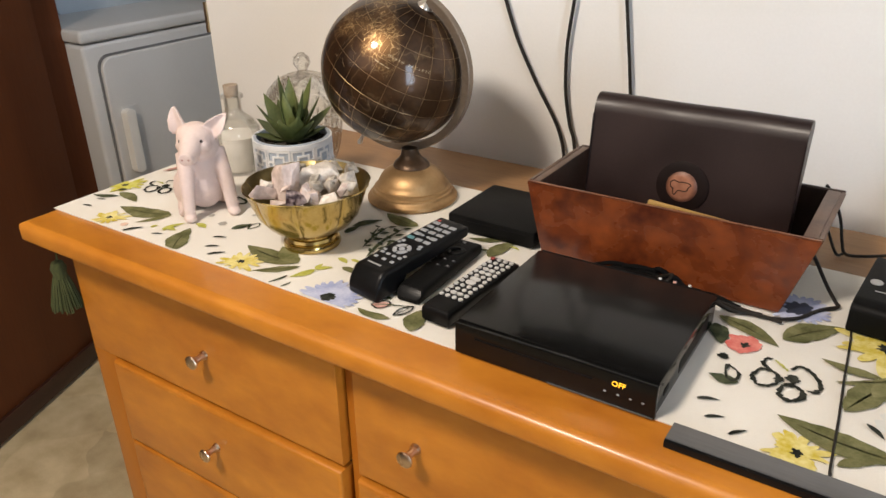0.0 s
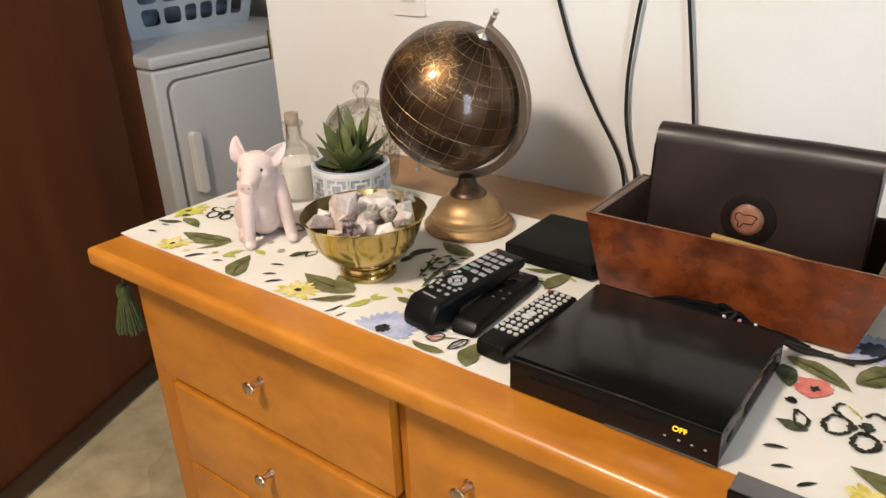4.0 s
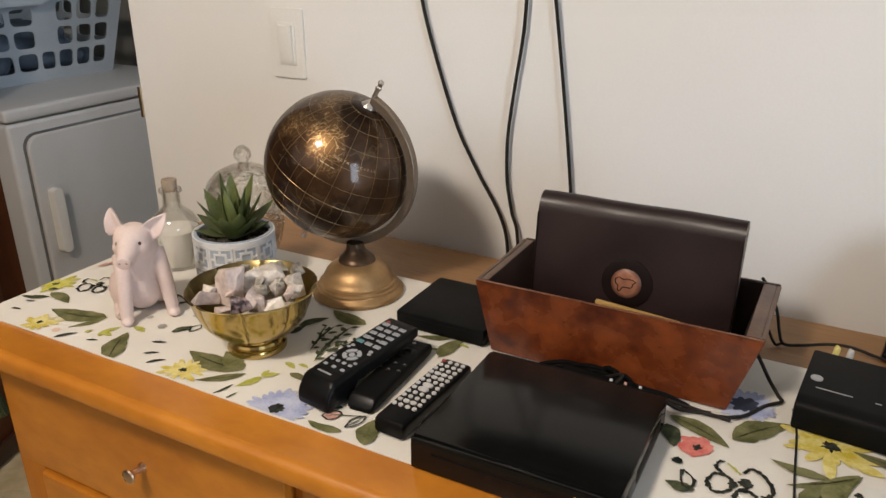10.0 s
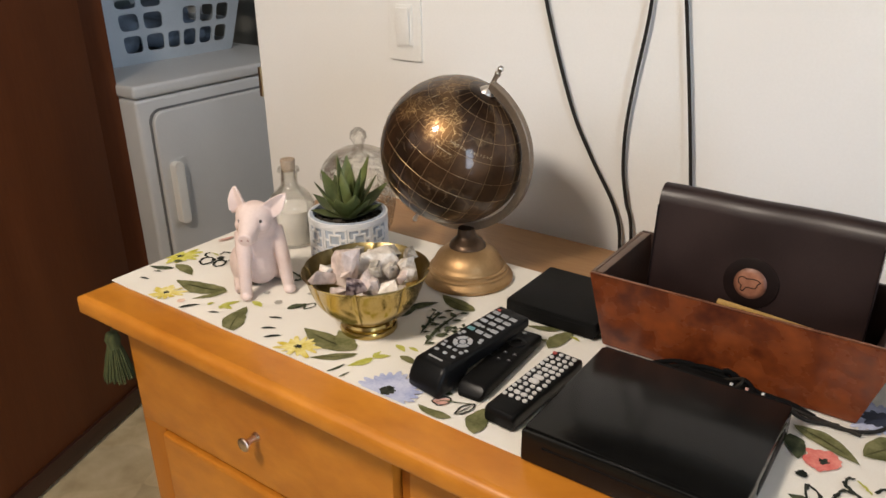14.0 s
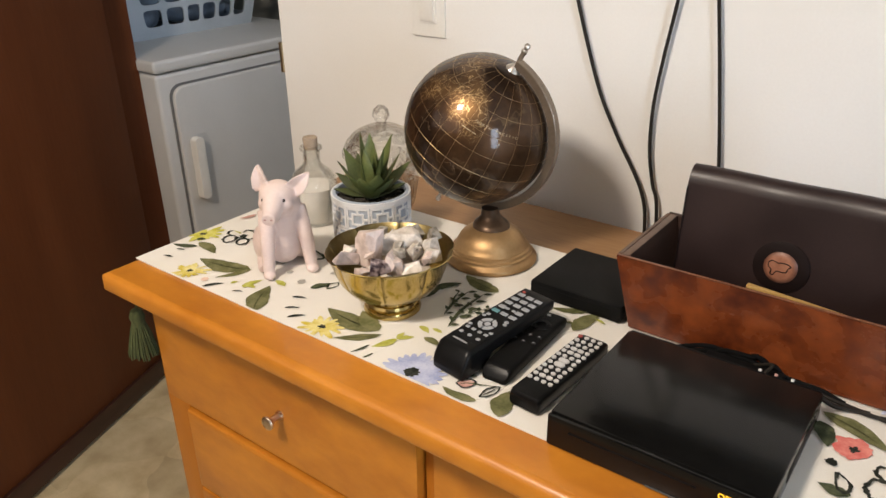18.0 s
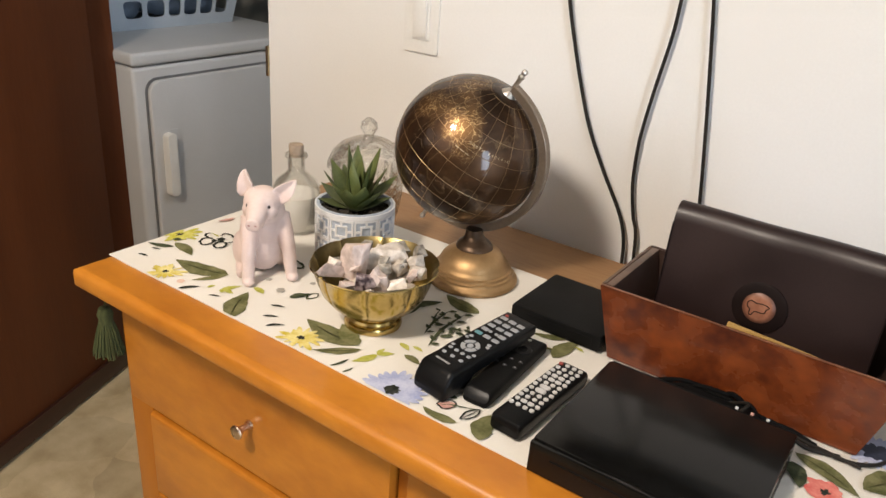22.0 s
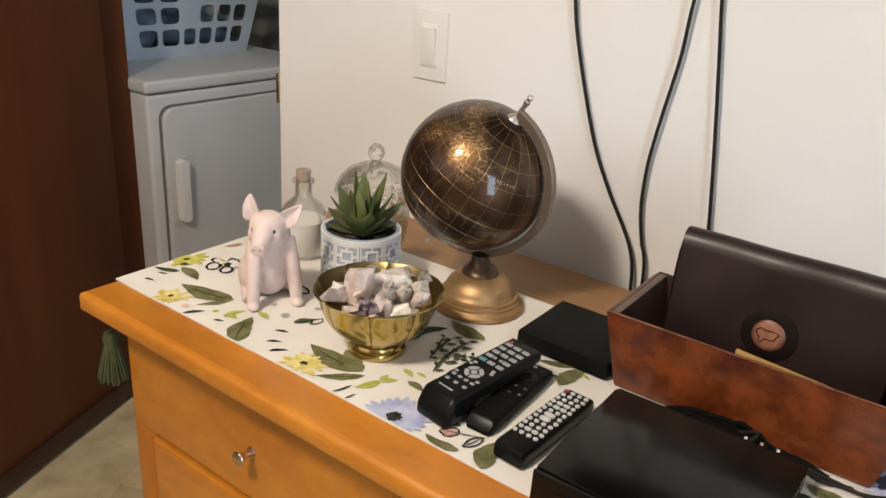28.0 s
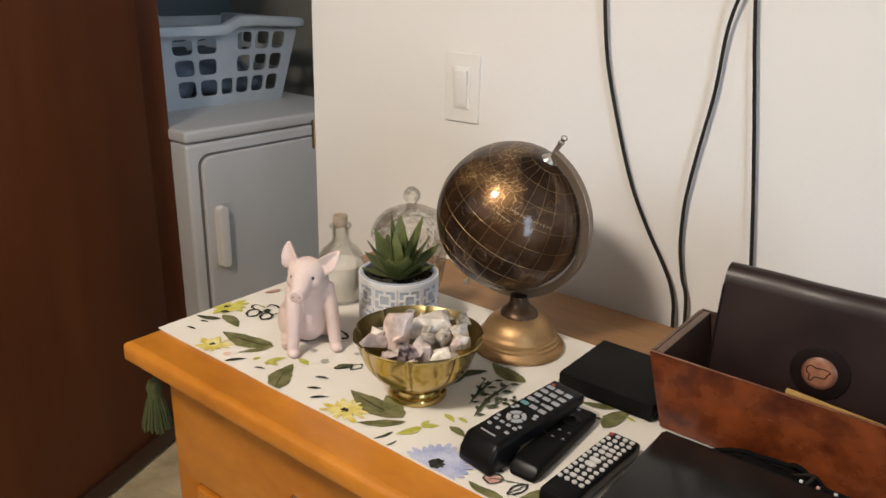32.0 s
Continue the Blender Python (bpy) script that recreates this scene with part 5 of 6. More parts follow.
for y in (0.0645, 0.0735):
    put_key(key(0.0125, 0.0068, 0.0022), KEYWHITE, dvr, 0.0, y, 0.0192)

# brass bowl with crystals
bowl = thing("brass_bowl", lay(0.4480, 0.1420), "scalloped polished brass bowl on a ringed foot", "bowl")
outer = [(0.022, 0.0165), (0.036, 0.020), (0.051, 0.029), (0.0620, 0.043), (0.0690, 0.060), (0.0735, 0.0755), (0.0775, 0.0800)]
inner = [(0.0768, 0.0812), (0.0722, 0.0765), (0.0672, 0.060), (0.0602, 0.044), (0.049, 0.031), (0.032, 0.0225), (0.0, 0.020)]
part("bowl_body", lathe(outer + inner[:1], 240, lobes=8, depth=0.040, m=pose(0, 0, 0, 0, 0, 9.5)), BRASS, bowl)
part("bowl_lining", lathe(inner, 240, lobes=8, depth=0.040, m=pose(0, 0, 0, 0, 0, 9.5)), DULLBRASS, bowl, "darker dull olive brass inside of the bowl")
part("foot", lathe([(0.0, 0.018), (0.024, 0.0185), (0.0285, 0.0165), (0.0285, 0.0145), (0.031, 0.0135), (0.0325, 0.0105), (0.0315, 0.0085), (0.0345, 0.0068), (0.0360, 0.0030), (0.0355, 0.0), (0.0, 0.0005)], 56), BRASS, bowl, "stepped brass foot ring")


def chunk(right, back, z, size, material, label, seed, lean=(0, 0, 0)):
    """A broken, many-sided lump of stone in the bowl."""
    g = random.Random(seed)
    bm = bmesh.new()
    for _ in range(11):
        v = Vector((g.uniform(-1, 1), g.uniform(-1, 1), g.uniform(-1, 1)))
        v /= (abs(v.x) ** 3 + abs(v.y) ** 3 + abs(v.z) ** 3) ** (1 / 3)
        f = g.uniform(0.86, 1.42)
        bm.verts.new((size[0] * v.x * f, size[1] * v.y * f, size[2] * v.z * f))
    res = bmesh.ops.convex_hull(bm, input=bm.verts[:])
    bmesh.ops.delete(bm, geom=[v for v in res["geom_interior"] if isinstance(v, bmesh.types.BMVert)], context="VERTS")
    bmesh.ops.bevel(bm, geom=bm.edges[:], offset=min(size) * 0.035, segments=1, affect="EDGES", clamp_overlap=True)
    x, y = 0.766 * right - 0.643 * back, 0.643 * right + 0.766 * back
    solid("crystal", bm, material, label, "crystal", pose(0.448 + x, 0.142 + y, RUN + z, lean[0], lean[1], 40 + lean[2]), group="crystals in the bowl", smooth=False)


W, P, G = "cloudy white quartz chunk in the brass bowl", "pale rose quartz chunk in the brass bowl", "grey smoky crystal in the brass bowl"
for k in range(9):
    a = k * 2.4
    chunk(0.030 * math.cos(a), 0.030 * math.sin(a), 0.047, (0.019, 0.017, 0.017), QUARTZ, W, 40 + k, (12 * k, 7 * k, 31 * k))
chunk(-0.0215, -0.006, 0.0840, (0.0180, 0.0150, 0.0225), ROSE, "large pale rose quartz chunk in the brass bowl", 21, (-8, 6, 12))
chunk(-0.0540, -0.010, 0.0720, (0.0165, 0.0130, 0.0120), ROSE, P, 2, (10, 22, -8))
chunk(0.0160, 0.016, 0.0810, (0.0270, 0.0140, 0.0135), QUARTZ, W, 5, (-10, -6, 8))
chunk(0.0300, 0.038, 0.0800, (0.0110, 0.0100, 0.0090), SMOKY, G, 6, (0, 10, 20))
chunk(0.0110, -0.006, 0.0810, (0.0105, 0.0100, 0.0110), SMOKY, G, 11, (20, 30, 35))
chunk(0.0300, -0.002, 0.0780, (0.0095, 0.0090, 0.0105), QUARTZ, W, 7, (15, -20, 20))
chunk(0.0520, 0.006, 0.0790, (0.0110, 0.0090, 0.0110), QUARTZ, W, 8, (5, 25, 10))
chunk(0.0540, 0.022, 0.0880, (0.0085, 0.0080, 0.0070), SMOKY, G, 12, (0, -15, 40))
chunk(0.0500, -0.014, 0.0720, (0.0100, 0.0080, 0.0100), QUARTZ, W, 13, (20, 10, -15))
chunk(-0.0120, -0.043, 0.0740, (0.0125, 0.0085, 0.0105), AMETHYST, "dark amethyst chunk in the brass bowl", 4, (10, 12, 15))
chunk(0.0060, -0.036, 0.0740, (0.0105, 0.0100, 0.0120), ROSE, P, 3, (-5, -10, 30))
chunk(0.0270, -0.034, 0.0710, (0.0140, 0.0100, 0.0100), QUARTZ, W, 9, (8, -14, -6))
chunk(-0.0330, -0.038, 0.0700, (0.0120, 0.0085, 0.0075), ROSE, P, 10, (0, 14, 10))
chunk(-0.0380, 0.016, 0.0700, (0.0120, 0.0110, 0.0100), SMOKY, G, 14, (10, 5, 25))
for k in range(12):
    a, r = 2.4 * k + 0.5, 0.016 + 0.0036 * k
    size = 0.0055 + 0.0008 * (k * 5 % 4)
    chunk(r * math.cos(a), r * math.sin(a) * 0.9, 0.0815 - 0.10 * max(r - 0.035, 0), (size * 1.3, size * 0.8, size), (QUARTZ, ROSE, SMOKY)[k % 3], (W, P, G)[k % 3], 70 + k, (25 * k, 40 * k, 15 * k))
chunk(0.0050, 0.038, 0.0720, (0.0150, 0.0120, 0.0120), QUARTZ, W, 15, (5, 15, 5))

# globe
globe = thing("desk_globe", lay(0.4690, 0.3305), "antique brown and gold desk globe on a gold base", "globe")
GC = Vector((0.4400 - 0.4690, 0.3403 - 0.3305, 1.0400 - RUN))
AX = Vector((0.5157, 0.0184, 0.8566)).normalized()
TURN = Vector((0, 0, 1)).rotation_difference(AX).to_matrix().to_4x4()
GR = 0.0998
gm = Matrix.Translation(GC) @ TURN
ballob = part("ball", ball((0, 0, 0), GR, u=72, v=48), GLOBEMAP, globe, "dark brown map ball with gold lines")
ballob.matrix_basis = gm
for k in range(11):
    lat = radians(-75 + 15 * k)
    ring = [(GR * 1.0008 * math.cos(lat) * math.cos(t), GR * 1.0008 * math.cos(lat) * math.sin(t), GR * 1.0008 * math.sin(lat)) for t in (2 * math.pi * j / 56 for j in range(57))]
    part("latitude_line", tube(ring, 0.00038 if k == 5 else 0.00024, 5, steps=1), GRATICULE, ballob, "thin gold map line")
for k in range(24):
    lon = 2 * math.pi * k / 24 + 0.2
    arc = [(GR * 1.0008 * math.cos(t) * math.cos(lon), GR * 1.0008 * math.cos(t) * math.sin(lon), GR * 1.0008 * math.sin(t)) for t in (radians(-76 + 152 * j / 30) for j in range(31))]
    part("longitude_line", tube(arc, 0.00022, 5, steps=1), GRATICULE, ballob, "thin gold map line")
for k, letter in enumerate("NORTH PACIFIC"):
    if letter != " ":
        lat, lon = radians(33.6), radians(-72.7 + 3.15 * k)
        east, out = Vector((-math.sin(lon), math.cos(lon), 0)), Vector((math.cos(lat) * math.cos(lon), math.cos(lat) * math.sin(lon), math.sin(lat)))
        spin = Matrix((east, out.cross(east), out)).transposed().to_4x4()
        writing("map_letter", letter, 0.0047, Matrix.Translation(out * (GR + 0.0001)) @ spin, MAPTEXT, ballob, 0.0002)
rng = random.Random(11)
for places in (((-12.4, -85.3), (-21.1, -81.7), (-25.8, -76.2), (-27.3, -69.4)), ((-11.2, -55.5), (-4.7, -55.6), (-1.0, -57.3), (-0.6, -59.5)), ((-2.8, -78.2), (-3.0, -72.5), (-5.8, -66.2)), ((13.7, -112.2), (28.2, -111.2), (39.0, -111.3), (52.9, -108.1), (57.9, -101.3)),
               ((33.6, -104.0), (42.7, -100.5), (48.0, -91.9), (53.2, -86.6)), ((41.2, -109.0), (46.4, -106.3), (49.1, -100.5)), ((44.1, -87.7), (47.5, -78.6), (53.5, -71.7)), ((22.8, -105.4), (20.4, -96.9), (12.7, -96.1)), ((7.6, -112.1), (10.6, -103.7), (7.0, -98.3)), ((30, -100), (38, -96), (45, -98), (52, -95)), ((28, -94), (36, -90), (40, -84), (47, -85))):
    coast = []
    for (la, lo), (lb, lc) in zip(places, places[1:]):
        for j in range(6):
            lat, lon = radians(la + (lb - la) * j / 6 + rng.uniform(-1.3, 1.3)), radians(lo + (lc - lo) * j / 6 + rng.uniform(-1.3, 1.3))
            coast.append((GR * 1.0006 * math.cos(lat) * math.cos(lon), GR * 1.0006 * math.cos(lat) * math.sin(lon), GR * 1.0006 * math.sin(lat)))
    # upper coasts take the lit copy, lower ones the shaded copy
    part("coast_line", tube(coast, 0.00026, 5, steps=2), COASTLIT if places[0][0] > 25 else COASTSHADE, ballob, "fine gold coastline")
for a0, a1 in ((-81, -77.5), (-76.5, -72.5), (-71.5, -68)):
    lat = radians(26.5)
    arc = [(GR * math.cos(lat) * math.cos(t), GR * math.cos(lat) * math.sin(t), GR * math.sin(lat)) for t in (radians(a0 + (a1 - a0) * j / 4) for j in range(5))]
    part("map_label_bar", tube(arc, 0.0007, 6, steps=1), MAPTEXT, ballob, "small pale gold bar of lettering")
UU = (math.cos(radians(6)) * Vector((0.857, 0, -0.516)) + math.sin(radians(6)) * Vector((0, 1, 0)))
UU = (UU - AX * UU.dot(AX)).normalized()
NN = AX.cross(UU)
bm = bmesh.new()
rings = []
for j in range(41):
    t = math.pi * j / 40
    d = math.cos(t) * AX + math.sin(t) * UU
    reach = 0.1145
    rings.append([bm.verts.new(GC + d * r + NN * s) for r, s in ((0.1035, -0.0055), (reach - 0.001, -0.0065), (reach, -0.0055), (reach, 0.0055), (reach - 0.001, 0.0065), (0.1035, 0.0055))])
for p, q in zip(rings, rings[1:]):
    for k in range(6):
        bm.faces.new((p[k], p[(k + 1) % 6], q[(k + 1) % 6], q[k]))
bm.faces.new(rings[0])
bm.faces.new(rings[-1][::-1])
bmesh.ops.recalc_face_normals(bm, faces=bm.faces[:])
part("meridian_arm", bm, ARM, globe, "flat bronze half-circle arm")
part("top_pin", lathe([(0.0, 0.1385), (0.0030, 0.1375), (0.0042, 0.1345), (0.0030, 0.1315), (0.0026, 0.130), (0.0042, 0.128), (0.0042, 0.125), (0.0030, 0.124), (0.0030, 0.100)], 16, m=gm), STEEL, globe, "silver top pin")
part("pole_cap", lathe([(0.003, 0.1075), (0.006, 0.1050), (0.0125, 0.0975), (0.0130, 0.0962), (0.003, 0.0962)], 28, m=gm), STEEL, globe, "silver cone at the pole")
part("bottom_pin", lathe([(0.0, -0.1365), (0.0030, -0.1355), (0.0042, -0.1325), (0.0030, -0.1295), (0.0026, -0.1285), (0.0030, -0.100)], 16, m=gm), STEEL, globe, "silver bottom pin")
part("base", lathe([(0.0, 0.0), (0.0626, 0.0000), (0.0638, 0.0015), (0.0638, 0.0047), (0.0621, 0.0073), (0.0584, 0.0095), (0.0569, 0.0116), (0.0569, 0.0138), (0.0542, 0.0153), (0.0537, 0.0176), (0.0537, 0.0189), (0.0506, 0.0202), (0.0500, 0.0225), (0.0483, 0.0241), (0.0470, 0.0284), (0.0435, 0.0348), (0.0387, 0.0400), (0.0335, 0.0439), (0.0276, 0.0466), (0.0254, 0.0477), (0.0, 0.0480)], 72), GOLD, globe, "turned matt gold base")
part("neck", lathe([(0.0, 0.0470), (0.0258, 0.0476), (0.0254, 0.0500), (0.0222, 0.0545), (0.0170, 0.0580), (0.0130, 0.0630), (0.0115, 0.0720), (0.0, 0.0725)], 32, m=Matrix.Shear("XY", 4, (-0.20, 0.12)) @ Matrix.Translation((0.0095, -0.0057, 0))), NECK, globe, "dark bronze neck")

# succulent in its pot
pot = thing("potted_succulent", lay(0.297, 0.276), "green succulent in a white and blue fret pot", "potted plant")
PR, PH = 0.0555, 0.080
part("pot", lathe([(0.0, 0.0), (PR - 0.004, 0.0), (PR - 0.001, 0.003), (PR, 0.008), (PR, PH - 0.004), (PR - 0.001, PH), (PR - 0.005, PH), (PR - 0.006, PH - 0.004), (PR - 0.006, PH - 0.012), (0.0, PH - 0.012)], 60), POTBLUE, pot, "blue-grey glazed pot")


def on_pot(u0, u1, z0, z1, bm):
    """A raised strip on the pot between two turns of its wall."""
    n = max(2, int(abs(u1 - u0) / 0.006) + 1)
    vs = []
    for j in range(n + 1):
        a = (u0 + (u1 - u0) * j / n) / PR
        for r in (PR - 0.001, PR + 0.0016):
            for z in (z0, z1):
                vs.append(bm.verts.new((r * math.cos(a), r * math.sin(a), z)))
    for j in range(n):
        a, b = 4 * j, 4 * (j + 1)
        for p, q in ((0, 1), (1, 3), (3, 2), (2, 0)):
            bm.faces.new((vs[a + p], vs[a + q], vs[b + q], vs[b + p]))
    bm.faces.new((vs[0], vs[1], vs[3], vs[2]))
    bm.faces.new((vs[-4], vs[-3], vs[-1], vs[-2]))


cell = 2 * math.pi * PR / 10
for zc in (0.0225, 0.0560):
    for k in range(10):
        bm = bmesh.new()
        u = (k + 0.5) * cell - radians(50) * PR
        h, w, t, q = 0.0163, cell / 2 - 0.0005, 0.0027, 0.0088
        for u0, u1, z0, z1 in ((-w, -w + t, -h, h), (w - t, w, -h, h), (-w + t, w - t, h - t, h), (-w + t, w - t, -h, -h + t),
                               (-q, -q + t, -q, q), (q - t, q, -q, q), (-q + t, q - t, q - t, q), (-q + t, q - t, -q, -q + t),
                               (-w + t, -q, -0.0016, 0.0016), (q, w - t, -0.0016, 0.0016), (-0.0016, 0.0016, q, h - t), (-0.0016, 0.0016, -h + t, -q)):
            on_pot(u + u0, u + u1, zc + z0, zc + z1, bm)
        bmesh.ops.recalc_face_normals(bm, faces=bm.faces[:])
        part("fret_tile", bm, POTWHITE, pot, "raised white square fret")
band = bmesh.new()
on_pot(0, 2 * math.pi * PR, 0.0728, 0.0790, band)
bmesh.ops.recalc_face_normals(band, faces=band.faces[:])
part("rim_band", band, POTWHITE, pot, "plain white band under the rim")
soil = bmesh.new()
for i in range(17):
    for j in range(17):
        x, y = -0.048 + 0.006 * i, -0.048 + 0.006 * j
        if math.hypot(x, y) < 0.0485:
            ball((x + rng.uniform(-0.002, 0.002), y + rng.uniform(-0.002, 0.002), PH - 0.012), (0.0042, 0.0042, rng.uniform(0.003, 0.006)), soil, 6, 4)
part("soil", soil, SOIL, pot, "dark crumbly soil")


def fleshy(right, back, rise, width, material, bow=0.015):
    """A pointed fleshy leaf from the heart of the plant to its tip, hollowed along its middle."""
    root = Vector((right * 0.10, back * 0.10, 0.0))
    tip = Vector((right, back, rise))
    way = tip - root
    across = way.cross(Vector((0, 0, 1))).normalized()
    under = across.cross(way).normalized()
    if under.z > 0:
        under = -under
    bm = bmesh.new()
    rings = []
    n = 12
    for k in range(n + 1):
        t = k / n
        w = width / 2 * (0.62 + 0.38 * math.sin(math.pi * 0.5 * min(t / 0.5, 1))) if t < 0.5 else width / 2 * (1 - ((t - 0.5) / 0.5) ** 1.35)
        w = max(w, 0.0003)
        th = 0.0040 * (1 - t) ** 0.6 + 0.0004
        mid = root + way * t + under * (math.sin(math.pi * t) * bow * way.length)
        rings.append([bm.verts.new(mid + across * (u * w) + under * (v * th)) for u, v in ((-1, -0.45), (-0.55, 0.0), (0, 0.22), (0.55, 0.0), (1, -0.45), (0.6, 0.6), (0, 1.0), (-0.6, 0.6))])
    for p, q in zip(rings, rings[1:]):
        for k in range(8):
            bm.faces.new((p[k], p[(k + 1) % 8], q[(k + 1) % 8], q[k]))
    bm.faces.new(rings[0])
    bm.faces.new(rings[-1][::-1])
    bmesh.ops.recalc_face_normals(bm, faces=bm.faces[:])
    bm.transform(pose(0, 0, PH - 0.009, 0, 0, 41.5))
    part("leaf", bm, material, pot, "pointed fleshy green leaf")


for right, back, rise, width, mt in (
        (-0.011, 0.004, 0.094, 0.0195, SUCCULENT), (0.002, 0.030, 0.084, 0.019, SUCCULENT), (0.034, 0.018, 0.086, 0.0205, SUCCULENT),
        (0.043, -0.002, 0.062, 0.018, SUCCULENT), (-0.044, -0.006, 0.056, 0.020, SUCCULENT_DARK), (-0.036, 0.026, 0.064, 0.024, SUCCULENT),
        (0.060, 0.030, 0.040, 0.022, SUCCULENT), (-0.053, -0.002, 0.013, 0.023, SUCCULENT_DARK), (0.050, -0.008, 0.020, 0.022, SUCCULENT_DARK),
        (-0.034, -0.024, 0.046, 0.020, SUCCULENT), (0.022, -0.006, 0.074, 0.018, SUCCULENT), (0.013, -0.034, 0.044, 0.020, SUCCULENT),
        (-0.014, -0.036, 0.040, 0.020, SUCCULENT), (0.034, -0.030, 0.036, 0.019, SUCCULENT_DARK), (-0.018, 0.050, 0.048, 0.021, SUCCULENT_DARK),
        (0.022, 0.052, 0.044, 0.021, SUCCULENT_DARK), (-0.006, -0.010, 0.072, 0.017, SUCCULENT), (0.008, 0.006, 0.076, 0.016, SUCCULENT),
        (-0.050, 0.030, 0.026, 0.022, SUCCULENT_DARK), (0.004, -0.046, 0.016, 0.021, SUCCULENT_DARK)):
    fleshy(right, back, rise, width * 1.34, mt)

# corked bottle
bottle = thing("corked_bottle", lay(0.174, 0.281), "clear glass bottle of white salt with a cork", "bottle")
part("glass_body", lathe([(0.0, 0.002), (0.030, 0.0), (0.0355, 0.003), (0.0370, 0.010), (0.0370, 0.056), (0.0352, 0.069), (0.0290, 0.080), (0.0200, 0.088), (0.0142, 0.0935), (0.0126, 0.098), (0.0126, 0.1145), (0.0165, 0.1160), (0.0170, 0.1185), (0.0160, 0.1212), (0.0130, 0.1222), (0.0108, 0.1216), (0.0106, 0.097), (0.0125, 0.0925), (0.0190, 0.0865), (0.0275, 0.0788), (0.0334, 0.068), (0.0350, 0.056), (0.0350, 0.010), (0.0330, 0.005), (0.0, 0.0045)], 48), BOTTLEGLASS, bottle)
bottle.children[0].visible_shadow = False
part("salt", lathe([(0.0, 0.006), (0.032, 0.0062), (0.0344, 0.011), (0.0344, 0.050), (0.0338, 0.0585), (0.025, 0.0600), (0.0, 0.0610)], 40), SALT, bottle, "coarse white salt")
part("cork", lathe([(0.0, 0.1170), (0.0103, 0.1170), (0.0112, 0.1340), (0.0105, 0.1352), (0.0, 0.1352)], 24), CORK, bottle, "brown cork stopper")

# lidded crystal jar
jar = thing("crystal_jar", lay(0.237, 0.372, z=RUN), "cut crystal candy jar with a domed lid", "jar")
part("jar_body", lathe([(0.0, 0.003), (0.034, 0.0), (0.041, 0.003), (0.049, 0.020), (0.0545, 0.050), (0.0560, 0.085), (0.0555, 0.092), (0.0515, 0.092), (0.0510, 0.085), (0.0495, 0.050), (0.044, 0.022), (0.034, 0.009), (0.0, 0.008)], 56, lobes=28, depth=0.035), CUTGLASS, jar)
part("lid", lathe([(0.0600, 0.093), (0.0628, 0.096), (0.0622, 0.103), (0.0555, 0.118), (0.0430, 0.1315), (0.0240, 0.1405), (0.0085, 0.1445), (0.0085, 0.1405), (0.022, 0.1365), (0.040, 0.1275), (0.0520, 0.1145), (0.0580, 0.102), (0.0570, 0.094)], 56, lobes=28, depth=0.03), CUTGLASS, jar, "domed crystal lid")
for glass_part in jar.children:
    glass_part.visible_shadow = False
part("finial", lathe([(0.0, 0.139), (0.0085, 0.141), (0.0065, 0.1455), (0.0085, 0.149), (0.0135, 0.157), (0.0120, 0.166), (0.0050, 0.1725), (0.0, 0.1735)], 20), CUTGLASS, jar, "faceted crystal finial")

# sitting pig figurine, its head turned to one side
HEAD = -27


def pig_skin():
    m = shader("pale_pink_figurine", (0.66, 0.518, 0.470), (0.73, 0.59, 0.540), 0.5, scale=18, fine=240, bump=0.06)
    n, l = m.node_tree.nodes, m.node_tree.links
    bs = n["Principled BSDF"]
    base = bs.inputs["Base Color"].links[0].from_socket
    tc, flat = n.new("ShaderNodeTexCoord"), n.new("ShaderNodeMapping")
    l.new(tc.outputs["Object"], flat.inputs[0])
    turned = Matrix.Rotation(radians(HEAD), 3, "Z")
    for spot, r, col in (((-0.0150, -0.0300, 0.1090), 0.0020, (0.030, 0.019, 0.016, 1)), ((0.0150, -0.0300, 0.1090), 0.0020, (0.030, 0.019, 0.016, 1)), ((-0.0042, -0.0560, 0.0925), 0.0014, (0.46, 0.26, 0.23, 1)), ((0.0042, -0.0560, 0.0925), 0.0014, (0.46, 0.26, 0.23, 1))):
        spot = turned @ Vector(spot)
        dist, less, mix = n.new("ShaderNodeVectorMath"), n.new("ShaderNodeMapRange"), n.new("ShaderNodeMix")
        dist.operation = "DISTANCE"
        dist.inputs[1].default_value = spot
        l.new(flat.outputs[0], dist.inputs[0])
        less.inputs["From Min"].default_value, less.inputs["From Max"].default_value = r, r * 1.35
        less.inputs["To Min"].default_value, less.inputs["To Max"].default_value = 1, 0
        l.new(dist.outputs["Value"], less.inputs[0])
        mix.data_type = "RGBA"
        mix.inputs[7].default_value = col
        l.new(less.outputs[0], mix.inputs[0])
        l.new(base, mix.inputs[6])
        base = mix.outputs[2]
    l.new(base, bs.inputs["Base Color"])
    return m


pg = bmesh.new()
ball((0, 0.016, 0.048), (0.0315, 0.035, 0.048), pg)
ball((0, 0.006, 0.074), (0.0290, 0.030, 0.040), pg)
ball((0, -0.002, 0.094), (0.0265, 0.026, 0.024), pg)
hd = bmesh.new()
ball((0, -0.010, 0.1085), (0.0240, 0.0240, 0.0195), hd)
ball((0, -0.006, 0.1150), (0.0190, 0.0180, 0.0130), hd)
for s in (-1, 1):
    ball((s * 0.0120, -0.018, 0.1005), (0.0115, 0.0145, 0.0110), hd)
tube([(0, -0.018, 0.1090), (0, -0.034, 0.1000), (0, -0.044, 0.0955), (0, -0.0515, 0.0925)], 0.0165, 18, hd, steps=4, taper=0.56)
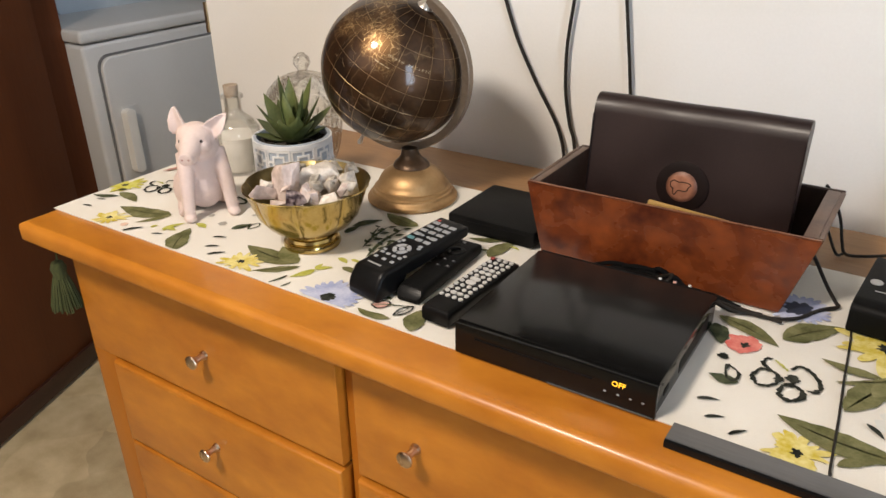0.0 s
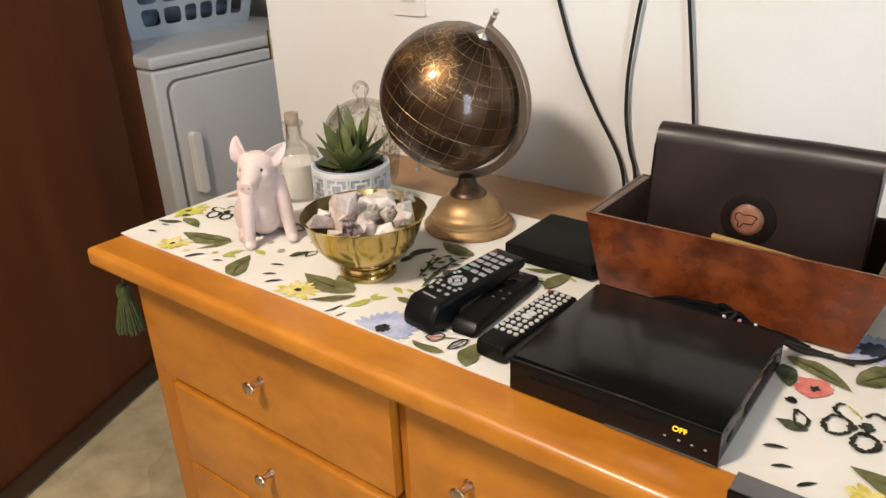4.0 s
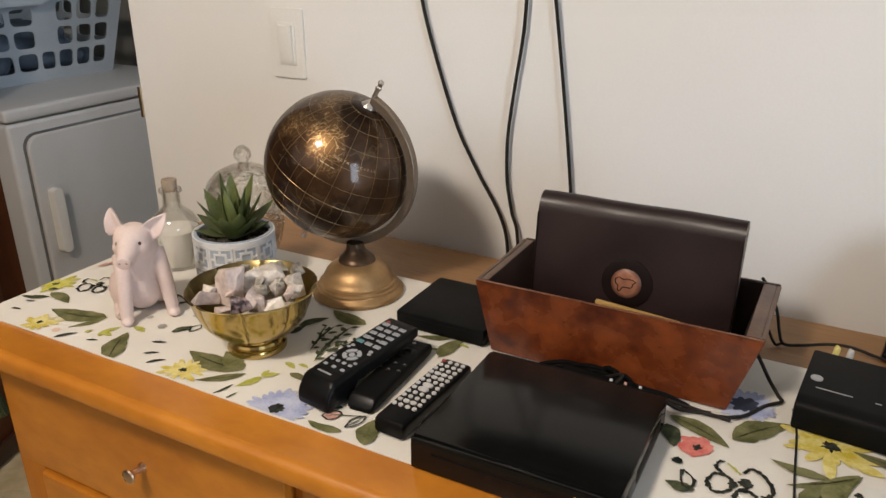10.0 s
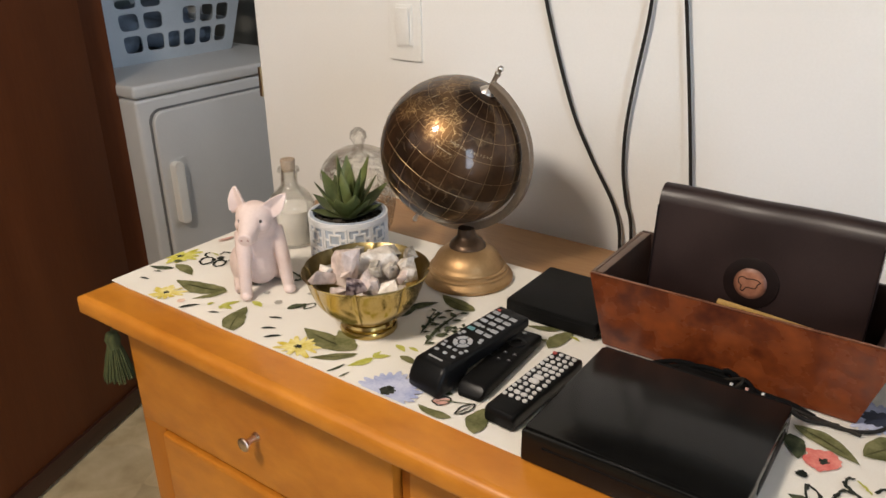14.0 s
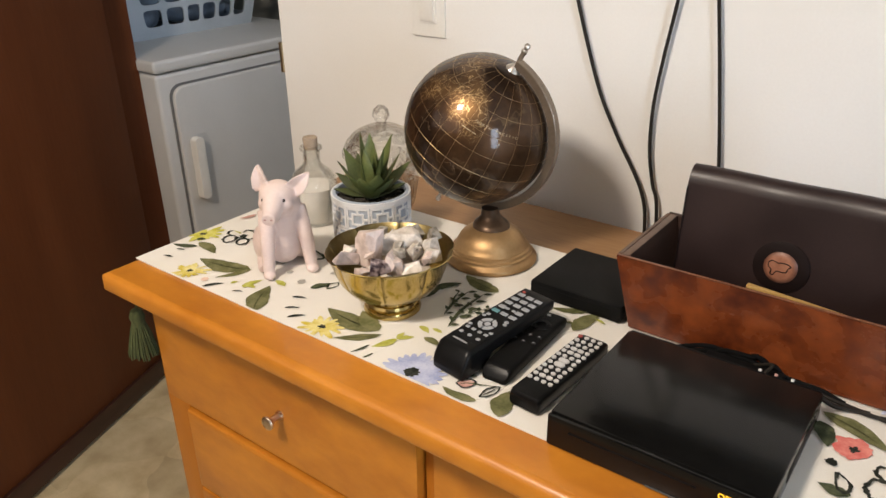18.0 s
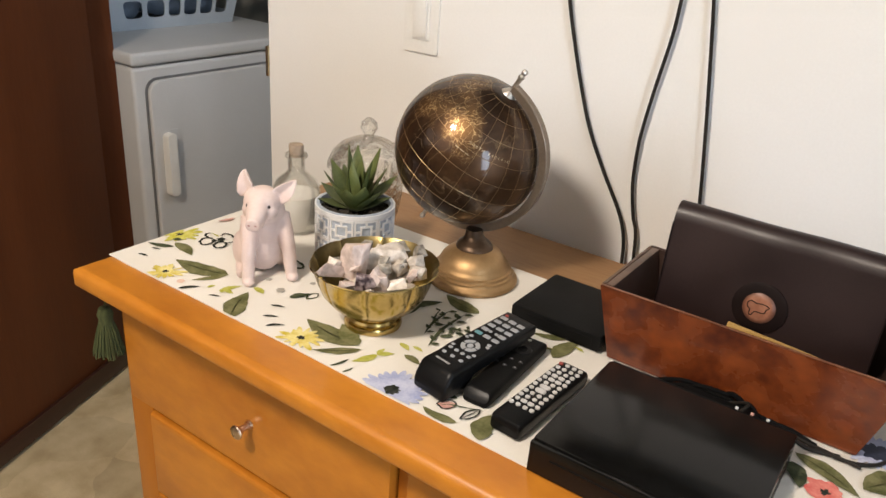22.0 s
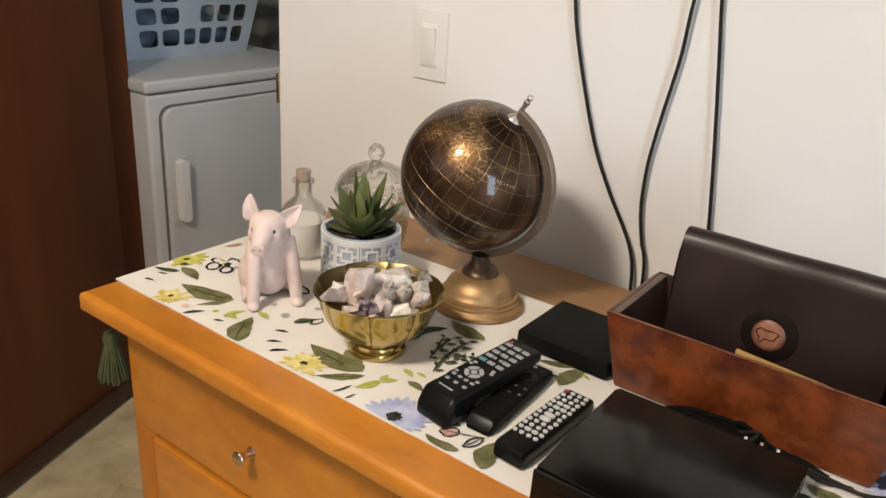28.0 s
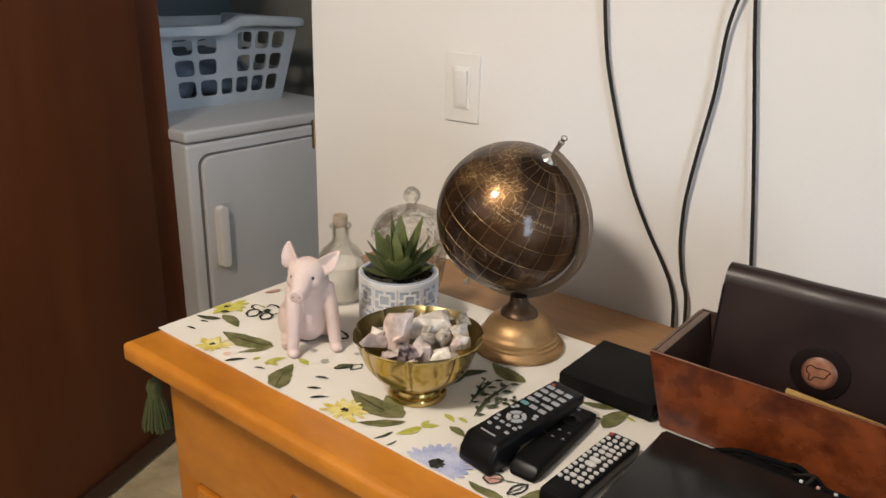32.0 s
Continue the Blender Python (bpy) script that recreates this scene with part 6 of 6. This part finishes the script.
tube([(0, -0.046, 0.0945), (0, -0.052, 0.0930), (0, -0.0562, 0.0917)], 0.0098, 18, hd, steps=3)
ball((0, -0.038, 0.0880), (0.0105, 0.0145, 0.0065), hd)
for s in (-1, 1):
    ear = bmesh.new()
    rows = []
    for k in range(9):
        t = k / 8
        w = 0.0130 * (1 - t ** 2.0) * (0.80 + 0.45 * t) + 0.0014
        rows.append([ear.verts.new((x, y - 0.005 * math.sin(math.pi * t), 0.034 * t)) for x, y in ((-w, -0.0025 - 0.0035 * (1 - t)), (0, 0.0010), (w, -0.0025 - 0.0035 * (1 - t)), (w * 0.75, 0.0042), (0, 0.0062), (-w * 0.75, 0.0042))])
    for p, q in zip(rows, rows[1:]):
        for k in range(6):
            ear.faces.new((p[k], p[(k + 1) % 6], q[(k + 1) % 6], q[k]))
    ear.faces.new(rows[0])
    ear.faces.new(rows[-1][::-1])
    bmesh.ops.recalc_face_normals(ear, faces=ear.faces[:])
    ear.transform(pose(s * 0.0175, -0.005, 0.1135, 4, s * (10 if s < 0 else 46), s * 10) @ Matrix.Scale(1.04, 4))
    joined(hd, ear)
hd.transform(Matrix.Rotation(radians(HEAD), 4, "Z"))
joined(pg, hd)
for s in (-1, 1):
    ball((s * 0.0240, 0.026, 0.027), (0.0155, 0.028, 0.027), pg)
    tube([(s * 0.030, 0.018, 0.012), (s * 0.0335, 0.000, 0.008), (s * 0.0345, -0.010, 0.006)], 0.0075, 12, pg, steps=4, taper=0.85)
    tube([(s * 0.0200, -0.004, 0.088), (s * 0.0245, -0.018, 0.056), (s * 0.0275, -0.024, 0.024), (s * 0.0290, -0.026, 0.002)], 0.0122, 14, pg, steps=5, taper=0.60)
    ball((s * 0.0290, -0.029, 0.005), (0.0086, 0.0100, 0.0062), pg)
tube([(0, 0.050, 0.03), (0.006, 0.057, 0.036), (0.001, 0.059, 0.043)], 0.003, 8, pg)
pig = solid("pig_figurine", pg, pig_skin(), "pale pink sitting pig figurine with dark eyes", "figurine", lay(0.2560, 0.1435, 59))
rm = pig.modifiers.new("remesh", "REMESH")
rm.mode, rm.voxel_size, rm.use_smooth_shade = "VOXEL", 0.0016, True
sm = pig.modifiers.new("smooth", "SMOOTH")
sm.factor, sm.iterations = 0.5, 4

# slim bar along the front edge, cord, router and the rest
bar = thing("sensor_bar", pose(0.944, 0.0, TOP), "slim grey and black bar along the dresser's edge", "sensor bar")
part("body", box(0, 0.50, 0.0060, 0.0310, 0.0005, 0.0075, 0.001), BLACK, bar)
part("top_plate", box(0.0005, 0.4995, 0.0085, 0.0308, 0.0075, 0.0090, 0.0005), ALU, bar, "grey aluminium top plate")
solid("thin_cord", tube([(1.040, 0.300, RUN + 0.002), (1.047, 0.258, RUN + 0.0012), (1.052, 0.180, RUN + 0.0012), (1.057, 0.110, RUN + 0.0012), (1.061, 0.041, RUN + 0.002), (1.062, 0.034, RUN + 0.006)], 0.0011, 8), CORD, "thin black cord lying straight across the runner", "cable")
router = thing("router", lay(1.0395, 0.2640, -5.0), "black router box with rounded edges and jacks", "router")
side = [(0.0, 0.002), (0.112, 0.002), (0.113, 0.039), (0.014, 0.035), (0.004, 0.032), (0.0, 0.027)]
part("casing", prism(side, 0, 0.28, 0.003, m=Matrix(((0, 0, 1, 0), (1, 0, 0, 0), (0, 1, 0, 0), (0, 0, 0, 1)))), MATTEBLACK, router)
slope = math.degrees(math.atan2(0.004, 0.099))
part("logo", lathe([(0.0, 0.0008), (0.006, 0.0008), (0.006, 0.0)], 24, m=pose(0.012, 0.052, 0.0366, slope)), INKGREY, router, "round grey maker mark")
for x, w in ((0.014, 0.034), (0.068, 0.006), (0.092, 0.006), (0.12, 0.02)):
    part("printed_bar", box(x, x + w, -0.0006, 0.0006, 0, 0.0006, m=pose(0, 0.034, 0.0358, slope)), INKGREY, router)
for k in range(4):
    part("jack", lathe([(0.0020, 0.0), (0.0020, 0.0022), (0.0042, 0.0022), (0.0047, 0.0)], 18, m=pose(0.1125 + 0.0145 * k, 0.0005, 0.0205, 90)), STEEL, router, "round metal jack")
for x in (0.02, 0.26):
    part("foot", box(x - 0.006, x + 0.006, 0.01, 0.10, 0, 0.002), BLACK, router)
modem = thing("modem", pose(1.120, 0.452, TOP + 0.008, -26, 0, 0), "glossy black modem leaning on the wall", "modem")
part("casing", box(0, 0.22, 0, 0.022, 0, 0.133, 0.005, 3, m=Matrix.Shear("XY", 4, (0.13, 0))), GLOSSBLACK, modem)
emblem = lathe([(0.0, 0.0008), (0.0085, 0.0008), (0.009, 0.0)], 20, m=Matrix.Translation((0.034, 0, 0.046)) @ Matrix.Diagonal((1, 1, 0.62, 1)) @ pose(0, 0, 0, 90))
tube([(0.026, -0.0002, 0.036), (0.036, -0.0006, 0.030), (0.042, -0.0006, 0.020), (0.047, -0.0002, 0.008)], 0.0085, 10, emblem, flat=0.1, taper=0.45)
part("emblem", emblem, INKGREY, modem, "pale round and curved emblem")
for k, (x, y, col) in enumerate(((1.072, 0.412, YELLOW), (1.086, 0.410, KEYWHITE), (1.128, 0.402, KEYWHITE))):
    pl = thing("phono_lead", pose(x, y, TOP + 0.0315), ("yellow" if k == 0 else "white") + " phono plug behind the router", "plug", "plugs behind the router")
    part("plug", tube([(0, 0, -0.012), (0.001, 0.001, -0.002), (0.002, 0.002, 0.0)], 0.0036, 10, steps=2), col, pl)
    part("lead", tube([(0, 0, -0.012), (-0.002, 0.004, -0.024), (-0.008, 0.010, -0.0342)], 0.0018, 6), CORD, pl)
solid("power_lead", tube([(0.980, 0.447, 0.945), (0.990, 0.452, 0.930), (1.002, 0.450, 0.905), (1.009, 0.446, 0.880), (1.016, 0.444, 0.866), (1.036, 0.452, 0.865), (1.065, 0.462, 0.869), (1.09, 0.460, 0.872), (1.13, 0.455, 0.868), (1.19, 0.47, 0.868)], 0.0019, 8), CORD, "black power lead along the wall", "cable")
solid("power_lead", tube([(0.976, 0.446, 0.925), (0.993, 0.442, 0.890), (1.006, 0.440, 0.866), (1.013, 0.446, 0.8645)], 0.0017, 8), CORD, "short black lead hanging behind the tray", "cable")
solid("adapter_lead", tube([(0.988, 0.345, 0.905), (0.997, 0.332, 0.899), (1.012, 0.318, 0.882), (1.024, 0.312, 0.8685), (1.0275, 0.308, 0.8652), (1.0126, 0.2908, 0.8652), (0.9967, 0.2620, 0.8655), (0.978, 0.2490, 0.8655), (0.955, 0.247, 0.8655), (0.920, 0.252, 0.867)], 0.0020, 8), CORD, "black lead coming round the tray", "cable")

mouse = thing("computer_mouse", lay(1.205, 0.150, 12), "silver grey rounded computer mouse on the runner", "computer mouse")
shell = ball((0, 0, 0.004), (0.033, 0.056, 0.030), u=28, v=18)
bmesh.ops.bisect_plane(shell, geom=shell.verts[:] + shell.edges[:] + shell.faces[:], plane_co=(0, 0, 0.001), plane_no=(0, 0, -1), clear_outer=True)
part("shell", shell, MOUSE, mouse)
part("chrome_band", tube([(-0.031, 0.010, 0.014), (-0.022, 0.022, 0.0245), (0.0, 0.026, 0.0315), (0.022, 0.022, 0.0245), (0.031, 0.010, 0.014)], 0.0022, 8), STEEL, mouse, "shiny chrome band")
part("wheel", tube([(-0.003, 0.034, 0.0275), (0, 0.034, 0.0275), (0.003, 0.034, 0.0275)], 0.006, 16, steps=1), DARKGREY, mouse, "dark scroll wheel")

# ---- laundry closet ----
dry = thing("dryer", pose(-0.857, 0.690, 0, 0, 0, 90), "white front-loading clothes dryer with a grey cast", "dryer")
part("cabinet", box(0, 0.685, 0, 0.65, 0.02, 0.882, 0.012, 3), DRYER, dry)
part("lid", box(-0.004, 0.689, -0.006, 0.66, 0.886, 0.921, 0.012, 4), DRYER, dry, "white enamel top lid")
part("door", prism(rounded(0.59, 0.56, 0.035), 0, 0.016, 0.006, m=pose(0.334, 0.0, 0.565, 90), seg=3), DRYER, dry, "rounded loading door")
part("door_gasket", prism(rounded(0.602, 0.572, 0.038), 0, 0.003, m=pose(0.334, 0.0, 0.565, 90)), GASKET, dry)
# lighter material than the door, in place of room light on the handle
part("handle", prism(rounded(0.030, 0.185, 0.012), 0, 0.030, 0.009, m=pose(0.080, -0.012, 0.606, 90), seg=3), WHITEPLASTIC, dry, "upright door handle")
part("handle_recess", prism(rounded(0.060, 0.195, 0.014), 0, 0.002, m=pose(0.096, -0.0163, 0.606, 90)), DRYER, dry)
part("console", box(0.0, 0.685, 0.56, 0.65, 0.921, 1.04, 0.02, 3), DRYER, dry, "rear control console")
for x in (0.05, 0.635):
    for y in (0.05, 0.60):
        part("foot", lathe([(0, 0), (0.02, 0), (0.02, 0.02), (0, 0.022)], 16, m=pose(x, y, 0)), DARKGREY, dry)

basket = thing("laundry_basket", pose(-1.340, 1.055, 0.921), "pale blue plastic laundry basket with square holes", "laundry basket")
BB, BT, BH = (0.180, 0.225), (0.215, 0.285), 0.262


def basket_point(side, u, h):
    """A place on a wall of the basket: u from -1 to 1 along it, h from 0 to 1 up; the rim steps up in the middle of the long sides."""
    sx, sy = BB[0] + (BT[0] - BB[0]) * h, BB[1] + (BT[1] - BB[1]) * h
    s = min(max((u + 0.12) / 0.24, 0), 1)
    step = (-0.012 + 0.026 * s * s * (3 - 2 * s) - 0.012 * max(u, 0) ** 2) if side in "fb" else 0
    z = BH * h + step * h ** 3
    return Vector({"f": (sx, u * sy, z), "b": (-sx, -u * sy, z), "l": (-u * sx, -sy, z), "r": (u * sx, sy, z)}[side])


def basket_wall(side, columns):
    """One wall as a thin sheet with rounded square holes; columns are (start, end, pierced)."""
    bm = bmesh.new()
    out = {"f": Vector((1, 0, 0)), "b": Vector((-1, 0, 0)), "l": Vector((0, -1, 0)), "r": Vector((0, 1, 0))}[side] * 0.0025
    rows = (0.0, 0.10, 0.36, 0.62, 0.88, 1.0)
    for u0, u1, pierced in columns:
        for r, (h0, h1) in enumerate(zip(rows, rows[1:])):
            um, hm, du, dh = (u0 + u1) / 2, (h0 + h1) / 2, (u1 - u0) / 2, (h1 - h0) / 2
            hole = r in (1, 2, 3) and (pierced or (r == 1 and u1 - u0 > 0.21 and u0 > -0.9))
            layers = []
            for sgn in (-1, 1):
                outer, inner = [], []
                for k in range(24):
                    t = 2 * math.pi * k / 24
                    ct, st = math.cos(t), math.sin(t)
                    f = 1 / max(abs(ct), abs(st))
                    outer.append(bm.verts.new(basket_point(side, um + du * ct * f, hm + dh * st * f) + out * sgn))
                    if hole:
                        f = (abs(ct) ** 5 + abs(st) ** 5) ** -0.2
                        inner.append(bm.verts.new(basket_point(side, um + 0.80 * du * ct * f, hm + 0.76 * dh * st * f) + out * sgn))
                if hole:
                    for k in range(24):
                        bm.faces.new((outer[k], outer[(k + 1) % 24], inner[(k + 1) % 24], inner[k]))
                else:
                    bm.faces.new(outer)
                layers.append(inner)
            if hole:
                for k in range(24):
                    bm.faces.new((layers[0][k], layers[0][(k + 1) % 24], layers[1][(k + 1) % 24], layers[1][k]))
    bmesh.ops.remove_doubles(bm, verts=bm.verts[:], dist=0.0003)
    bmesh.ops.recalc_face_normals(bm, faces=bm.faces[:])
    return bm


LONG = ((-1, -0.80, False), (-0.80, -0.47, True), (-0.47, -0.14, True), (-0.14, 0.10, False), (0.10, 0.36, True), (0.36, 0.62, True), (0.62, 0.86, True), (0.86, 1, False))
SHORT = ((-1, -0.80, False), (-0.80, -0.40, True), (-0.40, 0.0, True), (0.0, 0.40, True), (0.40, 0.80, True), (0.80, 1, False))
for side in "fblr":
    part("side_wall", basket_wall(side, LONG if side in "fb" else SHORT), BASKET, basket, smooth=False)
lip = bmesh.new()
loops = []
for side, us in (("f", range(-9, 10)), ("r", range(9, -10, -1)), ("b", range(-9, 10)), ("l", range(9, -10, -1))):
    for u in us:
        p = basket_point(side, u / 9.4, 1.0)
        d = Vector((p.x / BT[0], p.y / BT[1], 0))
        d = Vector((math.copysign(abs(d.x) ** 5, d.x), math.copysign(abs(d.y) ** 5, d.y), 0)).normalized()
        loops.append([lip.verts.new(p + d * o + Vector((0, 0, z))) for o, z in ((-0.004, 0.0), (0.0, 0.006), (0.022, 0.004), (0.026, -0.002), (0.025, -0.024), (0.022, -0.024), (0.020, -0.003), (0.0, -0.004))])
for p, q in zip(loops, loops[1:] + loops[:1]):
    for k in range(8):
        lip.faces.new((p[k], p[(k + 1) % 8], q[(k + 1) % 8], q[k]))
bmesh.ops.recalc_face_normals(lip, faces=lip.faces[:])
part("rim", lip, BASKET, basket, "turned-down pale blue rim")
part("bottom", box(-BB[0], BB[0], -BB[1], BB[1], 0, 0.006, 0.002), BASKET, basket)
heap = bmesh.new()
for k in range(26):
    ball((rng.uniform(-0.11, 0.11), rng.uniform(-0.15, 0.15), rng.uniform(0.05, 0.12)), (rng.uniform(0.05, 0.08), rng.uniform(0.05, 0.08), rng.uniform(0.03, 0.05)), heap, 14, 10)
laundry = solid("laundry", heap, CLOTH_BLUE, "blue-grey crumpled laundry inside the basket", "laundry", pose(-1.340, 1.055, 0.921))
lr = laundry.modifiers.new("remesh", "REMESH")
lr.mode, lr.voxel_size, lr.use_smooth_shade = "VOXEL", 0.008, True
duct = thing("dryer_duct", pose(-1.15, 1.56, 0), "dark metal duct standing beside the dryer", "duct")
part("pipe", lathe([(0.05 + 0.004 * (k % 2), 0.02 + 0.02 * k) for k in range(70)], 24), DARKGREY, duct)
